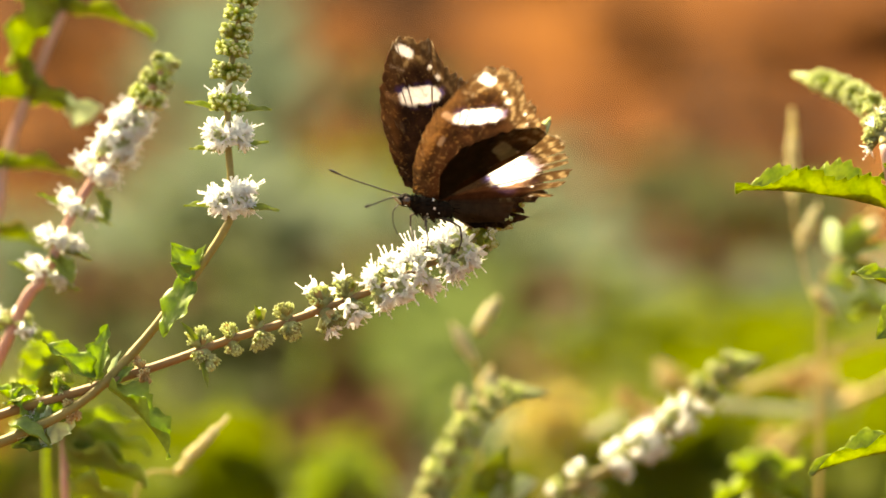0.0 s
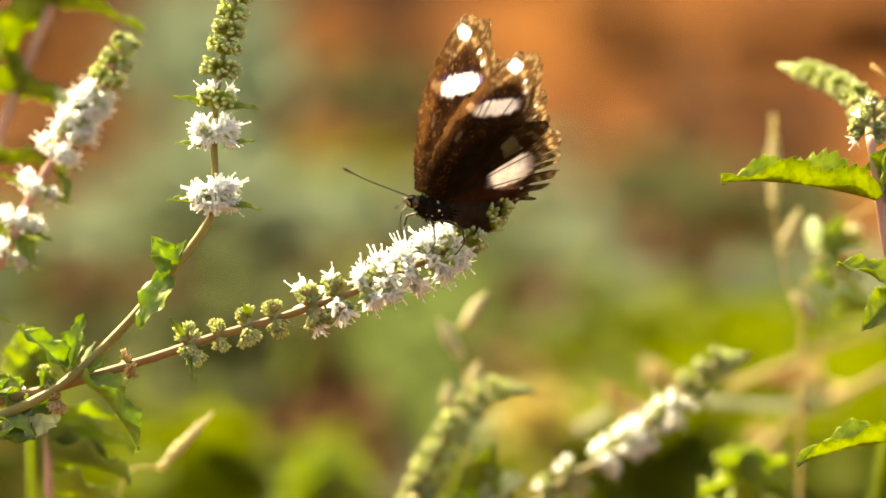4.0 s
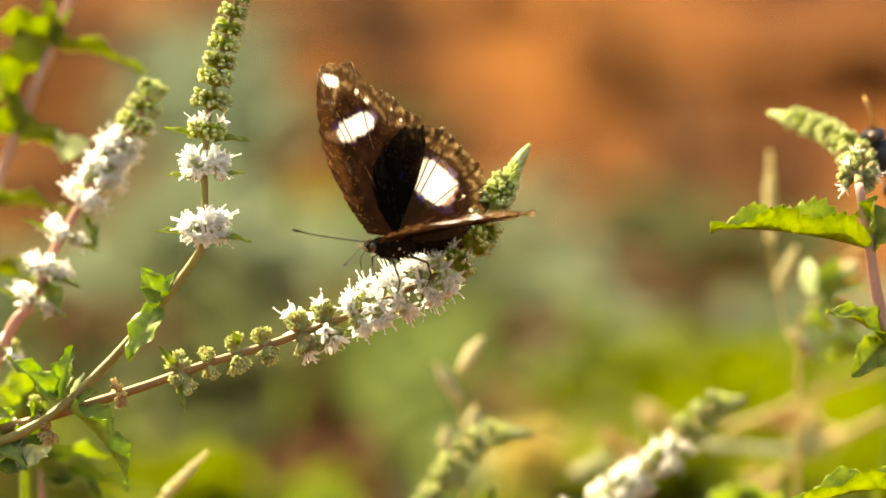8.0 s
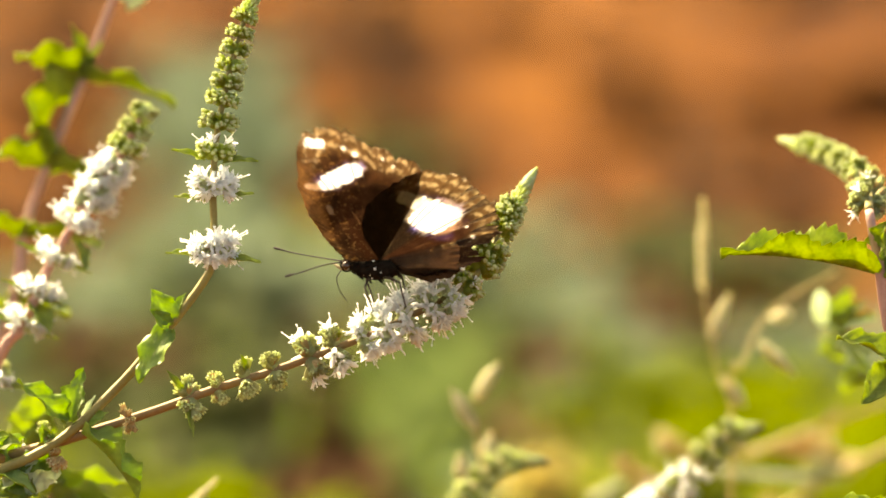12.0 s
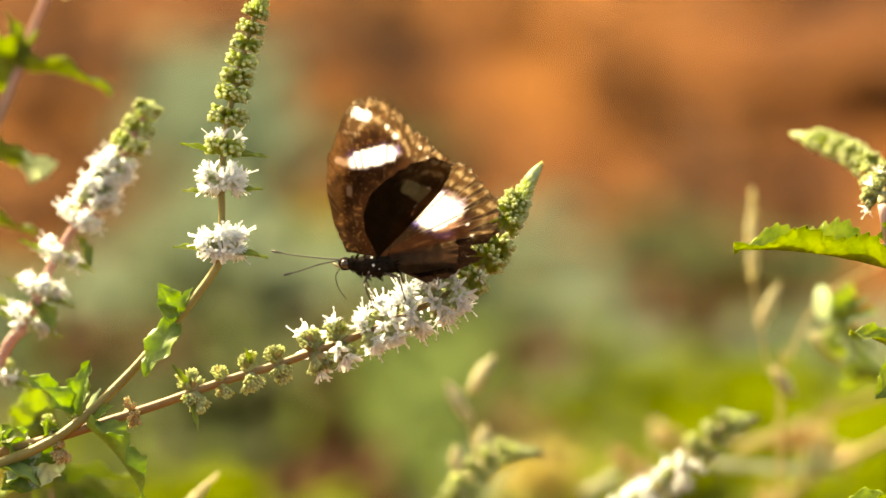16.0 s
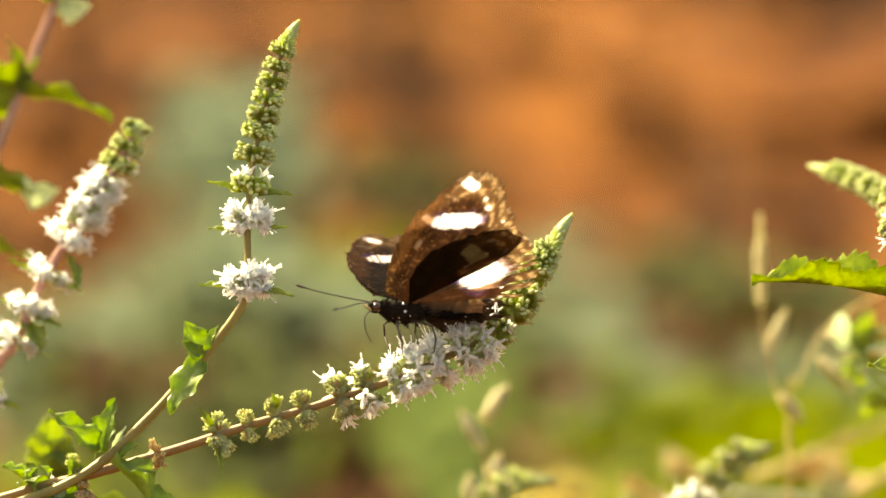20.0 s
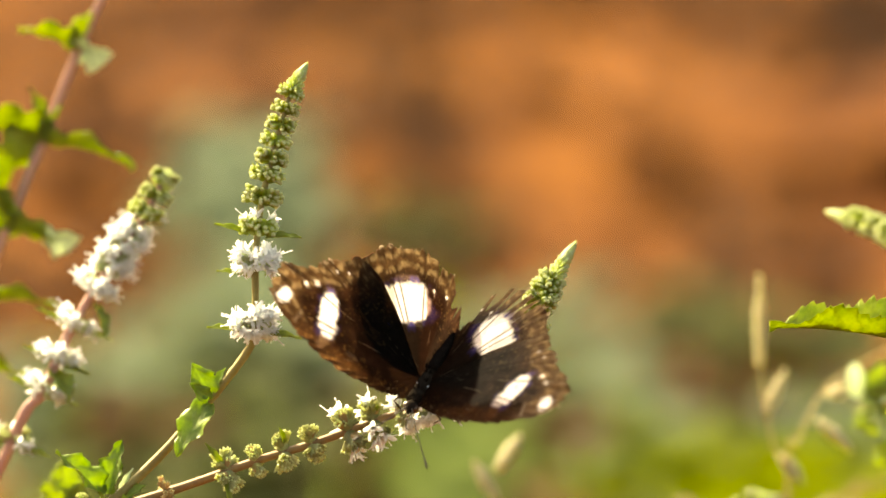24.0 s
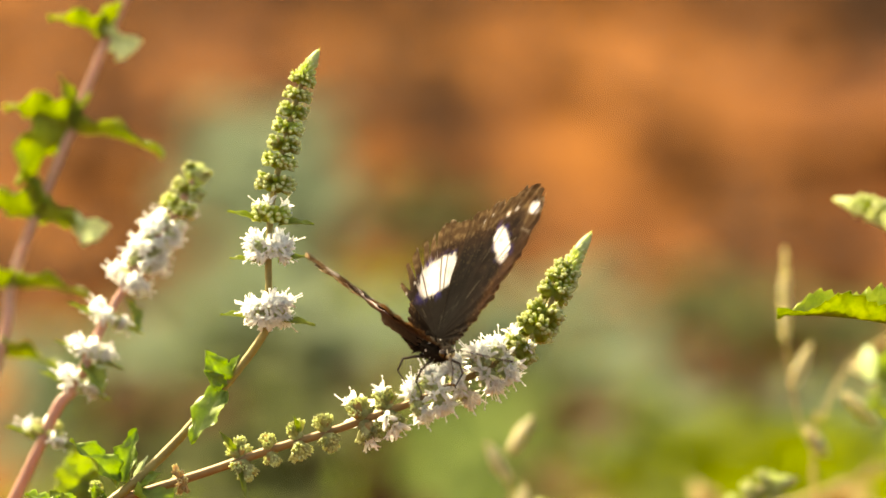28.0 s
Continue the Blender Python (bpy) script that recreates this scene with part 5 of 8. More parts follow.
# ---- grasses, dry stalks and leaves near the mint ----
def spikelet(parent, a, b, width, seed):
    """A slim grass ear from a to b, built of overlapping husks."""
    rng = random.Random(seed)
    p = Pile()
    a, b = Vector(a) - parent.location, Vector(b) - parent.location
    ax = (b - a).normalized()
    side = ax.orthogonal().normalized()
    husk = lathe([(0.1, 0), (0.42, 0.3), (0.45, 0.6), (0.2, 0.9), (0.03, 1.1)], 6)
    n = 26
    for i in range(n):
        u = i / n
        t = i * 2.4
        out = side * math.cos(t) + ax.cross(side) * math.sin(t)
        s = width * (0.5 + 0.6 * math.sin(math.pi * min(1, u + 0.15)))
        p.add(husk, face_to(a + (b - a) * u + out * (0.2 * s), ax + out * 0.22, 2.2 * s * rng.uniform(0.85, 1.15)))
    return link("seed_head", p.mesh("ear"), STRAW, parent)


def grass_stalk(place, lines, ears, label, seed, width=0.0012):
    g = thing("grass_stalk", place, label, "grass", "grass stalks")
    for ln in lines:
        solid("stalk", tube([q - place for q in curve(ln, 6)], 0.00032, 0.00026, 6), STALK, g)
    for k, (a, b) in enumerate(ears):
        spikelet(g, a, b, width, seed + k)
    return g


def foot(a, back):
    s = spot(a, 900, back)
    return Vector((s.x, s.y, ground_height(s.x, s.y)))


d = 0.16
right_grass = grass_stalk(foot(1300, d), [[foot(1300, d), foot(1300, d) + Vector((0.002, 0, 0.25)), spot(1330, 800, d), spot(1302, 650, d), spot(1284, 560, d), spot(1276, 490, d)],
                                          [foot(1300, d), foot(1300, d) + Vector((0.004, 0, 0.25)), spot(1325, 760, d), spot(1345, 640, d), spot(1400, 540, d + .01), spot(1512, 472, d + .02)]],
                          [(spot(1277, 510, d), spot(1277, 345, d)), (spot(1288, 592, d), spot(1322, 516, d)), (spot(1312, 662, d), spot(1350, 708, d)), (spot(1378, 600, d), spot(1436, 652, d)), (spot(1396, 560, d), spot(1428, 548, d))],
                          "thin straw-coloured grass stalk with pale ears, out of focus", 700)
d = 0.15
mid_grass = grass_stalk(foot(835, d), [[foot(835, d), foot(835, d) + Vector((0.002, 0, 0.25)), spot(838, 900, d), spot(835, 790, d), spot(826, 720, d)]],
                        [(spot(830, 752, d), spot(792, 684, d)), (spot(830, 702, d), spot(870, 638, d)), (spot(842, 824, d), spot(858, 762, d)), (spot(812, 850, d), spot(806, 800, d))],
                        "thin pale grass stalk with short ears, out of focus", 720, 0.0013)
d = 0.088
left_grass = grass_stalk(foot(230, d), [[foot(230, d), foot(230, d) + Vector((0.001, 0, 0.3)), spot(215, 1030, d), spot(300, 935, d), spot(350, 880, d)]], [(spot(290, 945, d), spot(384, 846, d))],
                         "straight straw-coloured grass ear, out of focus", 740, 0.0011)

# dry reeds and seed heads behind the low spike
d = 0.27
dry_stalks = thing("dry_stalks", foot(1450, d), "bleached dry plant stalks leaning among the mint", "plant")
for k, (pts, r0, r1, m) in enumerate([
        ([foot(1450, d), foot(1450, d) + Vector((0.01, 0, 0.25)), spot(1330, 1010, d), spot(1370, 905, d), spot(1450, 842, d), spot(1590, 772, d)], 0.0014, 0.0012, STALK),
        ([spot(1445, 842, d), spot(1360, 834, d), spot(1262, 826, d)], 0.0013, 0.0012, PALE_STALK), ([spot(1300, 800, d), spot(1340, 788, d), spot(1372, 776, d)], 0.0014, 0.0013, STALK),
        ([spot(1372, 778, d), spot(1440, 750, d), spot(1480, 716, d)], 0.001, 0.0008, DULLSTRAW), ([spot(1030, 880, d), spot(1095, 845, d)], 0.0013, 0.0012, PALE_STALK),
        ([spot(1440, 752, d + .02), spot(1510, 722, d + .02), spot(1600, 690, d + .02)], 0.0008, 0.0007, DULLSTRAW)]):
    solid("stalk", tube([q - dry_stalks.location for q in curve(pts, 6)], r0, r1, 8, 0.05, 0.1), m, dry_stalks)
for k, (a, b, w) in enumerate(((1195, 792, 1.5), (1115, 832, 1.2), (1425, 792, 1.7), (1470, 800, 1.5), (1370, 900, 1.2))):
    whorl(dry_stalks, spot(a, b, d + .02), (0.6, 0, 0.8), "dry", w * 1.5, 760 + k).data.materials[0] = TAN
whorl(dry_stalks, spot(1452, 825, d), (0.3, 0, 1), "spent", 1.5, 770)

# buds and leaves beside the purple stem
d = 0.15
bud_shoot = thing("budding_shoot", foot(1490, d), "small shoot with a pale bud and lime leaves, out of focus", "plant")
solid("stem", tube([q - bud_shoot.location for q in curve([foot(1490, d), foot(1490, d) + Vector((0, 0, 0.3)), spot(1600, 800, d), spot(1540, 650, d), spot(1486, 575, d)], 6)], 0.0012, 0.0008, 7), LEAF, bud_shoot)
budshape = lathe([(0.6, -4.2), (1.6, -3.0), (2.1, -0.5), (1.8, 2.2), (1.0, 3.9), (0.1, 4.6)], 12)
solid("bud", moved(budshape, face_to(spot(1459, 545, d) - bud_shoot.location, (-0.1, 0, 1), 0.001)), PALE_LEAF, bud_shoot, "pale green closed bud")
for k, (a, b, a2, b2, w) in enumerate(((1488, 580, 1512, 510, 0.007), (1488, 580, 1552, 560, 0.008), (1488, 585, 1480, 630, 0.007), (1490, 590, 1545, 620, 0.008), (1495, 660, 1570, 690, 0.009), (1486, 575, 1535, 535, 0.006), (1495, 690, 1590, 675, 0.009), (1495, 640, 1450, 615, 0.006))):
    leaf(bud_shoot, spot(a, b, d), spot(a2, b2, d - .004), w, material=FRESH, teeth=5, fold=0.4, droop=0.4, up=(0, 0.5, 0.9), seed=90 + k)

# leafy shoots low down on both sides
def leafy_shoot(a, b, back, specs, label, material, stem, seed, bend=0.0):
    f = foot(a, back)
    s = thing("leafy_shoot", f, label, "plant", "leafy shoots")
    solid("stem", tube([q - f for q in curve([f - Vector((0, 0, 0.02)), f + Vector((bend, 0, 0.22)), spot(a, b, back)], 8)], 0.0018, 0.001, 8), stem, s)
    for k, (a1, b1, a2, b2, w) in enumerate(specs):
        leaf(s, spot(a1, b1, back), spot(a2, b2, back - 0.006), w, material=material, teeth=5, fold=0.35, droop=0.45, up=(0.1, 0.55, 0.9), seed=seed + k)
    return s


yellow_shoot = leafy_shoot(60, 745, 0.07, [(60, 800, 20, 730, 0.011), (60, 800, 105, 775, 0.010), (60, 770, 55, 690, 0.009), (60, 800, 5, 790, 0.012), (60, 820, 110, 850, 0.01), (60, 800, 85, 730, 0.009), (60, 860, 0, 880, 0.011)],
                           "young yellow-green leafy shoot, out of focus", FRESH, LEAF, 810)
left_shoot = leafy_shoot(95, 860, 0.07, [(100, 890, 245, 905, 0.014), (105, 930, 240, 960, 0.016), (100, 868, 225, 850, 0.011), (100, 900, 215, 930, 0.012), (110, 980, 215, 1010, 0.016), (98, 870, 40, 850, 0.011)],
                         "leafy shoot with pinkish stem and round lime leaves", FRESH, PINK, 830)
right_shoot = leafy_shoot(1330, 930, 0.14, [(1330, 960, 1250, 990, 0.014), (1330, 960, 1280, 920, 0.013), (1330, 950, 1400, 925, 0.013), (1330, 970, 1415, 985, 0.014), (1330, 950, 1340, 905, 0.012), (1330, 990, 1390, 1040, 0.014), (1330, 990, 1265, 1040, 0.014), (1330, 960, 1305, 935, 0.01)],
                          "bushy lime-green leafy shoot, out of focus", FRESH, LEAF, 850)
mid_shoot = leafy_shoot(590, 950, 0.58, [(590, 980, 500, 965, 0.026), (590, 980, 680, 970, 0.026), (590, 980, 560, 910, 0.024), (590, 980, 630, 915, 0.024), (590, 1010, 480, 1030, 0.028), (590, 1010, 700, 1035, 0.028), (590, 980, 600, 1040, 0.026), (590, 960, 590, 900, 0.02), (590, 1000, 540, 1060, 0.026)],
                        "soft blurred pale-green leafy shoot top", FRESH, LEAF, 870)
yellow_leafed = leafy_shoot(960, 860, 0.8, [(960, 860, 880, 840, 0.026), (960, 860, 1040, 850, 0.026), (960, 870, 930, 810, 0.022), (960, 870, 1000, 805, 0.022), (960, 880, 1030, 900, 0.024), (960, 880, 890, 900, 0.024)],
                            "blurred shoot with yellowed leaves", YELLOW, STRAW, 890)


# ---- the visiting bees ----
def bee(name, label, size, body_mat, band_mat, wing_mat):
    """Head along x: hairy thorax, banded abdomen, four wings, six legs."""
    b = thing(name, MID, label, "bee")
    th = along_x([(-2.6, 0.6, 0.2), (-2.0, 2.0, 0.3), (0, 2.9, 0.4), (1.8, 2.2, 0.2), (2.5, 0.8, 0)], 14)
    def put(nm, sh, m, par, lab=""):
        return solid(nm, (sh[0] * size, sh[1]), m, par, lab)
    t = put("thorax", th, band_mat, b)
    f = fur(th, 260, 1.2, 77)
    me = f.mesh("fur")
    me.transform(Matrix.Scale(size, 4))
    link("fur", me, band_mat, t)
    a = put("abdomen", along_x([(-2.4, 0.8, 0), (-3.2, 2.4, -0.1), (-5.5, 3.0, -0.4), (-8.0, 2.6, -0.9), (-10.0, 1.5, -1.4), (-11.0, 0.3, -1.7)], 14), body_mat, b)
    for x in (-4.0, -6.0, -8.0):
        r = 3.02 - 0.07 * (x + 5.5) ** 2
        put("band", along_x([(x + 0.5, r, -0.3), (x + 0.3, r + 0.12, -0.3), (x - 0.3, r + 0.1, -0.5), (x - 0.6, r - 0.1, -0.6)], 14), band_mat, a)
    h = put("head", along_x([(2.4, 0.8, 0), (3.0, 1.9, -0.1), (4.1, 2.0, -0.3), (5.0, 1.1, -0.6)], 12), body_mat, b)
    for sd in (-1, 1):
        put("eye", moved(lathe([(0.05, -0.5), (0.7, -0.3), (0.9, 0.2), (0.3, 0.6)], 8), face_to(mmv(3.9, sd * 1.5, 0.1), (0.3, sd, 0.2), 0.001)), EYEM, h)
        put("antenna", tube([mmv(4.6, sd * 0.6, 0.6), mmv(6.6, sd * 1.3, 1.6), mmv(9.2, sd * 2.6, 2.0)], 0.00026, 0.0002, 5), AMBER, h)
        for ln, w, x0, sw in ((11, 3.6, 0.6, -0.5), (7.5, 2.8, -1.0, -0.9)):
            pts, faces = [], []
            for lay in (0, 0.00006):
                for i in range(9):
                    u = i / 8
                    for v in (-1, 0, 1):
                        hw = w * 0.5 * math.sin(math.pi * (0.12 + 0.84 * u)) ** 0.7
                        y, x = 1.8 + ln * u, v * hw
                        pts.append((0.001 * (x0 + x * math.cos(sw) + y * math.sin(sw)), sd * 0.001 * (y * math.cos(sw) - x * math.sin(sw)), 0.001 * (2.2 + 1.6 * u) + lay))
            for i in range(8):
                for j in (0, 1):
                    q = i * 3 + j
                    faces += [(q, q + 3, q + 4, q + 1), (27 + q, 28 + q, 31 + q, 30 + q)]
            put("wing", (np.array(pts), faces), wing_mat, b, "narrow smoky wing")
        for x0 in (1.4, 0.0, -1.4):
            put("leg", tube([mmv(x0, sd * 1.6, -2), mmv(x0 + 0.4, sd * 3.4, -2.6), mmv(x0 - 0.6, sd * 3.6, -5.2)], 0.0003, 0.0002, 6), LEGM, b)
    return b


SMOKY = mat("smoky_blue_wing", (0.02, 0.04, 0.08), (0.05, 0.09, 0.15), 400, 0.25, 0.35, (1, 1.2, 1.6), 0.1, spec=0.7)
CLEARW = mat("amber_wing", (0.45, 0.2, 0.08), (0.6, 0.32, 0.14), 400, 0.3, 0.6, (1.2, 1, 0.8), 0.1)
BLUEBLACK = mat("blue_black_shell", (0.008, 0.010, 0.016), (0.02, 0.03, 0.05), 600, 0.6, 0, None, 0.2, spec=0.35)
AMBER = mat("amber_hair", (0.35, 0.16, 0.04), (0.5, 0.28, 0.1), 600, 0.8, 0.1, (1, 1, 1), 0.2)
BROWNB = mat("brown_shell", (0.12, 0.05, 0.015), (0.22, 0.10, 0.03), 600, 0.5, 0, None, 0.2)
dark_bee = bee("carpenter_bee", "large blue-black bee with smoky wings on the bent spike", 1.6, BLUEBLACK, BLUEBLACK, SMOKY)
small_bee = bee("honey_bee", "small amber-brown bee flying past the mint", 0.62, BROWNB, AMBER, CLEARW)


# ---- what moves ----
PIVOT = spot(400, 600)


def sway(plant, right, up, turn=0.0):
    """The plant's pose when its middle is moved by so many millimetres and turned by so many degrees in the wind."""
    shift = Matrix.Translation(Vector((right * 0.001, 0, 0)) + UP * (up * 0.001))
    return shift @ Matrix.Translation(PIVOT) @ Matrix.Rotation(radians(-turn), 4, "Y") @ Matrix.Translation(RESTS[plant.name] - PIVOT)


RESTS = {o.name: o.location.copy() for o in scene.objects if o.parent is None}


def hinge(side, lift, sweep):
    """A wing swung up by lift and forward by sweep about its base; side 1 is the insect's left."""
    return Matrix.Translation((0, side * 0.0013, 0.0012)) @ Matrix.Rotation(radians(side * lift), 4, "X") @ Matrix.Rotation(radians(-side * sweep), 4, "Z")


def motions():
    walk(main_plant, [
        (0.0, sway(main_plant, -1.33, -2.40, 0.81)), (0.5, sway(main_plant, 0.01, -3.74, -0.08)), (1.0, sway(main_plant, 1.59, -5.29, -0.46)), (1.5, sway(main_plant, 1.37, -3.78, 0.35)),
        (2.0, sway(main_plant, 1.78, -4.12, 0.35)), (2.5, sway(main_plant, 3.57, -7.22, -1.61)), (3.0, sway(main_plant, 3.15, -6.85, -1.80)), (3.5, sway(main_plant, 1.46, -4.77, -1.24)),
        (4.0, sway(main_plant, -0.31, -2.41, -0.49)), (4.5, sway(main_plant, -0.98, -1.19, -0.13)), (5.0, sway(main_plant, -0.43, -2.16, -0.25)), (5.5, sway(main_plant, -0.90, -1.24, -0.33)),
        (6.0, sway(main_plant, -1.09, -0.43, 0.11)), (6.5, sway(main_plant, -1.16, -0.47, -0.11)), (7.0, sway(main_plant, -0.65, -1.08, -0.04)), (7.5, sway(main_plant, -1.46, -0.39, 0.13)),
        (8.0, sway(main_plant, -1.55, 0.09, 0.30)), (8.5, sway(main_plant, -0.73, -0.79, 0.14)), (9.0, sway(main_plant, -0.23, -1.09, 0.08)), (9.5, sway(main_plant, -0.81, -1.24, 0.00)),
        (10.0, sway(main_plant, -1.87, -0.36, 0.36)), (10.5, sway(main_plant, -2.77, 0.50, 1.20)), (11.0, sway(main_plant, -2.52, -0.42, 0.18)), (11.5, sway(main_plant, -2.18, -0.21, -0.13)),
        (12.0, sway(main_plant, -1.98, 0.39, 0.63)), (12.5, sway(main_plant, -1.60, 0.25, 0.32)), (13.0, sway(main_plant, -1.35, 0.16, 0.14)), (13.5, sway(main_plant, -1.22, 0.28, -0.05)),
        (14.0, sway(main_plant, -1.13, 0.38, -0.20)), (14.5, sway(main_plant, -0.93, 0.24, -0.20)), (15.0, sway(main_plant, 0.03, -0.59, 0.04)), (15.5, sway(main_plant, 0.19, -1.04, -0.43)),
        (16.0, sway(main_plant, -1.18, 0.63, 0.50)), (16.5, sway(main_plant, -1.60, 1.39, 0.67)), (17.0, sway(main_plant, -0.31, 0.14, -0.00)), (17.5, sway(main_plant, 0.93, -1.07, -0.43)),
        (18.0, sway(main_plant, 1.86, -2.31, -1.11)), (18.5, sway(main_plant, 2.29, -2.92, -1.82)), (19.0, sway(main_plant, 2.18, -2.75, -1.13)), (19.5, sway(main_plant, 1.71, -2.46, -0.52)),
        (20.0, sway(main_plant, 1.02, -2.21, -0.90)), (20.5, sway(main_plant, 0.25, -1.36, -0.07)), (21.0, sway(main_plant, 0.07, -2.05, -0.89)), (21.5, sway(main_plant, -0.19, -1.09, -0.49)),
        (22.0, sway(main_plant, -0.23, -0.47, -0.17)), (22.5, sway(main_plant, -0.07, -0.30, 0.27)), (23.0, sway(main_plant, 0.05, -0.22, 0.65)), (23.5, sway(main_plant, -0.10, 0.13, 0.77)),
        (24.0, sway(main_plant, -0.63, 0.01, 0.51)), (24.5, sway(main_plant, -0.41, -0.16, 0.23)), (25.0, sway(main_plant, 0.12, -1.05, 0.06)), (25.5, sway(main_plant, -0.41, -1.21, -0.47)),
        (26.0, sway(main_plant, -0.97, -0.05, 0.10)), (26.5, sway(main_plant, -0.67, -0.03, 0.56)), (27.0, sway(main_plant, -0.55, -0.15, 0.03)), (27.5, sway(main_plant, -0.62, -0.52, -0.13)),
        (28.0, sway(main_plant, -0.54, -0.56, 0.19))])
    walk(tall_plant, [
        (0.0, sway(tall_plant, 0.31, -2.98, 3.34)), (0.5, sway(tall_plant, 1.00, -3.83, 3.34)), (1.0, sway(tall_plant, 2.22, -5.40, 2.49)), (1.5, sway(tall_plant, 2.47, -4.04, 3.35)),
        (2.0, sway(tall_plant, 3.32, -4.11, 3.34)), (2.5, sway(tall_plant, 4.06, -6.92, 1.60)), (3.0, sway(tall_plant, 3.30, -6.71, 0.94)), (3.5, sway(tall_plant, 1.11, -5.05, 0.45)),
        (4.0, sway(tall_plant, -1.02, -3.12, 0.09)), (4.5, sway(tall_plant, -1.66, -2.05, -0.16)), (5.0, sway(tall_plant, -0.94, -2.74, -0.56)), (5.5, sway(tall_plant, -1.36, -1.70, -0.61)),
        (6.0, sway(tall_plant, -1.90, -1.94, -0.53)), (6.5, sway(tall_plant, -1.90, -1.94, -0.29)), (7.0, sway(tall_plant, -1.35, -2.16, -0.17)), (7.5, sway(tall_plant, -2.40, -1.93, -0.00)),
        (8.0, sway(tall_plant, -2.21, -1.47, -0.22)), (8.5, sway(tall_plant, -1.22, -2.00, -0.41)), (9.0, sway(tall_plant, -0.83, -2.66, -0.57)), (9.5, sway(tall_plant, -1.44, -2.58, -0.29)),
        (10.0, sway(tall_plant, -2.40, -1.70, 0.05)), (10.5, sway(tall_plant, -2.86, -0.79, 0.23)), (11.0, sway(tall_plant, -2.60, -0.95, 0.18)), (11.5, sway(tall_plant, -2.54, -1.36, -0.16)),
        (12.0, sway(tall_plant, -2.25, -0.36, 0.46)), (12.5, sway(tall_plant, -1.46, -0.09, 0.23)), (13.0, sway(tall_plant, -1.19, -0.08, 0.20)), (13.5, sway(tall_plant, -1.22, 0.02, 0.22)),
        (14.0, sway(tall_plant, -1.28, -0.02, 0.15)), (14.5, sway(tall_plant, -1.08, -0.44, -0.16)), (15.0, sway(tall_plant, 0.26, -2.13, -1.32)), (15.5, sway(tall_plant, 0.45, -1.75, -0.68)),
        (16.0, sway(tall_plant, -1.07, -0.38, -0.43)), (16.5, sway(tall_plant, -1.60, 1.09, 0.46)), (17.0, sway(tall_plant, -0.31, 0.14, -0.00)), (17.5, sway(tall_plant, 0.65, -1.47, -0.38)),
        (18.0, sway(tall_plant, 1.98, -2.46, -0.73)), (18.5, sway(tall_plant, 2.62, -2.79, -1.40)), (19.0, sway(tall_plant, 1.88, -3.01, -0.62)), (19.5, sway(tall_plant, 1.48, -2.72, -0.69)),
        (20.0, sway(tall_plant, 0.86, -1.93, -0.50)), (20.5, sway(tall_plant, 0.03, -2.30, -0.70)), (21.0, sway(tall_plant, -0.62, -2.36, -0.62)), (21.5, sway(tall_plant, -0.79, -2.15, -0.30)),
        (22.0, sway(tall_plant, -0.89, -1.63, -0.15)), (22.5, sway(tall_plant, -0.88, -1.33, -0.02)), (23.0, sway(tall_plant, -0.85, -1.07, 0.02)), (23.5, sway(tall_plant, -0.90, -0.73, -0.10)),
        (24.0, sway(tall_plant, -0.78, -1.26, -0.68)), (24.5, sway(tall_plant, -0.83, -0.74, -0.10)), (25.0, sway(tall_plant, -0.55, -2.15, -0.29)), (25.5, sway(tall_plant, -1.26, -2.12, -0.17)),
        (26.0, sway(tall_plant, -1.48, -1.16, -0.00)), (26.5, sway(tall_plant, -0.88, -1.13, 0.38)), (27.0, sway(tall_plant, -1.05, -1.18, -0.21)), (27.5, sway(tall_plant, -0.92, -1.48, -0.41)),
        (28.0, sway(tall_plant, -0.76, -1.44, -0.23))])
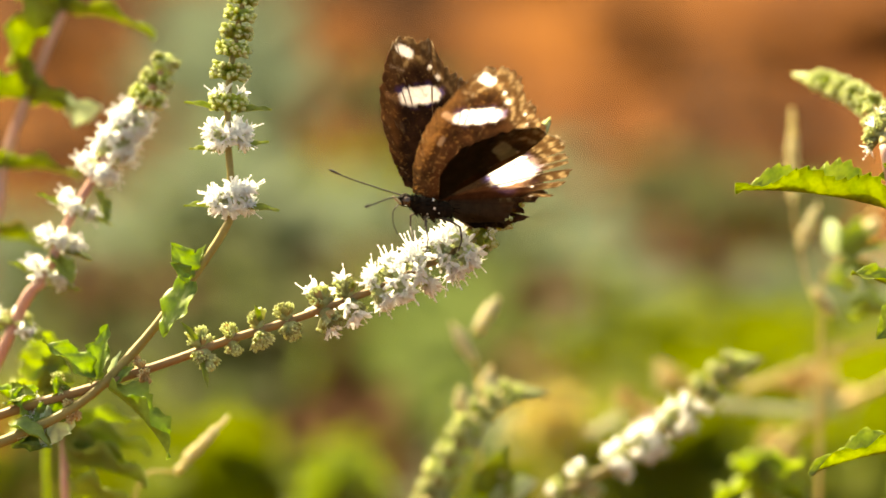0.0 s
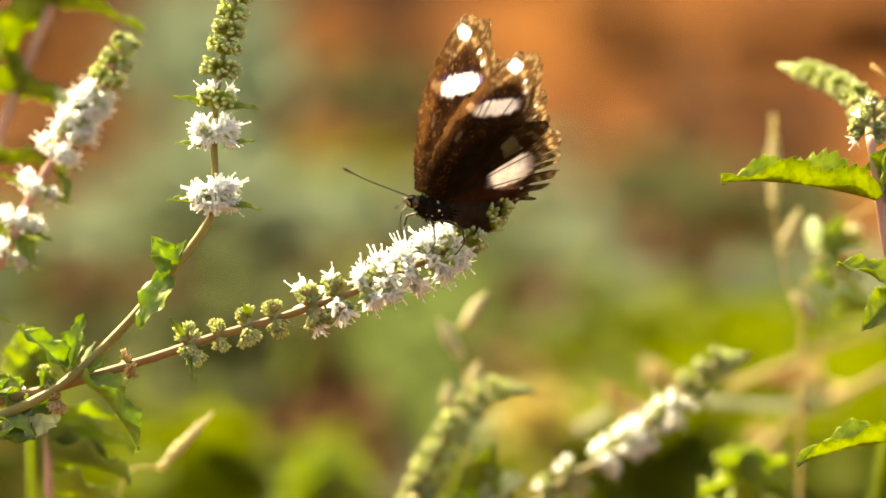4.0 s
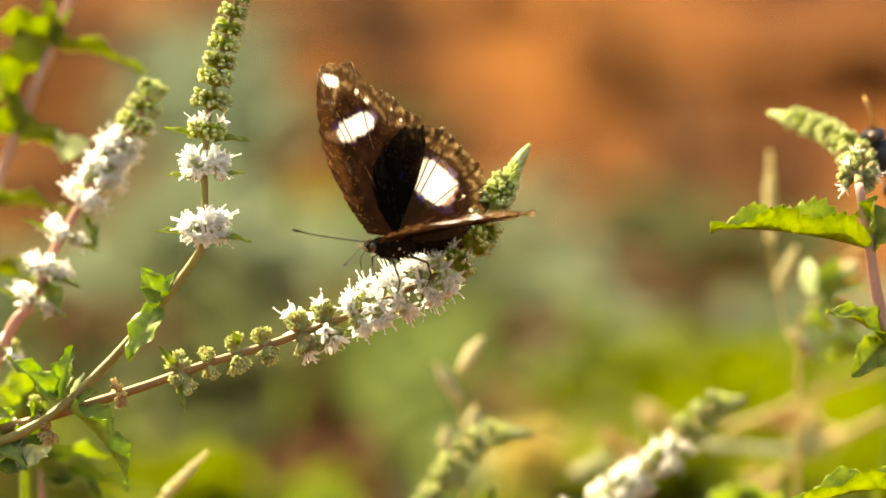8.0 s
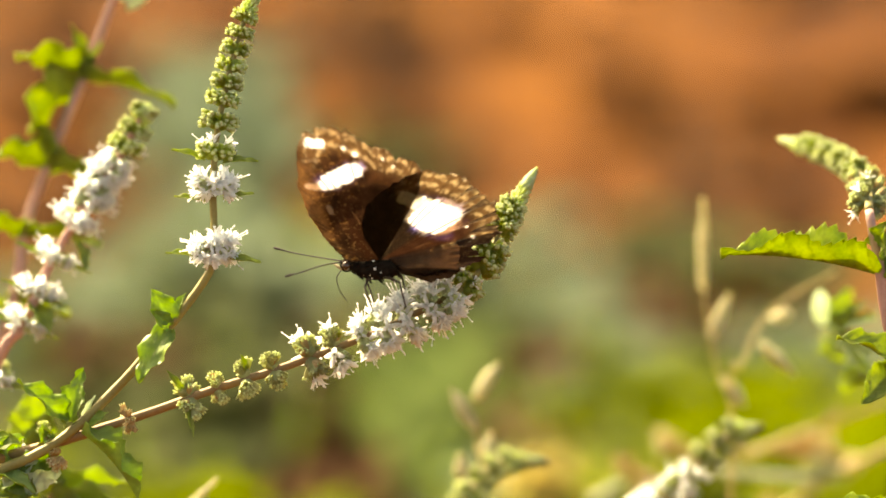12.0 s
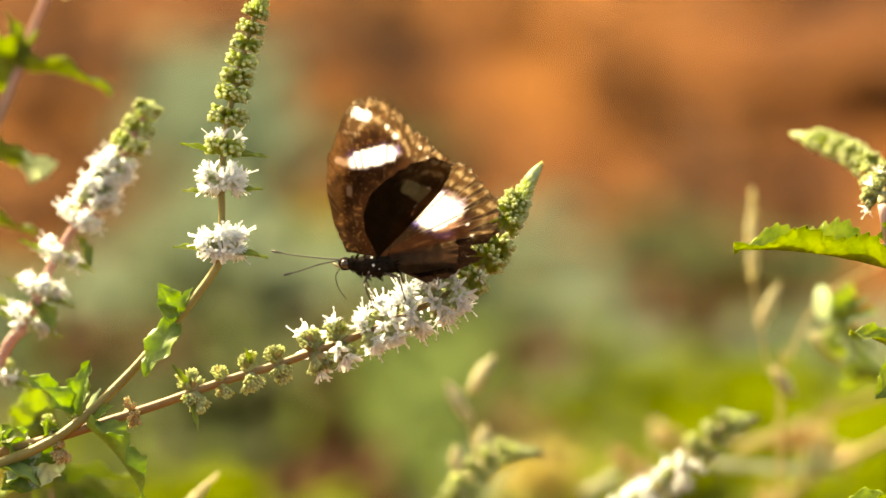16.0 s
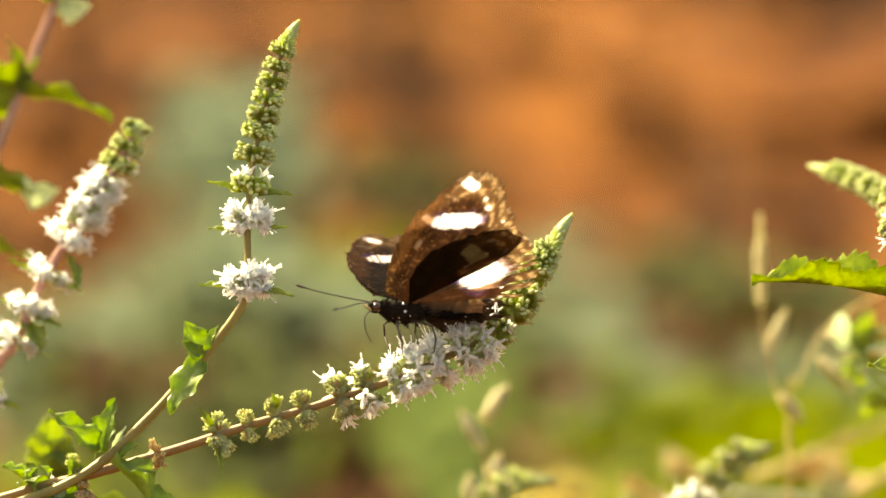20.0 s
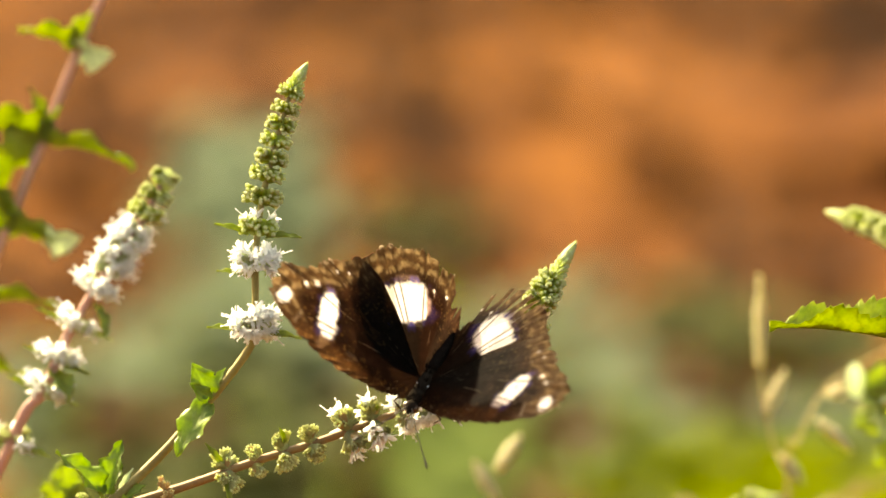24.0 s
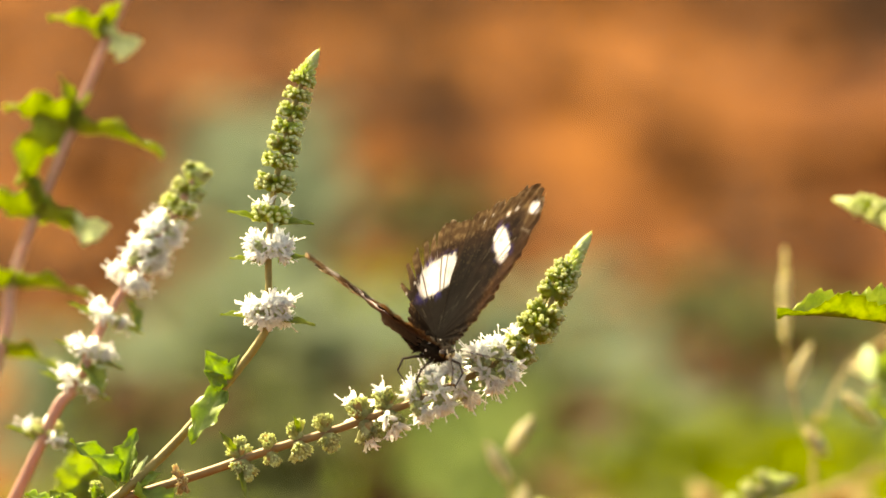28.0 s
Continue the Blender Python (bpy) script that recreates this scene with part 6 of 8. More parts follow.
    walk(left_plant, [
        (0.0, sway(left_plant, 10.11, -2.58)), (0.5, sway(left_plant, 10.43, -0.08)), (1.0, sway(left_plant, 8.26, 3.11)), (1.5, sway(left_plant, 8.96, -0.20)),
        (2.0, sway(left_plant, 11.45, -3.74)), (2.5, sway(left_plant, 11.92, -0.52)), (3.0, sway(left_plant, 10.57, 0.48)), (3.5, sway(left_plant, 7.62, 0.88)),
        (4.0, sway(left_plant, 4.67, 1.11)), (4.5, sway(left_plant, 3.31, 1.63)), (5.0, sway(left_plant, 3.28, 2.49)), (5.5, sway(left_plant, 6.56, 2.79)),
        (6.0, sway(left_plant, 10.49, 2.52)), (6.5, sway(left_plant, 10.28, 1.90)), (7.0, sway(left_plant, 9.42, 1.73)), (7.5, sway(left_plant, 9.59, 2.68)),
        (8.0, sway(left_plant, 12.12, -0.48)), (8.5, sway(left_plant, 11.55, 0.33)), (9.0, sway(left_plant, 11.75, -0.61)), (9.5, sway(left_plant, 11.55, 0.24)),
        (10.0, sway(left_plant, 10.50, 0.80)), (10.5, sway(left_plant, 8.04, 0.39)), (11.0, sway(left_plant, 6.73, 1.29)), (11.5, sway(left_plant, 7.77, 0.77)),
        (12.0, sway(left_plant, 7.66, 0.42)), (12.5, sway(left_plant, 4.45, 2.24)), (13.0, sway(left_plant, 3.92, 2.40)), (13.5, sway(left_plant, 4.28, 2.10)),
        (14.0, sway(left_plant, 5.33, 1.59)), (14.5, sway(left_plant, 6.89, 1.15)), (15.0, sway(left_plant, 11.45, 0.44)), (15.5, sway(left_plant, 12.44, -0.16)),
        (16.0, sway(left_plant, 8.25, -0.35)), (16.5, sway(left_plant, 1.57, 0.15)), (17.0, sway(left_plant, -0.32, 0.15)), (17.5, sway(left_plant, 2.07, 1.23)),
        (18.0, sway(left_plant, 7.68, 1.77)), (18.5, sway(left_plant, 11.03, -0.63)), (19.0, sway(left_plant, 8.34, 0.65)), (19.5, sway(left_plant, 3.75, 2.83)),
        (20.0, sway(left_plant, 1.66, 2.24)), (20.5, sway(left_plant, 2.85, 2.25)), (21.0, sway(left_plant, 4.74, 2.53)), (21.5, sway(left_plant, 5.44, 2.91)),
        (22.0, sway(left_plant, 5.09, 3.08)), (22.5, sway(left_plant, 4.21, 2.57)), (23.0, sway(left_plant, 3.42, 2.01)), (23.5, sway(left_plant, 3.28, 1.98)),
        (24.0, sway(left_plant, 4.79, 1.55)), (24.5, sway(left_plant, 6.12, 1.76)), (25.0, sway(left_plant, 6.89, 2.52)), (25.5, sway(left_plant, 6.31, 1.80)),
        (26.0, sway(left_plant, 5.56, 1.52)), (26.5, sway(left_plant, 4.98, 2.58)), (27.0, sway(left_plant, 6.14, 1.65)), (27.5, sway(left_plant, 8.27, -1.50)),
        (28.0, sway(left_plant, 9.03, -0.41))])
    walk(leafy_plant, [
        (0.0, sway(leafy_plant, 6.41, -0.59)), (0.5, sway(leafy_plant, -0.14, 1.20)), (1.0, sway(leafy_plant, 0.08, 1.41)), (1.5, sway(leafy_plant, 1.87, 1.07)),
        (2.0, sway(leafy_plant, 0.51, 2.14)), (2.5, sway(leafy_plant, -0.45, 2.80)), (3.0, sway(leafy_plant, 0.99, 2.38)), (3.5, sway(leafy_plant, 4.30, 1.11)),
        (4.0, sway(leafy_plant, 7.58, -0.11)), (4.5, sway(leafy_plant, 8.88, -0.35)), (5.0, sway(leafy_plant, 6.97, 0.13)), (5.5, sway(leafy_plant, 2.49, 0.22)),
        (6.0, sway(leafy_plant, -0.49, -0.05)), (6.5, sway(leafy_plant, 2.00, -0.49)), (7.0, sway(leafy_plant, 6.72, -0.45)), (7.5, sway(leafy_plant, 11.29, -0.91)),
        (8.0, sway(leafy_plant, 8.93, -0.69)), (8.5, sway(leafy_plant, 1.87, -0.05)), (9.0, sway(leafy_plant, -4.39, -0.20)), (9.5, sway(leafy_plant, -5.23, -0.35)),
        (10.0, sway(leafy_plant, 1.82, -1.02)), (10.5, sway(leafy_plant, 12.79, -2.28)), (11.0, sway(leafy_plant, 16.43, -1.96)), (11.5, sway(leafy_plant, 18.14, -2.08)),
        (12.0, sway(leafy_plant, 13.86, -2.25)), (12.5, sway(leafy_plant, 4.85, -1.59)), (13.0, sway(leafy_plant, 2.00, -1.27)), (13.5, sway(leafy_plant, 0.27, -0.65)),
        (14.0, sway(leafy_plant, -0.77, -0.01)), (14.5, sway(leafy_plant, -1.56, 0.36)), (15.0, sway(leafy_plant, -2.81, 0.66)), (15.5, sway(leafy_plant, -3.23, 0.03)),
        (16.0, sway(leafy_plant, -1.79, -0.59)), (16.5, sway(leafy_plant, -0.24, -0.47)), (17.0, sway(leafy_plant, -0.34, 0.15)), (17.5, sway(leafy_plant, -3.68, 1.50)),
        (18.0, sway(leafy_plant, -5.51, 1.63)), (18.5, sway(leafy_plant, -7.01, 2.04)), (19.0, sway(leafy_plant, -6.09, 1.09)), (19.5, sway(leafy_plant, -6.08, 1.08)),
        (20.0, sway(leafy_plant, -5.78, 0.45)), (20.5, sway(leafy_plant, -5.35, 0.48)), (21.0, sway(leafy_plant, -5.47, 0.75)), (21.5, sway(leafy_plant, -5.35, 0.33)),
        (22.0, sway(leafy_plant, -5.66, 0.35)), (22.5, sway(leafy_plant, -6.16, -0.07)), (23.0, sway(leafy_plant, -6.45, -0.43)), (23.5, sway(leafy_plant, -6.17, -0.22)),
        (24.0, sway(leafy_plant, -3.96, -0.25)), (24.5, sway(leafy_plant, -2.55, -0.25)), (25.0, sway(leafy_plant, -1.96, 0.12)), (25.5, sway(leafy_plant, -3.40, 0.21)),
        (26.0, sway(leafy_plant, -4.20, -0.92)), (26.5, sway(leafy_plant, -5.21, -0.86)), (27.0, sway(leafy_plant, -5.88, 0.48)), (27.5, sway(leafy_plant, -3.43, -0.11)),
        (28.0, sway(leafy_plant, -0.34, -0.64))])
    walk(right_plant, [
        (0.0, sway(right_plant, -1.41, 0.04)), (0.5, sway(right_plant, -3.81, 1.32)), (1.0, sway(right_plant, -2.25, 1.50)), (1.5, sway(right_plant, -2.52, 1.57)),
        (2.0, sway(right_plant, -2.62, 1.99)), (2.5, sway(right_plant, -3.32, 2.61)), (3.0, sway(right_plant, -2.95, 2.52)), (3.5, sway(right_plant, -1.91, 1.91)),
        (4.0, sway(right_plant, -0.90, 1.15)), (4.5, sway(right_plant, -0.66, 0.65)), (5.0, sway(right_plant, -2.24, -0.84)), (5.5, sway(right_plant, -1.57, -0.94)),
        (6.0, sway(right_plant, -2.58, -0.04)), (6.5, sway(right_plant, -2.59, 0.71)), (7.0, sway(right_plant, -4.02, -0.42)), (7.5, sway(right_plant, -1.91, -0.84)),
        (8.0, sway(right_plant, -2.17, -0.82)), (8.5, sway(right_plant, -3.87, -0.05)), (9.0, sway(right_plant, -3.87, 0.41)), (9.5, sway(right_plant, -2.52, -0.71)),
        (10.0, sway(right_plant, -0.83, -1.52)), (10.5, sway(right_plant, -1.68, -1.72)), (11.0, sway(right_plant, -2.18, -0.08)), (11.5, sway(right_plant, -1.94, 0.39)),
        (12.0, sway(right_plant, -2.23, -0.73)), (12.5, sway(right_plant, 0.44, -1.27)), (13.0, sway(right_plant, 1.13, -1.22)), (13.5, sway(right_plant, 1.00, -0.61)),
        (14.0, sway(right_plant, 0.45, 0.08)), (14.5, sway(right_plant, -0.08, 0.35)), (15.0, sway(right_plant, -0.67, 0.04)), (15.5, sway(right_plant, -2.41, -0.16)),
        (16.0, sway(right_plant, 0.48, -0.73)), (16.5, sway(right_plant, 1.13, -0.82)), (17.0, sway(right_plant, -0.31, 0.14)), (17.5, sway(right_plant, -1.28, 0.05)),
        (18.0, sway(right_plant, 0.88, -0.23)), (18.5, sway(right_plant, 0.46, -0.42)), (19.0, sway(right_plant, -1.38, -0.33)), (19.5, sway(right_plant, 0.17, 0.42)),
        (20.0, sway(right_plant, 0.64, -0.92)), (20.5, sway(right_plant, 0.44, -0.51)), (21.0, sway(right_plant, -0.23, -1.03)), (21.5, sway(right_plant, 0.45, -0.28)),
        (22.0, sway(right_plant, 1.20, -0.07)), (22.5, sway(right_plant, 2.46, -0.64)), (23.0, sway(right_plant, 3.46, -1.25)), (23.5, sway(right_plant, 3.37, -1.17)),
        (24.0, sway(right_plant, 1.37, -1.00)), (24.5, sway(right_plant, -0.62, -0.41)), (25.0, sway(right_plant, -0.28, -0.07)), (25.5, sway(right_plant, 0.34, -1.16)),
        (26.0, sway(right_plant, 0.38, -1.62)), (26.5, sway(right_plant, 0.20, -0.59)), (27.0, sway(right_plant, 0.16, 0.25)), (27.5, sway(right_plant, -0.86, 0.10)),
        (28.0, sway(right_plant, -0.12, -1.17))])
    walk(low_plant, [
        (0.0, sway(low_plant, -1.18, 0.49)), (0.5, sway(low_plant, -0.59, 0.84)), (1.0, sway(low_plant, -1.91, 1.06)), (1.5, sway(low_plant, -1.12, 0.92)),
        (2.0, sway(low_plant, -2.13, 1.64)), (2.5, sway(low_plant, -2.49, 2.35)), (3.0, sway(low_plant, -2.18, 2.15)), (3.5, sway(low_plant, -1.37, 1.27)),
        (4.0, sway(low_plant, -0.40, 0.35)), (4.5, sway(low_plant, 0.36, 0.08)), (5.0, sway(low_plant, 0.98, -0.30)), (5.5, sway(low_plant, -0.24, 0.02)),
        (6.0, sway(low_plant, -0.30, -0.73)), (6.5, sway(low_plant, -0.31, -0.53)), (7.0, sway(low_plant, -0.17, -0.48)), (7.5, sway(low_plant, 0.26, -0.54)),
        (8.0, sway(low_plant, 0.18, -0.74)), (8.5, sway(low_plant, -0.23, -0.95)), (9.0, sway(low_plant, -1.12, -0.65)), (9.5, sway(low_plant, -1.36, -0.38)),
        (10.0, sway(low_plant, -0.29, -0.65)), (10.5, sway(low_plant, 0.98, -1.33)), (11.0, sway(low_plant, 0.17, -1.43)), (11.5, sway(low_plant, 0.90, -1.34)),
        (12.0, sway(low_plant, 1.45, -0.85)), (12.5, sway(low_plant, -0.16, -0.36)), (13.0, sway(low_plant, -0.37, -0.36)), (13.5, sway(low_plant, -0.30, -0.29)),
        (14.0, sway(low_plant, -0.27, -0.19)), (14.5, sway(low_plant, -0.54, -0.06)), (15.0, sway(low_plant, -1.45, 0.27)), (15.5, sway(low_plant, -2.12, 0.26)),
        (16.0, sway(low_plant, 0.10, -0.18)), (16.5, sway(low_plant, 0.87, -0.28)), (17.0, sway(low_plant, -0.36, 0.16)), (17.5, sway(low_plant, -1.26, 0.71)),
        (18.0, sway(low_plant, -2.55, 1.30)), (18.5, sway(low_plant, -2.14, 1.51)), (19.0, sway(low_plant, -1.82, 0.95)), (19.5, sway(low_plant, -1.15, 1.16)),
        (20.0, sway(low_plant, -0.82, 0.49)), (20.5, sway(low_plant, -0.60, 0.52)), (21.0, sway(low_plant, -0.49, 0.82)), (21.5, sway(low_plant, -1.03, 0.13)),
        (22.0, sway(low_plant, -1.24, 0.12)), (22.5, sway(low_plant, -1.24, -0.30)), (23.0, sway(low_plant, -1.19, -0.66)), (23.5, sway(low_plant, -1.23, -0.47)),
        (24.0, sway(low_plant, -1.10, -0.73)), (24.5, sway(low_plant, -1.39, -1.16)), (25.0, sway(low_plant, -0.76, -0.53)), (25.5, sway(low_plant, -0.72, -0.23)),
        (26.0, sway(low_plant, -0.02, -1.20)), (26.5, sway(low_plant, -0.44, -0.25)), (27.0, sway(low_plant, -0.25, 0.51)), (27.5, sway(low_plant, -0.32, 0.11)),
        (28.0, sway(low_plant, -1.48, 0.43))])
    walk(green_plant, [
        (0.0, sway(green_plant, -1.18, 0.49)), (0.5, sway(green_plant, -0.59, 0.84)), (1.0, sway(green_plant, -1.91, 1.06)), (1.5, sway(green_plant, -1.12, 0.92)),
        (2.0, sway(green_plant, -2.13, 1.64)), (2.5, sway(green_plant, -2.49, 2.35)), (3.0, sway(green_plant, -2.18, 2.15)), (3.5, sway(green_plant, -1.37, 1.27)),
        (4.0, sway(green_plant, -0.40, 0.35)), (4.5, sway(green_plant, 0.36, 0.08)), (5.0, sway(green_plant, 0.98, -0.30)), (5.5, sway(green_plant, -0.24, 0.02)),
        (6.0, sway(green_plant, -0.30, -0.73)), (6.5, sway(green_plant, -0.31, -0.53)), (7.0, sway(green_plant, -0.17, -0.48)), (7.5, sway(green_plant, 0.26, -0.54)),
        (8.0, sway(green_plant, 0.18, -0.74)), (8.5, sway(green_plant, -0.23, -0.95)), (9.0, sway(green_plant, -1.12, -0.65)), (9.5, sway(green_plant, -1.36, -0.38)),
        (10.0, sway(green_plant, -0.29, -0.65)), (10.5, sway(green_plant, 0.98, -1.33)), (11.0, sway(green_plant, 0.17, -1.43)), (11.5, sway(green_plant, 0.90, -1.34)),
        (12.0, sway(green_plant, 1.45, -0.85)), (12.5, sway(green_plant, -0.16, -0.36)), (13.0, sway(green_plant, -0.37, -0.36)), (13.5, sway(green_plant, -0.30, -0.29)),
        (14.0, sway(green_plant, -0.27, -0.19)), (14.5, sway(green_plant, -0.54, -0.06)), (15.0, sway(green_plant, -1.45, 0.27)), (15.5, sway(green_plant, -2.12, 0.26)),
        (16.0, sway(green_plant, 0.10, -0.18)), (16.5, sway(green_plant, 0.87, -0.28)), (17.0, sway(green_plant, -0.36, 0.16)), (17.5, sway(green_plant, -1.26, 0.71)),
        (18.0, sway(green_plant, -2.55, 1.30)), (18.5, sway(green_plant, -2.14, 1.51)), (19.0, sway(green_plant, -1.82, 0.95)), (19.5, sway(green_plant, -1.15, 1.16)),
        (20.0, sway(green_plant, -0.82, 0.49)), (20.5, sway(green_plant, -0.60, 0.52)), (21.0, sway(green_plant, -0.49, 0.82)), (21.5, sway(green_plant, -1.03, 0.13)),
        (22.0, sway(green_plant, -1.24, 0.12)), (22.5, sway(green_plant, -1.24, -0.30)), (23.0, sway(green_plant, -1.19, -0.66)), (23.5, sway(green_plant, -1.23, -0.47)),
        (24.0, sway(green_plant, -1.10, -0.73)), (24.5, sway(green_plant, -1.39, -1.16)), (25.0, sway(green_plant, -0.76, -0.53)), (25.5, sway(green_plant, -0.72, -0.23)),
        (26.0, sway(green_plant, -0.02, -1.20)), (26.5, sway(green_plant, -0.44, -0.25)), (27.0, sway(green_plant, -0.25, 0.51)), (27.5, sway(green_plant, -0.32, 0.11)),
        (28.0, sway(green_plant, -1.48, 0.43))])
    walk(butterfly, [
        (0.0, pose(-0.00378, -0.00729, 0.49823, -3.1, -8.5, -158.7)), (0.5, pose(-0.00078, -0.00779, 0.49586, -5.1, -11.1, -155.8)),
        (1.0, pose(0.00242, -0.00826, 0.49364, -8.4, -13.6, -151.1)), (1.5, pose(0.00186, -0.00778, 0.49591, -11.1, -13.5, -147.8)),
        (2.0, pose(0.00201, -0.00781, 0.49579, -12.7, -13.1, -145.3)), (2.5, pose(0.00395, -0.00874, 0.49139, -12.3, -13.1, -143.6)),
        (3.0, pose(0.00354, -0.00869, 0.49164, -10.9, -13.2, -142.0)), (3.5, pose(0.00181, -0.00816, 0.49410, -9.0, -13.4, -140.6)),
        (4.0, pose(-0.00001, -0.00756, 0.49696, -7.0, -13.5, -139.5)), (4.5, pose(-0.00070, -0.00725, 0.49843, -5.4, -13.4, -138.9)),
        (5.0, pose(-0.00014, -0.00746, 0.49740, -4.5, -12.8, -138.7)), (5.5, pose(-0.00233, -0.00748, 0.49732, -5.9, -3.8, -143.4)),
        (6.0, pose(-0.00429, -0.00744, 0.49751, -8.1, 4.6, -148.3)), (6.5, pose(-0.00410, -0.00746, 0.49739, -6.8, 0.8, -145.5)),
        (7.0, pose(-0.00440, -0.00793, 0.49519, -3.7, 5.0, -142.4)), (7.5, pose(-0.00715, -0.00745, 0.49746, -2.3, 6.0, -147.5)),
        (8.0, pose(-0.00739, -0.00747, 0.49738, -6.2, 0.8, -146.6)), (8.5, pose(-0.00707, -0.00763, 0.49659, -8.4, -1.3, -151.3)),
        (9.0, pose(-0.00737, -0.00762, 0.49666, -10.3, -2.2, -156.0)), (9.5, pose(-0.00894, -0.00749, 0.49726, -14.3, 0.1, -155.7)),
        (10.0, pose(-0.00966, -0.00732, 0.49809, -9.5, -0.5, -154.4)), (10.5, pose(-0.01182, -0.00701, 0.49954, -4.6, -2.4, -158.0)),
        (11.0, pose(-0.01258, -0.00733, 0.49803, -1.5, -2.8, -166.0)), (11.5, pose(-0.01246, -0.00745, 0.49748, 2.0, -2.6, -174.5)),
        (12.0, pose(-0.01366, -0.00724, 0.49845, 2.6, 4.3, 179.2)), (12.5, pose(-0.01358, -0.00734, 0.49799, 2.5, 5.3, 179.2)),
        (13.0, pose(-0.01358, -0.00740, 0.49769, 2.5, 6.2, 179.1)), (13.5, pose(-0.01366, -0.00743, 0.49758, 2.4, 6.9, 179.1)),
        (14.0, pose(-0.01373, -0.00744, 0.49749, 2.3, 7.4, 179.1)), (14.5, pose(-0.01367, -0.00749, 0.49727, 2.2, 7.8, 179.1)),
        (15.0, pose(-0.01284, -0.00764, 0.49658, 2.2, 7.9, 179.1)), (15.5, pose(-0.01271, -0.00782, 0.49574, 3.3, 7.6, 179.3)),
        (16.0, pose(-0.01421, -0.00734, 0.49800, 5.9, 6.8, 179.8)), (16.5, pose(-0.01468, -0.00716, 0.49881, 8.7, 5.7, -179.5)),
        (17.0, pose(-0.01342, -0.00754, 0.49703, 10.3, 4.3, -178.8)), (17.5, pose(-0.01269, -0.00795, 0.49510, 10.7, 0.7, -177.1)),
        (18.0, pose(-0.01222, -0.00839, 0.49303, 11.0, -2.2, -175.8)), (18.5, pose(-0.01157, -0.00844, 0.49282, 12.4, 1.2, -177.6)),
        (19.0, pose(-0.01146, -0.00832, 0.49337, 11.2, -2.0, -168.0)), (19.5, pose(-0.01152, -0.00809, 0.49446, 9.2, -3.4, -165.5)),
        (20.0, pose(-0.01178, -0.00806, 0.49458, 6.4, -4.6, -160.0)), (20.5, pose(-0.01053, -0.00770, 0.49629, 1.0, -5.7, -144.8)),
        (21.0, pose(-0.00913, -0.00824, 0.49375, -2.4, 3.6, -135.0)), (21.5, pose(-0.00946, -0.00830, 0.49347, -3.0, 12.8, -128.8)),
        (22.0, pose(-0.00958, -0.01004, 0.49248, -8.5, 20.9, -125.2)), (22.5, pose(-0.00953, -0.01194, 0.49077, -16.8, 30.3, -123.1)),
        (23.0, pose(-0.00954, -0.01378, 0.48935, -24.7, 38.0, -122.7)), (23.5, pose(-0.00984, -0.01534, 0.48922, -28.0, 41.1, -122.3)),
        (24.0, pose(-0.01102, -0.01525, 0.48961, -23.2, 36.3, -119.9)), (24.5, pose(-0.01143, -0.01498, 0.49091, -26.4, 33.9, -126.1)),
        (25.0, pose(-0.01072, -0.01522, 0.48978, -24.4, 33.3, -125.0)), (25.5, pose(-0.01098, -0.01529, 0.48944, -17.0, 35.6, -120.5)),
        (26.0, pose(-0.01166, -0.01482, 0.49163, -9.0, 34.4, -108.2)), (26.5, pose(-0.01259, -0.01344, 0.49332, 0.4, 30.5, -86.9)),
        (27.0, pose(-0.01170, -0.01238, 0.49351, 8.1, 28.8, -72.1)), (27.5, pose(-0.01276, -0.01182, 0.49372, 5.3, 17.1, -69.9)),
        (28.0, pose(-0.01232, -0.01122, 0.49414, 3.7, 4.3, -64.5))])
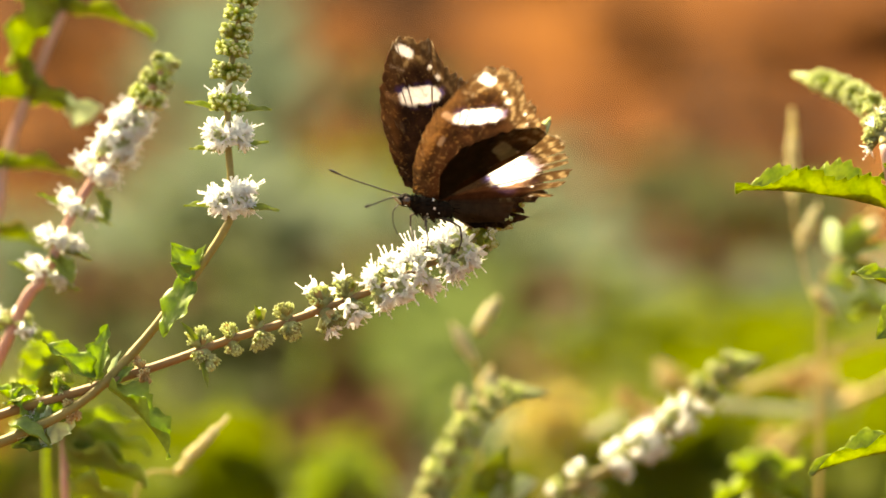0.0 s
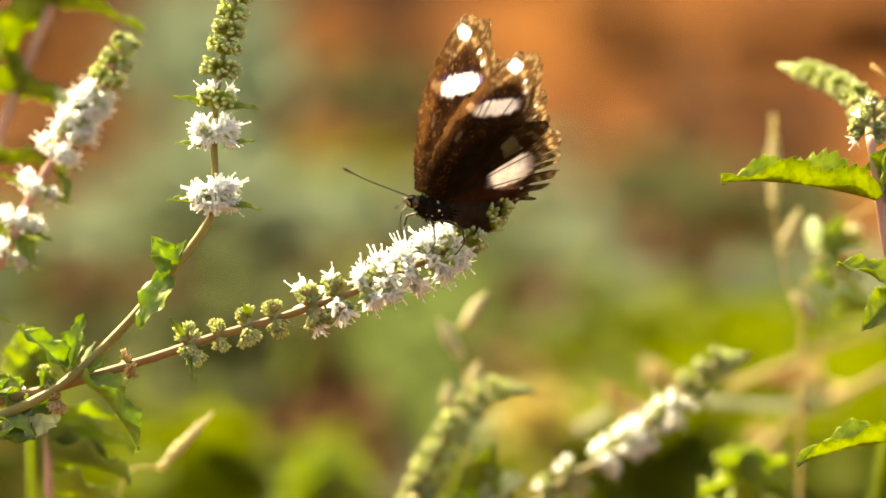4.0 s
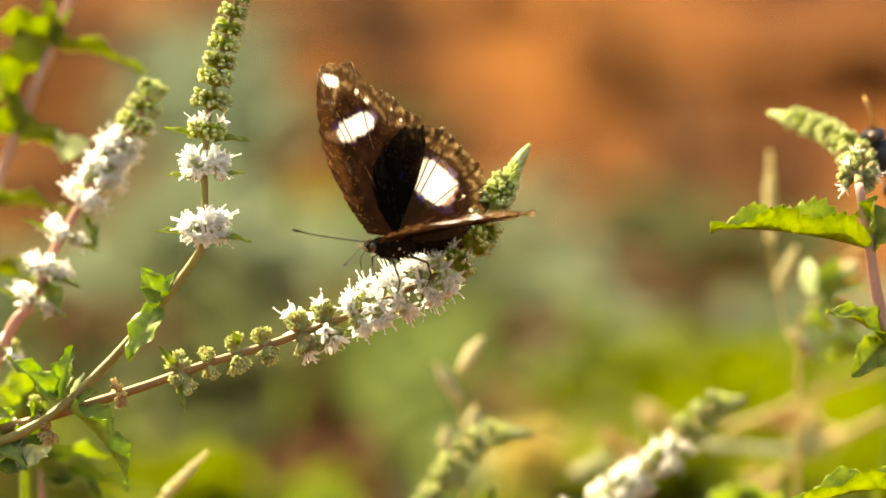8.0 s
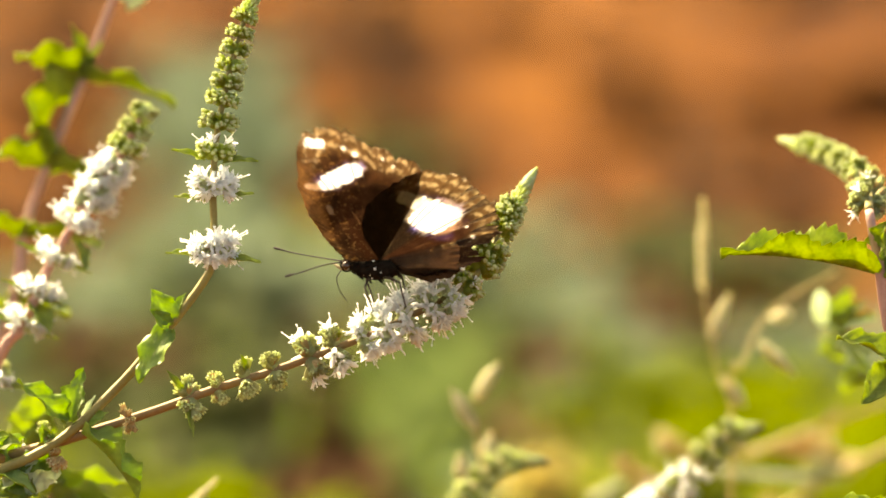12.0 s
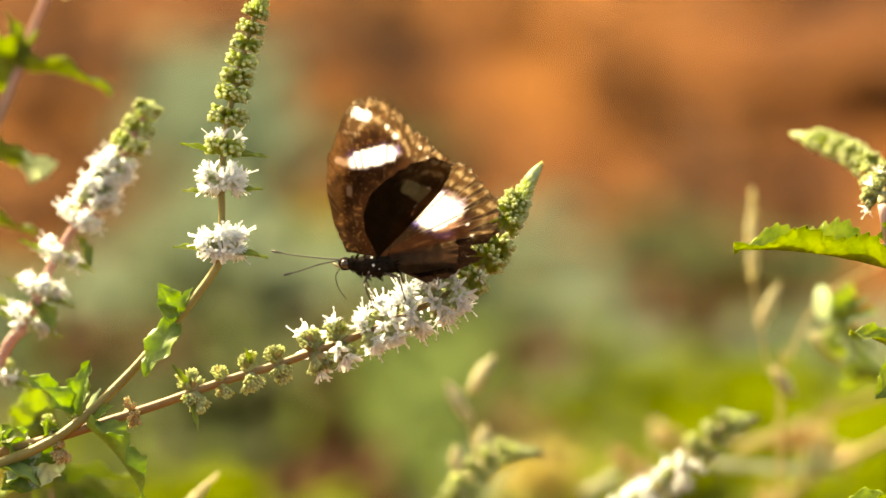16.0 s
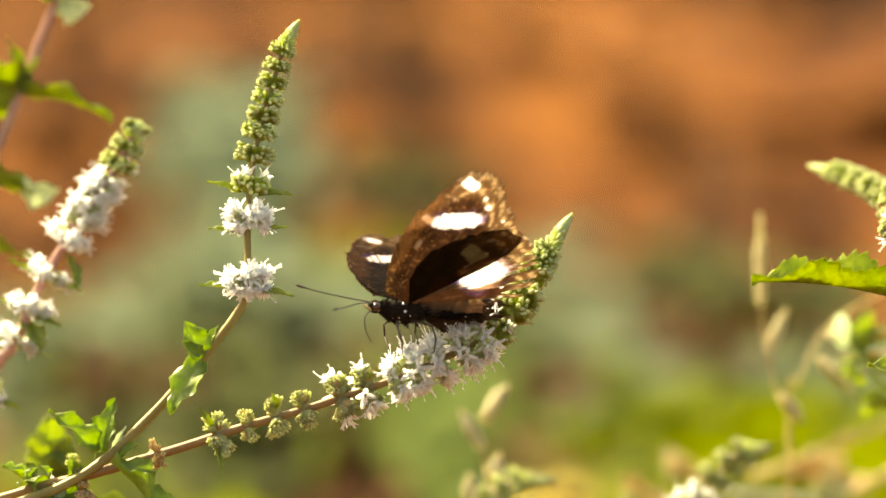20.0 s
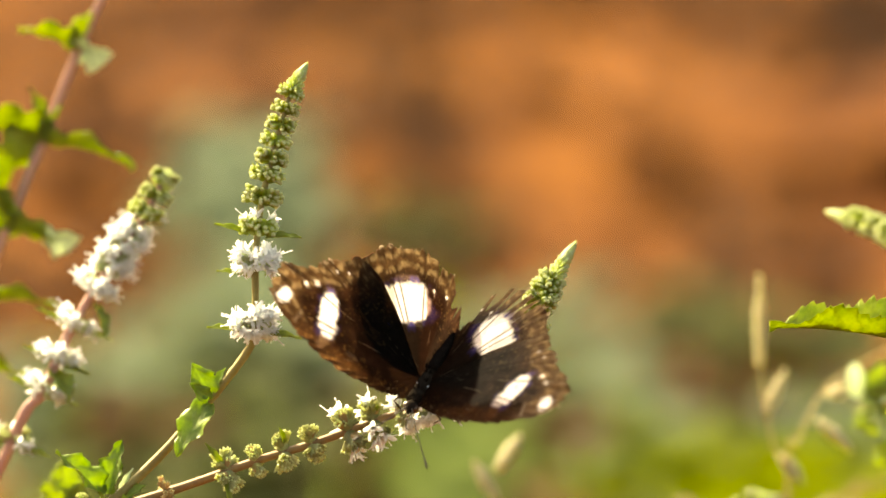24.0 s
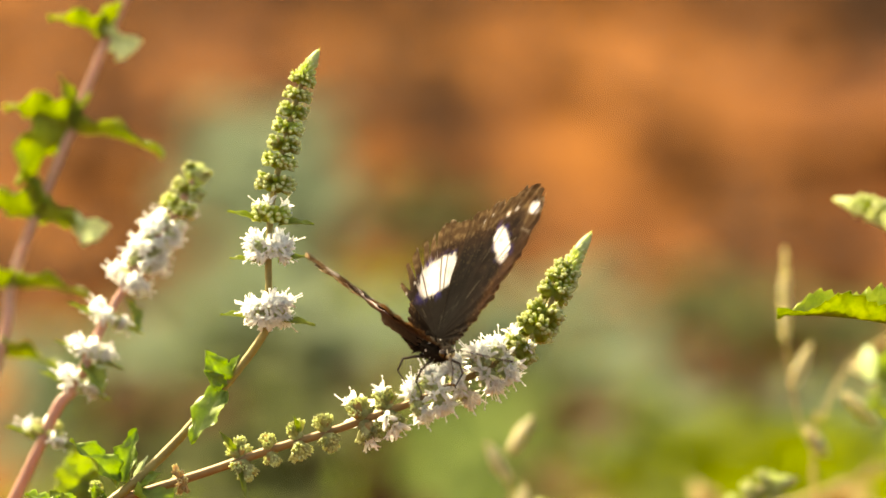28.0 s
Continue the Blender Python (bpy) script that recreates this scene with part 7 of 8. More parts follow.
    walk(wings[0], [
        (0.0, hinge(1, 57.7, -3.8)), (0.5, hinge(1, 67.3, -3.2)), (1.0, hinge(1, 76.8, -2.7)), (1.5, hinge(1, 76.8, -2.8)), (2.0, hinge(1, 76.6, -2.8)),
        (2.5, hinge(1, 75.7, -2.8)), (3.0, hinge(1, 73.8, -2.7)), (3.5, hinge(1, 71.0, -2.6)), (4.0, hinge(1, 67.6, -2.5)), (4.5, hinge(1, 63.7, -2.3)),
        (5.0, hinge(1, 59.6, -2.1)), (5.5, hinge(1, 53.4, 1.2)), (6.0, hinge(1, 44.4, 4.3)), (6.5, hinge(1, 31.4, 0.2)), (7.0, hinge(1, 14.8, -0.6)),
        (7.5, hinge(1, 8.2, -1.3)), (8.0, hinge(1, 24.9, -0.1)), (8.5, hinge(1, 41.4, 0.8)), (9.0, hinge(1, 50.6, 1.5)), (9.5, hinge(1, 43.7, 1.7)),
        (10.0, hinge(1, 27.0, 0.1)), (10.5, hinge(1, 37.4, 1.1)), (11.0, hinge(1, 52.6, 5.0)), (11.5, hinge(1, 46.5, 7.3)), (12.0, hinge(1, 55.8, 11.0)),
        (12.5, hinge(1, 57.8, 9.4)), (13.0, hinge(1, 59.6, 5.5)), (13.5, hinge(1, 61.0, 0.5)), (14.0, hinge(1, 62.1, -4.5)), (14.5, hinge(1, 62.8, -8.4)),
        (15.0, hinge(1, 63.0, -10.0)), (15.5, hinge(1, 62.4, -9.3)), (16.0, hinge(1, 61.1, -7.8)), (16.5, hinge(1, 59.8, -6.1)), (17.0, hinge(1, 59.3, -4.9)),
        (17.5, hinge(1, 74.8, -4.3)), (18.0, hinge(1, 90.4, -4.0)), (18.5, hinge(1, 74.6, -10.7)), (19.0, hinge(1, 58.6, -9.8)), (19.5, hinge(1, 40.9, -10.0)),
        (20.0, hinge(1, 48.3, -12.9)), (20.5, hinge(1, 48.6, -11.4)), (21.0, hinge(1, 26.5, -10.4)), (21.5, hinge(1, 21.5, -7.8)), (22.0, hinge(1, 26.9, -3.9)),
        (22.5, hinge(1, 38.9, 1.0)), (23.0, hinge(1, 50.8, 5.1)), (23.5, hinge(1, 56.2, 7.0)), (24.0, hinge(1, 36.7, 7.1)), (24.5, hinge(1, 23.5, 8.7)),
        (25.0, hinge(1, 48.2, 7.1)), (25.5, hinge(1, 55.7, 6.8)), (26.0, hinge(1, 48.2, 4.2)), (26.5, hinge(1, 49.7, 6.3)), (27.0, hinge(1, 56.0, 6.8)),
        (27.5, hinge(1, 63.0, 10.3)), (28.0, hinge(1, 58.6, 12.2))])
    walk(wings[1], [
        (0.0, hinge(1, 56.5, -1.3)), (0.5, hinge(1, 66.1, -1.1)), (1.0, hinge(1, 75.6, -0.9)), (1.5, hinge(1, 75.6, -1.0)), (2.0, hinge(1, 75.4, -1.0)),
        (2.5, hinge(1, 74.5, -1.0)), (3.0, hinge(1, 72.6, -1.0)), (3.5, hinge(1, 69.8, -0.9)), (4.0, hinge(1, 66.4, -0.9)), (4.5, hinge(1, 62.5, -0.8)),
        (5.0, hinge(1, 58.4, -0.7)), (5.5, hinge(1, 52.2, 0.4)), (6.0, hinge(1, 43.2, 1.5)), (6.5, hinge(1, 30.2, 0.1)), (7.0, hinge(1, 13.6, -0.2)),
        (7.5, hinge(1, 7.0, -0.5)), (8.0, hinge(1, 23.7, -0.0)), (8.5, hinge(1, 40.2, 0.3)), (9.0, hinge(1, 49.4, 0.5)), (9.5, hinge(1, 42.5, 0.6)),
        (10.0, hinge(1, 25.8, 0.0)), (10.5, hinge(1, 36.2, 0.4)), (11.0, hinge(1, 51.4, 1.7)), (11.5, hinge(1, 45.3, 2.6)), (12.0, hinge(1, 54.6, 3.8)),
        (12.5, hinge(1, 56.6, 3.3)), (13.0, hinge(1, 58.4, 1.9)), (13.5, hinge(1, 59.8, 0.2)), (14.0, hinge(1, 60.9, -1.6)), (14.5, hinge(1, 61.6, -2.9)),
        (15.0, hinge(1, 61.8, -3.5)), (15.5, hinge(1, 61.2, -3.3)), (16.0, hinge(1, 59.9, -2.7)), (16.5, hinge(1, 58.6, -2.1)), (17.0, hinge(1, 58.1, -1.7)),
        (17.5, hinge(1, 73.6, -1.5)), (18.0, hinge(1, 89.2, -1.4)), (18.5, hinge(1, 73.4, -3.8)), (19.0, hinge(1, 57.4, -3.4)), (19.5, hinge(1, 39.7, -3.5)),
        (20.0, hinge(1, 47.1, -4.5)), (20.5, hinge(1, 47.4, -4.0)), (21.0, hinge(1, 25.3, -3.6)), (21.5, hinge(1, 20.3, -2.7)), (22.0, hinge(1, 25.7, -1.4)),
        (22.5, hinge(1, 37.7, 0.3)), (23.0, hinge(1, 49.6, 1.8)), (23.5, hinge(1, 55.0, 2.4)), (24.0, hinge(1, 35.5, 2.5)), (24.5, hinge(1, 22.3, 3.0)),
        (25.0, hinge(1, 47.0, 2.5)), (25.5, hinge(1, 54.5, 2.4)), (26.0, hinge(1, 47.0, 1.5)), (26.5, hinge(1, 48.5, 2.2)), (27.0, hinge(1, 54.8, 2.4)),
        (27.5, hinge(1, 61.8, 3.6)), (28.0, hinge(1, 57.4, 4.3))])
    walk(wings[2], [
        (0.0, hinge(-1, 45.7, -3.6)), (0.5, hinge(-1, 63.9, -3.4)), (1.0, hinge(-1, 84.2, -3.1)), (1.5, hinge(-1, 87.4, -3.3)), (2.0, hinge(-1, 88.7, -3.5)),
        (2.5, hinge(-1, 88.6, -3.3)), (3.0, hinge(-1, 88.6, -2.7)), (3.5, hinge(-1, 88.5, -2.0)), (4.0, hinge(-1, 88.4, -1.2)), (4.5, hinge(-1, 88.3, -0.7)),
        (5.0, hinge(-1, 88.2, -0.4)), (5.5, hinge(-1, 84.1, -1.0)), (6.0, hinge(-1, 76.3, -1.6)), (6.5, hinge(-1, 65.4, -1.5)), (7.0, hinge(-1, 62.7, -1.0)),
        (7.5, hinge(-1, 38.9, 1.8)), (8.0, hinge(-1, 54.8, 1.1)), (8.5, hinge(-1, 54.8, 0.8)), (9.0, hinge(-1, 54.7, 0.4)), (9.5, hinge(-1, 27.9, -3.5)),
        (10.0, hinge(-1, 19.7, -0.4)), (10.5, hinge(-1, 30.4, 1.9)), (11.0, hinge(-1, 31.7, 4.7)), (11.5, hinge(-1, 19.9, 6.2)), (12.0, hinge(-1, 31.5, 10.5)),
        (12.5, hinge(-1, 33.4, 9.2)), (13.0, hinge(-1, 34.8, 5.7)), (13.5, hinge(-1, 35.8, 1.3)), (14.0, hinge(-1, 36.7, -3.2)), (14.5, hinge(-1, 37.8, -6.6)),
        (15.0, hinge(-1, 39.3, -8.0)), (15.5, hinge(-1, 41.3, -7.8)), (16.0, hinge(-1, 43.9, -7.4)), (16.5, hinge(-1, 47.3, -6.8)), (17.0, hinge(-1, 51.5, -6.4)),
        (17.5, hinge(-1, 53.0, -6.0)), (18.0, hinge(-1, 55.0, -7.0)), (18.5, hinge(-1, 57.0, -13.7)), (19.0, hinge(-1, 58.0, -19.0)), (19.5, hinge(-1, 27.0, -11.0)),
        (20.0, hinge(-1, 16.8, -13.6)), (20.5, hinge(-1, 40.3, -12.9)), (21.0, hinge(-1, 51.3, -11.5)), (21.5, hinge(-1, 67.2, -3.9)), (22.0, hinge(-1, 66.7, -1.0)),
        (22.5, hinge(-1, 65.2, 1.2)), (23.0, hinge(-1, 62.9, 2.9)), (23.5, hinge(-1, 59.9, 4.2)), (24.0, hinge(-1, 35.3, 4.9)), (24.5, hinge(-1, 12.1, 5.4)),
        (25.0, hinge(-1, 39.3, 6.2)), (25.5, hinge(-1, 62.5, 1.9)), (26.0, hinge(-1, 38.4, 1.9)), (26.5, hinge(-1, 21.9, 7.4)), (27.0, hinge(-1, 28.3, 7.0)),
        (27.5, hinge(-1, 38.7, 10.6)), (28.0, hinge(-1, 40.4, 11.8))])
    walk(wings[3], [
        (0.0, hinge(-1, 44.5, -1.3)), (0.5, hinge(-1, 62.7, -1.2)), (1.0, hinge(-1, 83.0, -1.1)), (1.5, hinge(-1, 86.2, -1.2)), (2.0, hinge(-1, 87.5, -1.2)),
        (2.5, hinge(-1, 87.4, -1.1)), (3.0, hinge(-1, 87.4, -0.9)), (3.5, hinge(-1, 87.3, -0.7)), (4.0, hinge(-1, 87.2, -0.4)), (4.5, hinge(-1, 87.1, -0.2)),
        (5.0, hinge(-1, 87.0, -0.2)), (5.5, hinge(-1, 82.9, -0.4)), (6.0, hinge(-1, 75.1, -0.6)), (6.5, hinge(-1, 64.2, -0.5)), (7.0, hinge(-1, 61.5, -0.3)),
        (7.5, hinge(-1, 37.7, 0.6)), (8.0, hinge(-1, 53.6, 0.4)), (8.5, hinge(-1, 53.6, 0.3)), (9.0, hinge(-1, 53.5, 0.1)), (9.5, hinge(-1, 26.7, -1.2)),
        (10.0, hinge(-1, 18.5, -0.1)), (10.5, hinge(-1, 29.2, 0.7)), (11.0, hinge(-1, 30.5, 1.6)), (11.5, hinge(-1, 18.7, 2.2)), (12.0, hinge(-1, 30.3, 3.7)),
        (12.5, hinge(-1, 32.2, 3.2)), (13.0, hinge(-1, 33.6, 2.0)), (13.5, hinge(-1, 34.6, 0.4)), (14.0, hinge(-1, 35.5, -1.1)), (14.5, hinge(-1, 36.6, -2.3)),
        (15.0, hinge(-1, 38.1, -2.8)), (15.5, hinge(-1, 40.1, -2.7)), (16.0, hinge(-1, 42.7, -2.6)), (16.5, hinge(-1, 46.1, -2.4)), (17.0, hinge(-1, 50.3, -2.2)),
        (17.5, hinge(-1, 51.8, -2.1)), (18.0, hinge(-1, 53.8, -2.4)), (18.5, hinge(-1, 55.8, -4.8)), (19.0, hinge(-1, 56.0, -8.0)), (19.5, hinge(-1, 25.8, -3.8)),
        (20.0, hinge(-1, 15.6, -4.7)), (20.5, hinge(-1, 39.1, -4.5)), (21.0, hinge(-1, 50.1, -4.0)), (21.5, hinge(-1, 66.0, -1.4)), (22.0, hinge(-1, 65.5, -0.4)),
        (22.5, hinge(-1, 64.0, 0.4)), (23.0, hinge(-1, 61.7, 1.0)), (23.5, hinge(-1, 58.7, 1.5)), (24.0, hinge(-1, 34.1, 1.7)), (24.5, hinge(-1, 10.9, 1.9)),
        (25.0, hinge(-1, 38.1, 2.2)), (25.5, hinge(-1, 61.3, 0.7)), (26.0, hinge(-1, 37.2, 0.7)), (26.5, hinge(-1, 20.7, 2.6)), (27.0, hinge(-1, 27.1, 2.4)),
        (27.5, hinge(-1, 37.5, 3.7)), (28.0, hinge(-1, 39.2, 4.1))])
    walk(right_grass, [
        (0.0, sway(right_grass, 15.24, 6.53)), (0.5, sway(right_grass, 16.78, 5.12)), (1.0, sway(right_grass, 17.70, 4.07)), (1.5, sway(right_grass, 16.14, 3.98)),
        (2.0, sway(right_grass, 13.93, 4.25)), (2.5, sway(right_grass, 13.77, 4.28)), (3.0, sway(right_grass, 13.79, 4.21)), (3.5, sway(right_grass, 14.09, 4.03)),
        (4.0, sway(right_grass, 14.55, 3.95)), (4.5, sway(right_grass, 15.06, 4.24)), (5.0, sway(right_grass, 15.49, 4.89)), (5.5, sway(right_grass, 15.76, 5.11)),
        (6.0, sway(right_grass, 15.79, 4.62)), (6.5, sway(right_grass, 15.60, 4.01)), (7.0, sway(right_grass, 15.32, 3.66)), (7.5, sway(right_grass, 15.07, 3.78)),
        (8.0, sway(right_grass, 15.01, 4.64)), (8.5, sway(right_grass, 14.83, 5.52)), (9.0, sway(right_grass, 13.99, 5.61)), (9.5, sway(right_grass, 12.40, 5.13)),
        (10.0, sway(right_grass, 10.34, 4.31)), (10.5, sway(right_grass, 8.16, 3.40)), (11.0, sway(right_grass, 6.18, 2.78)), (11.5, sway(right_grass, 0.53, 1.06)),
        (12.0, sway(right_grass, -4.57, -0.67)), (12.5, sway(right_grass, -4.85, -1.08)), (13.0, sway(right_grass, -3.89, -1.00)), (13.5, sway(right_grass, -2.27, -0.60)),
        (14.0, sway(right_grass, -0.46, -0.04)), (14.5, sway(right_grass, 1.11, 0.53)), (15.0, sway(right_grass, 2.11, 0.90)), (15.5, sway(right_grass, 5.61, 0.86)),
        (16.0, sway(right_grass, 7.63, 0.61)), (16.5, sway(right_grass, 3.67, 0.23)), (17.0, sway(right_grass, -0.36, 0.16)), (17.5, sway(right_grass, 1.53, 0.95)),
        (18.0, sway(right_grass, 3.61, 1.69)), (18.5, sway(right_grass, 0.98, 1.12)), (19.0, sway(right_grass, -1.19, 0.45)), (19.5, sway(right_grass, 1.85, 1.18)),
        (20.0, sway(right_grass, 5.32, 2.10)), (20.5, sway(right_grass, 5.08, 2.17)), (21.0, sway(right_grass, 3.94, 1.95)), (21.5, sway(right_grass, 3.59, 2.00)),
        (22.0, sway(right_grass, 3.18, 1.10)), (22.5, sway(right_grass, 2.68, -0.10)), (23.0, sway(right_grass, 2.18, -1.22)), (23.5, sway(right_grass, 1.80, -1.91)),
        (24.0, sway(right_grass, 1.45, -1.63)), (24.5, sway(right_grass, 1.22, -1.01)), (25.0, sway(right_grass, 1.24, -0.47)), (25.5, sway(right_grass, 2.70, -0.21)),
        (26.0, sway(right_grass, 4.28, -0.19)), (26.5, sway(right_grass, 4.44, -0.19)), (27.0, sway(right_grass, 4.18, 0.04)), (27.5, sway(right_grass, 4.15, 0.64)),
        (28.0, sway(right_grass, 4.30, 1.55))])
    walk(bud_shoot, [
        (0.0, sway(bud_shoot, -0.65, 2.63)), (0.5, sway(bud_shoot, 1.06, 2.75)), (1.0, sway(bud_shoot, -2.10, 2.74)), (1.5, sway(bud_shoot, -1.40, 2.41)),
        (2.0, sway(bud_shoot, -2.89, 3.64)), (2.5, sway(bud_shoot, -2.61, 3.48)), (3.0, sway(bud_shoot, -2.26, 3.25)), (3.5, sway(bud_shoot, -1.70, 2.74)),
        (4.0, sway(bud_shoot, -1.15, 2.23)), (4.5, sway(bud_shoot, -0.88, 2.06)), (5.0, sway(bud_shoot, -1.31, 1.33)), (5.5, sway(bud_shoot, -0.22, 1.21)),
        (6.0, sway(bud_shoot, -0.86, 1.15)), (6.5, sway(bud_shoot, 0.52, 1.33)), (7.0, sway(bud_shoot, -0.94, 1.16)), (7.5, sway(bud_shoot, -0.97, 1.12)),
        (8.0, sway(bud_shoot, -1.04, 1.34)), (8.5, sway(bud_shoot, -0.80, 0.95)), (9.0, sway(bud_shoot, -1.19, 1.41)), (9.5, sway(bud_shoot, 1.78, 1.26)),
        (10.0, sway(bud_shoot, -1.64, 0.61)), (10.5, sway(bud_shoot, 1.06, 1.01)), (11.0, sway(bud_shoot, -1.24, 1.51)), (11.5, sway(bud_shoot, -1.19, 0.60)),
        (12.0, sway(bud_shoot, -0.70, 0.23)), (12.5, sway(bud_shoot, -0.53, 0.48)), (13.0, sway(bud_shoot, -0.37, 0.27)), (13.5, sway(bud_shoot, -0.35, 0.02)),
        (14.0, sway(bud_shoot, -0.41, -0.13)), (14.5, sway(bud_shoot, -0.48, -0.04)), (15.0, sway(bud_shoot, -0.29, 0.64)), (15.5, sway(bud_shoot, -0.30, 0.44)),
        (16.0, sway(bud_shoot, -0.51, 0.23)), (16.5, sway(bud_shoot, 0.76, 0.35)), (17.0, sway(bud_shoot, -0.32, 0.15)), (17.5, sway(bud_shoot, -0.72, 0.63)),
        (18.0, sway(bud_shoot, -1.07, 0.96)), (18.5, sway(bud_shoot, -1.71, 1.36)), (19.0, sway(bud_shoot, -1.22, 1.04)), (19.5, sway(bud_shoot, -0.62, 1.42)),
        (20.0, sway(bud_shoot, 0.06, 1.03)), (20.5, sway(bud_shoot, 0.26, 1.06)), (21.0, sway(bud_shoot, 0.36, 1.33)), (21.5, sway(bud_shoot, -0.13, 0.71)),
        (22.0, sway(bud_shoot, -0.31, 0.70)), (22.5, sway(bud_shoot, -0.31, 0.33)), (23.0, sway(bud_shoot, -0.26, 0.01)), (23.5, sway(bud_shoot, -0.30, 0.18)),
        (24.0, sway(bud_shoot, -0.19, -0.05)), (24.5, sway(bud_shoot, -0.44, -0.43)), (25.0, sway(bud_shoot, 0.12, 0.13)), (25.5, sway(bud_shoot, 0.15, 0.40)),
        (26.0, sway(bud_shoot, 0.78, -0.47)), (26.5, sway(bud_shoot, 0.40, 0.38)), (27.0, sway(bud_shoot, 0.57, 1.05)), (27.5, sway(bud_shoot, 0.51, 0.70)),
        (28.0, sway(bud_shoot, -0.52, 0.98))])
    walk(mid_grass, [
        (0.0, sway(mid_grass, -1.18, 0.49)), (0.5, sway(mid_grass, -0.59, 0.84)), (1.0, sway(mid_grass, -1.91, 1.06)), (1.5, sway(mid_grass, -1.12, 0.92)),
        (2.0, sway(mid_grass, -2.13, 1.64)), (2.5, sway(mid_grass, -2.49, 2.35)), (3.0, sway(mid_grass, -2.18, 2.15)), (3.5, sway(mid_grass, -1.37, 1.27)),
        (4.0, sway(mid_grass, -0.40, 0.35)), (4.5, sway(mid_grass, 0.36, 0.08)), (5.0, sway(mid_grass, 0.98, -0.30)), (5.5, sway(mid_grass, -0.24, 0.02)),
        (6.0, sway(mid_grass, -0.30, -0.73)), (6.5, sway(mid_grass, -0.31, -0.53)), (7.0, sway(mid_grass, -0.17, -0.48)), (7.5, sway(mid_grass, 0.26, -0.54)),
        (8.0, sway(mid_grass, 0.18, -0.74)), (8.5, sway(mid_grass, -0.23, -0.95)), (9.0, sway(mid_grass, -1.12, -0.65)), (9.5, sway(mid_grass, -1.36, -0.38)),
        (10.0, sway(mid_grass, -0.29, -0.65)), (10.5, sway(mid_grass, 0.98, -1.33)), (11.0, sway(mid_grass, 0.17, -1.43)), (11.5, sway(mid_grass, 0.90, -1.34)),
        (12.0, sway(mid_grass, 1.45, -0.85)), (12.5, sway(mid_grass, -0.16, -0.36)), (13.0, sway(mid_grass, -0.37, -0.36)), (13.5, sway(mid_grass, -0.30, -0.29)),
        (14.0, sway(mid_grass, -0.27, -0.19)), (14.5, sway(mid_grass, -0.54, -0.06)), (15.0, sway(mid_grass, -1.45, 0.27)), (15.5, sway(mid_grass, -2.12, 0.26)),
        (16.0, sway(mid_grass, 0.10, -0.18)), (16.5, sway(mid_grass, 0.87, -0.28)), (17.0, sway(mid_grass, -0.36, 0.16)), (17.5, sway(mid_grass, -1.26, 0.71)),
        (18.0, sway(mid_grass, -2.55, 1.30)), (18.5, sway(mid_grass, -2.14, 1.51)), (19.0, sway(mid_grass, -1.82, 0.95)), (19.5, sway(mid_grass, -1.15, 1.16)),
        (20.0, sway(mid_grass, -0.82, 0.49)), (20.5, sway(mid_grass, -0.60, 0.52)), (21.0, sway(mid_grass, -0.49, 0.82)), (21.5, sway(mid_grass, -1.03, 0.13)),
        (22.0, sway(mid_grass, -1.24, 0.12)), (22.5, sway(mid_grass, -1.24, -0.30)), (23.0, sway(mid_grass, -1.19, -0.66)), (23.5, sway(mid_grass, -1.23, -0.47)),
        (24.0, sway(mid_grass, -1.10, -0.73)), (24.5, sway(mid_grass, -1.39, -1.16)), (25.0, sway(mid_grass, -0.76, -0.53)), (25.5, sway(mid_grass, -0.72, -0.23)),
        (26.0, sway(mid_grass, -0.02, -1.20)), (26.5, sway(mid_grass, -0.44, -0.25)), (27.0, sway(mid_grass, -0.25, 0.51)), (27.5, sway(mid_grass, -0.32, 0.11)),
        (28.0, sway(mid_grass, -1.48, 0.43))])
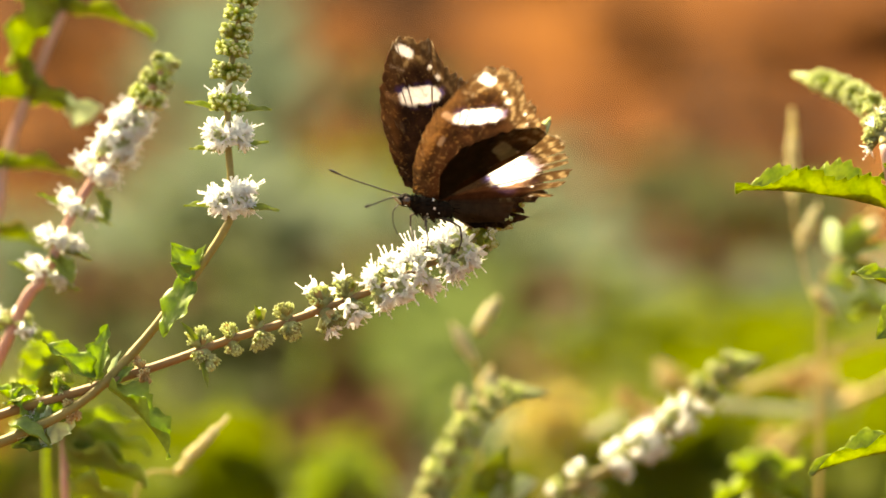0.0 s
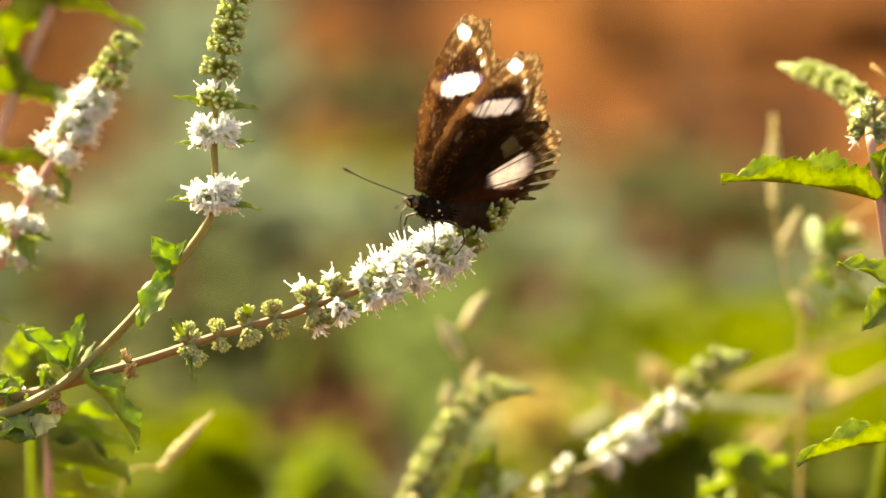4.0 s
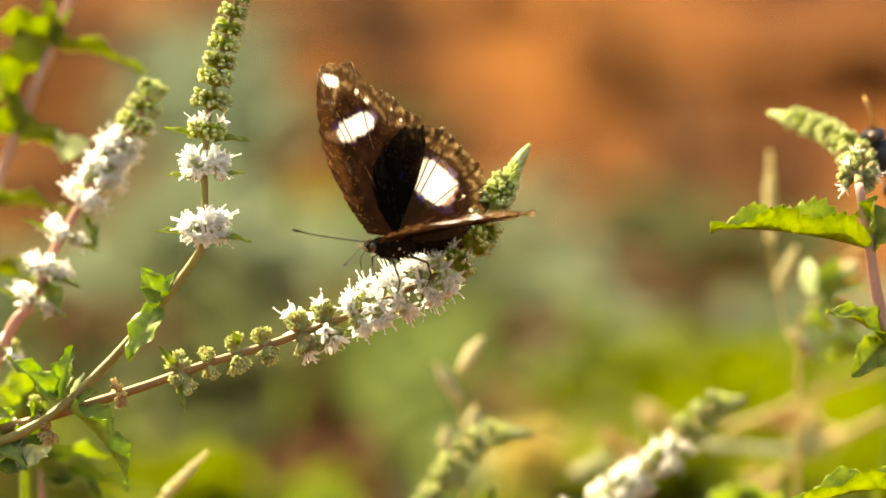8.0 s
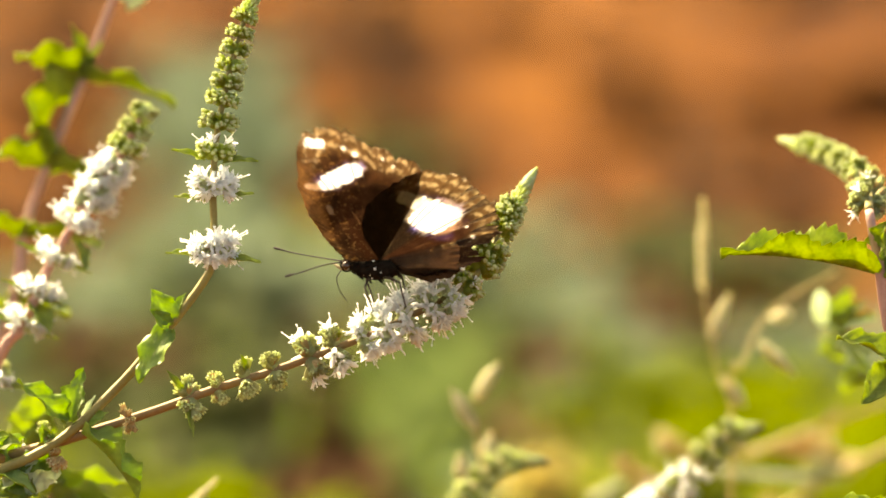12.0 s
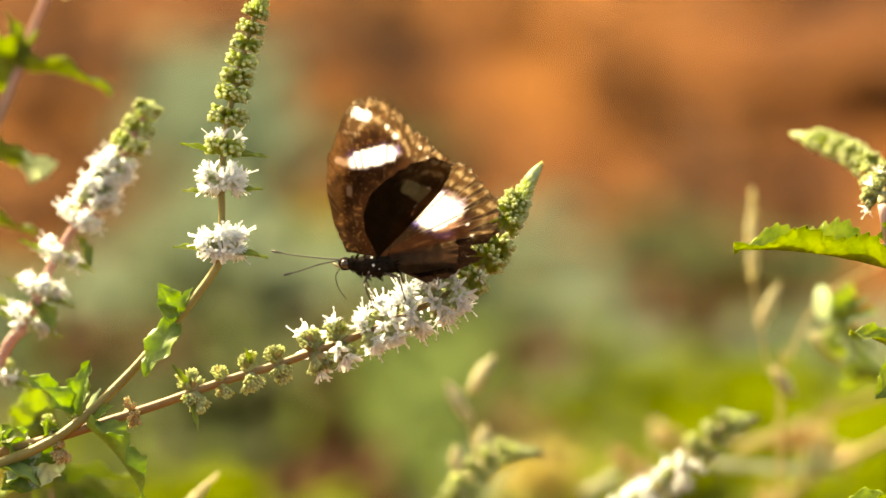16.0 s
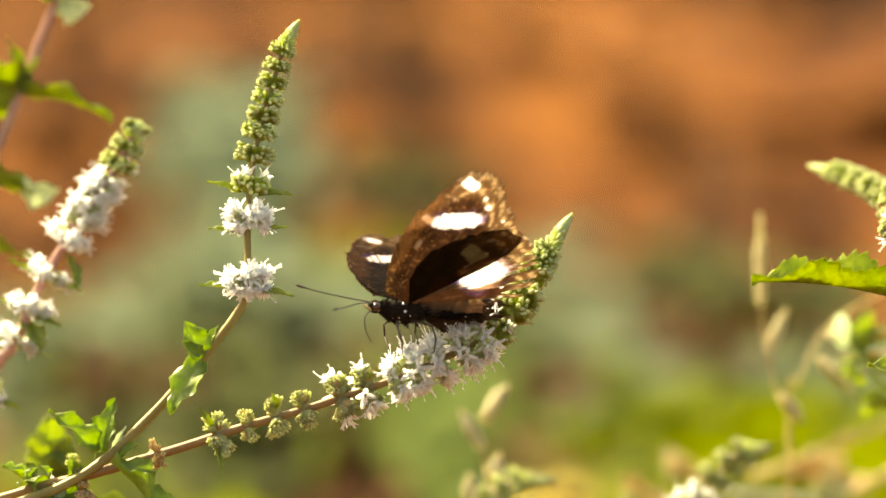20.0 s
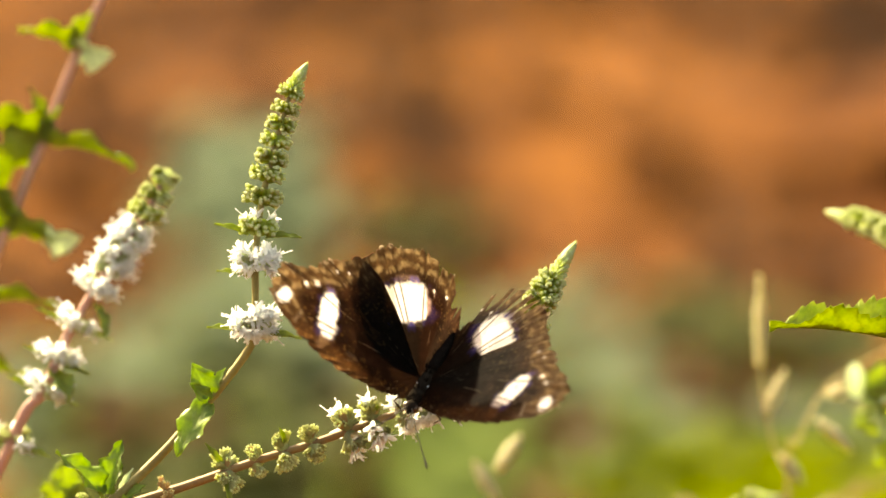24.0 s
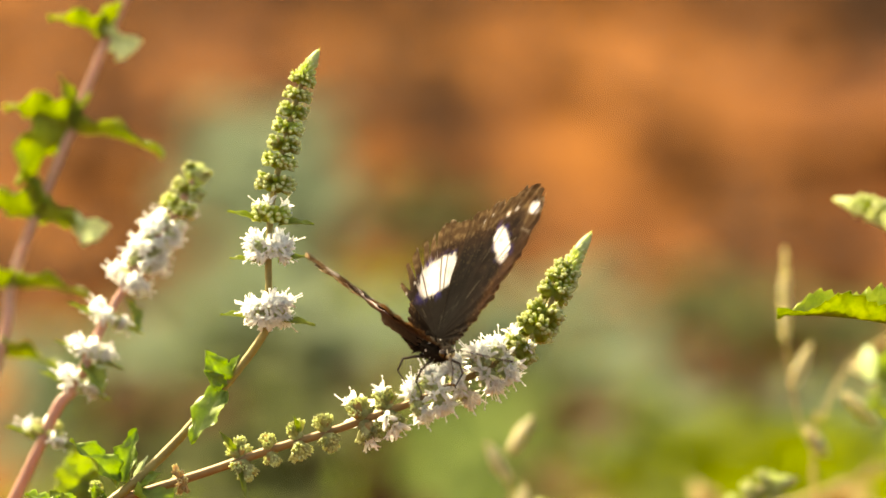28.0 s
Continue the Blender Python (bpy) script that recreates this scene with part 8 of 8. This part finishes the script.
    walk(dry_stalks, [
        (0.0, sway(dry_stalks, -1.25, 0.52)), (0.5, sway(dry_stalks, -0.63, 0.89)), (1.0, sway(dry_stalks, -2.03, 1.13)), (1.5, sway(dry_stalks, -1.19, 0.97)),
        (2.0, sway(dry_stalks, -2.25, 1.74)), (2.5, sway(dry_stalks, -2.64, 2.49)), (3.0, sway(dry_stalks, -2.31, 2.28)), (3.5, sway(dry_stalks, -1.45, 1.35)),
        (4.0, sway(dry_stalks, -0.42, 0.37)), (4.5, sway(dry_stalks, 0.38, 0.09)), (5.0, sway(dry_stalks, 1.04, -0.32)), (5.5, sway(dry_stalks, -0.26, 0.02)),
        (6.0, sway(dry_stalks, -0.31, -0.77)), (6.5, sway(dry_stalks, -0.33, -0.56)), (7.0, sway(dry_stalks, -0.18, -0.51)), (7.5, sway(dry_stalks, 0.27, -0.57)),
        (8.0, sway(dry_stalks, 0.19, -0.78)), (8.5, sway(dry_stalks, -0.25, -1.00)), (9.0, sway(dry_stalks, -1.19, -0.69)), (9.5, sway(dry_stalks, -1.44, -0.40)),
        (10.0, sway(dry_stalks, -0.30, -0.69)), (10.5, sway(dry_stalks, 1.04, -1.41)), (11.0, sway(dry_stalks, 0.18, -1.52)), (11.5, sway(dry_stalks, 0.96, -1.42)),
        (12.0, sway(dry_stalks, 1.54, -0.90)), (12.5, sway(dry_stalks, -0.17, -0.38)), (13.0, sway(dry_stalks, -0.39, -0.39)), (13.5, sway(dry_stalks, -0.32, -0.31)),
        (14.0, sway(dry_stalks, -0.29, -0.20)), (14.5, sway(dry_stalks, -0.58, -0.07)), (15.0, sway(dry_stalks, -1.53, 0.28)), (15.5, sway(dry_stalks, -2.25, 0.27)),
        (16.0, sway(dry_stalks, 0.11, -0.19)), (16.5, sway(dry_stalks, 0.92, -0.30)), (17.0, sway(dry_stalks, -0.39, 0.17)), (17.5, sway(dry_stalks, -1.33, 0.76)),
        (18.0, sway(dry_stalks, -2.70, 1.38)), (18.5, sway(dry_stalks, -2.27, 1.60)), (19.0, sway(dry_stalks, -1.93, 1.00)), (19.5, sway(dry_stalks, -1.22, 1.23)),
        (20.0, sway(dry_stalks, -0.87, 0.52)), (20.5, sway(dry_stalks, -0.63, 0.55)), (21.0, sway(dry_stalks, -0.52, 0.87)), (21.5, sway(dry_stalks, -1.09, 0.14)),
        (22.0, sway(dry_stalks, -1.31, 0.13)), (22.5, sway(dry_stalks, -1.32, -0.32)), (23.0, sway(dry_stalks, -1.26, -0.70)), (23.5, sway(dry_stalks, -1.30, -0.50)),
        (24.0, sway(dry_stalks, -1.17, -0.77)), (24.5, sway(dry_stalks, -1.47, -1.23)), (25.0, sway(dry_stalks, -0.81, -0.56)), (25.5, sway(dry_stalks, -0.76, -0.24)),
        (26.0, sway(dry_stalks, -0.02, -1.28)), (26.5, sway(dry_stalks, -0.47, -0.26)), (27.0, sway(dry_stalks, -0.27, 0.54)), (27.5, sway(dry_stalks, -0.34, 0.12)),
        (28.0, sway(dry_stalks, -1.57, 0.46))])
    walk(dark_bee, [
        (0.00, pose(0.21594, 0.03373, 0.56250, 0, 0, 170)), (3.00, pose(0.19363, 0.03136, 0.55136, 0, 0, 170)),
        (3.60, pose(0.13670, 0.02663, 0.52908, 0, 0, 172)), (4.00, pose(0.11118, 0.05253, 0.50666, 6, -30, 172)),
        (4.50, pose(0.10788, 0.06419, 0.50378, 6, -56, 172)), (5.00, pose(0.10622, 0.06386, 0.50225, 6, -56, 172)),
        (5.50, pose(0.10693, 0.06384, 0.50215, 6, -56, 172)), (6.00, pose(0.10588, 0.06404, 0.50307, 6, -56, 172)),
        (6.50, pose(0.10586, 0.06420, 0.50383, 6, -56, 172)), (7.00, pose(0.10437, 0.06396, 0.50268, 6, -56, 172)),
        (7.50, pose(0.10657, 0.06386, 0.50225, 6, -56, 172)), (8.00, pose(0.10630, 0.06387, 0.50228, 6, -56, 172)),
        (8.50, pose(0.10452, 0.06404, 0.50306, 6, -56, 172)), (8.80, pose(0.10935, 0.05506, 0.51857, 10, -10, 150)),
        (9.10, pose(0.12173, 0.02917, 0.54104, 10, 0, 60)), (9.60, pose(0.19509, 0.03761, 0.58075, 0, 0, 20)),
        (28.00, pose(0.22041, 0.04196, 0.60120, 0, 0, 20))])
    walk(small_bee, [
        (0.00, pose(0.20322, 0.02580, 0.52517, 0, 0, 180)), (24.20, pose(0.18524, 0.02944, 0.54230, 0, 0, 180)),
        (24.80, pose(0.10548, 0.02455, 0.51933, 0, 0, 180)), (25.00, pose(0.08862, 0.02347, 0.51423, 20, 0, 175)),
        (25.10, pose(0.08528, 0.02294, 0.51172, 20, 5, 172)), (25.30, pose(0.08944, 0.02113, 0.50321, 10, 0, 120)),
        (25.50, pose(0.10440, 0.01900, 0.49321, 0, 0, 60)), (26.20, pose(0.18259, 0.02142, 0.50457, 0, 0, 20)),
        (28.00, pose(0.19497, 0.02609, 0.52653, 0, 0, 20))])


motions()
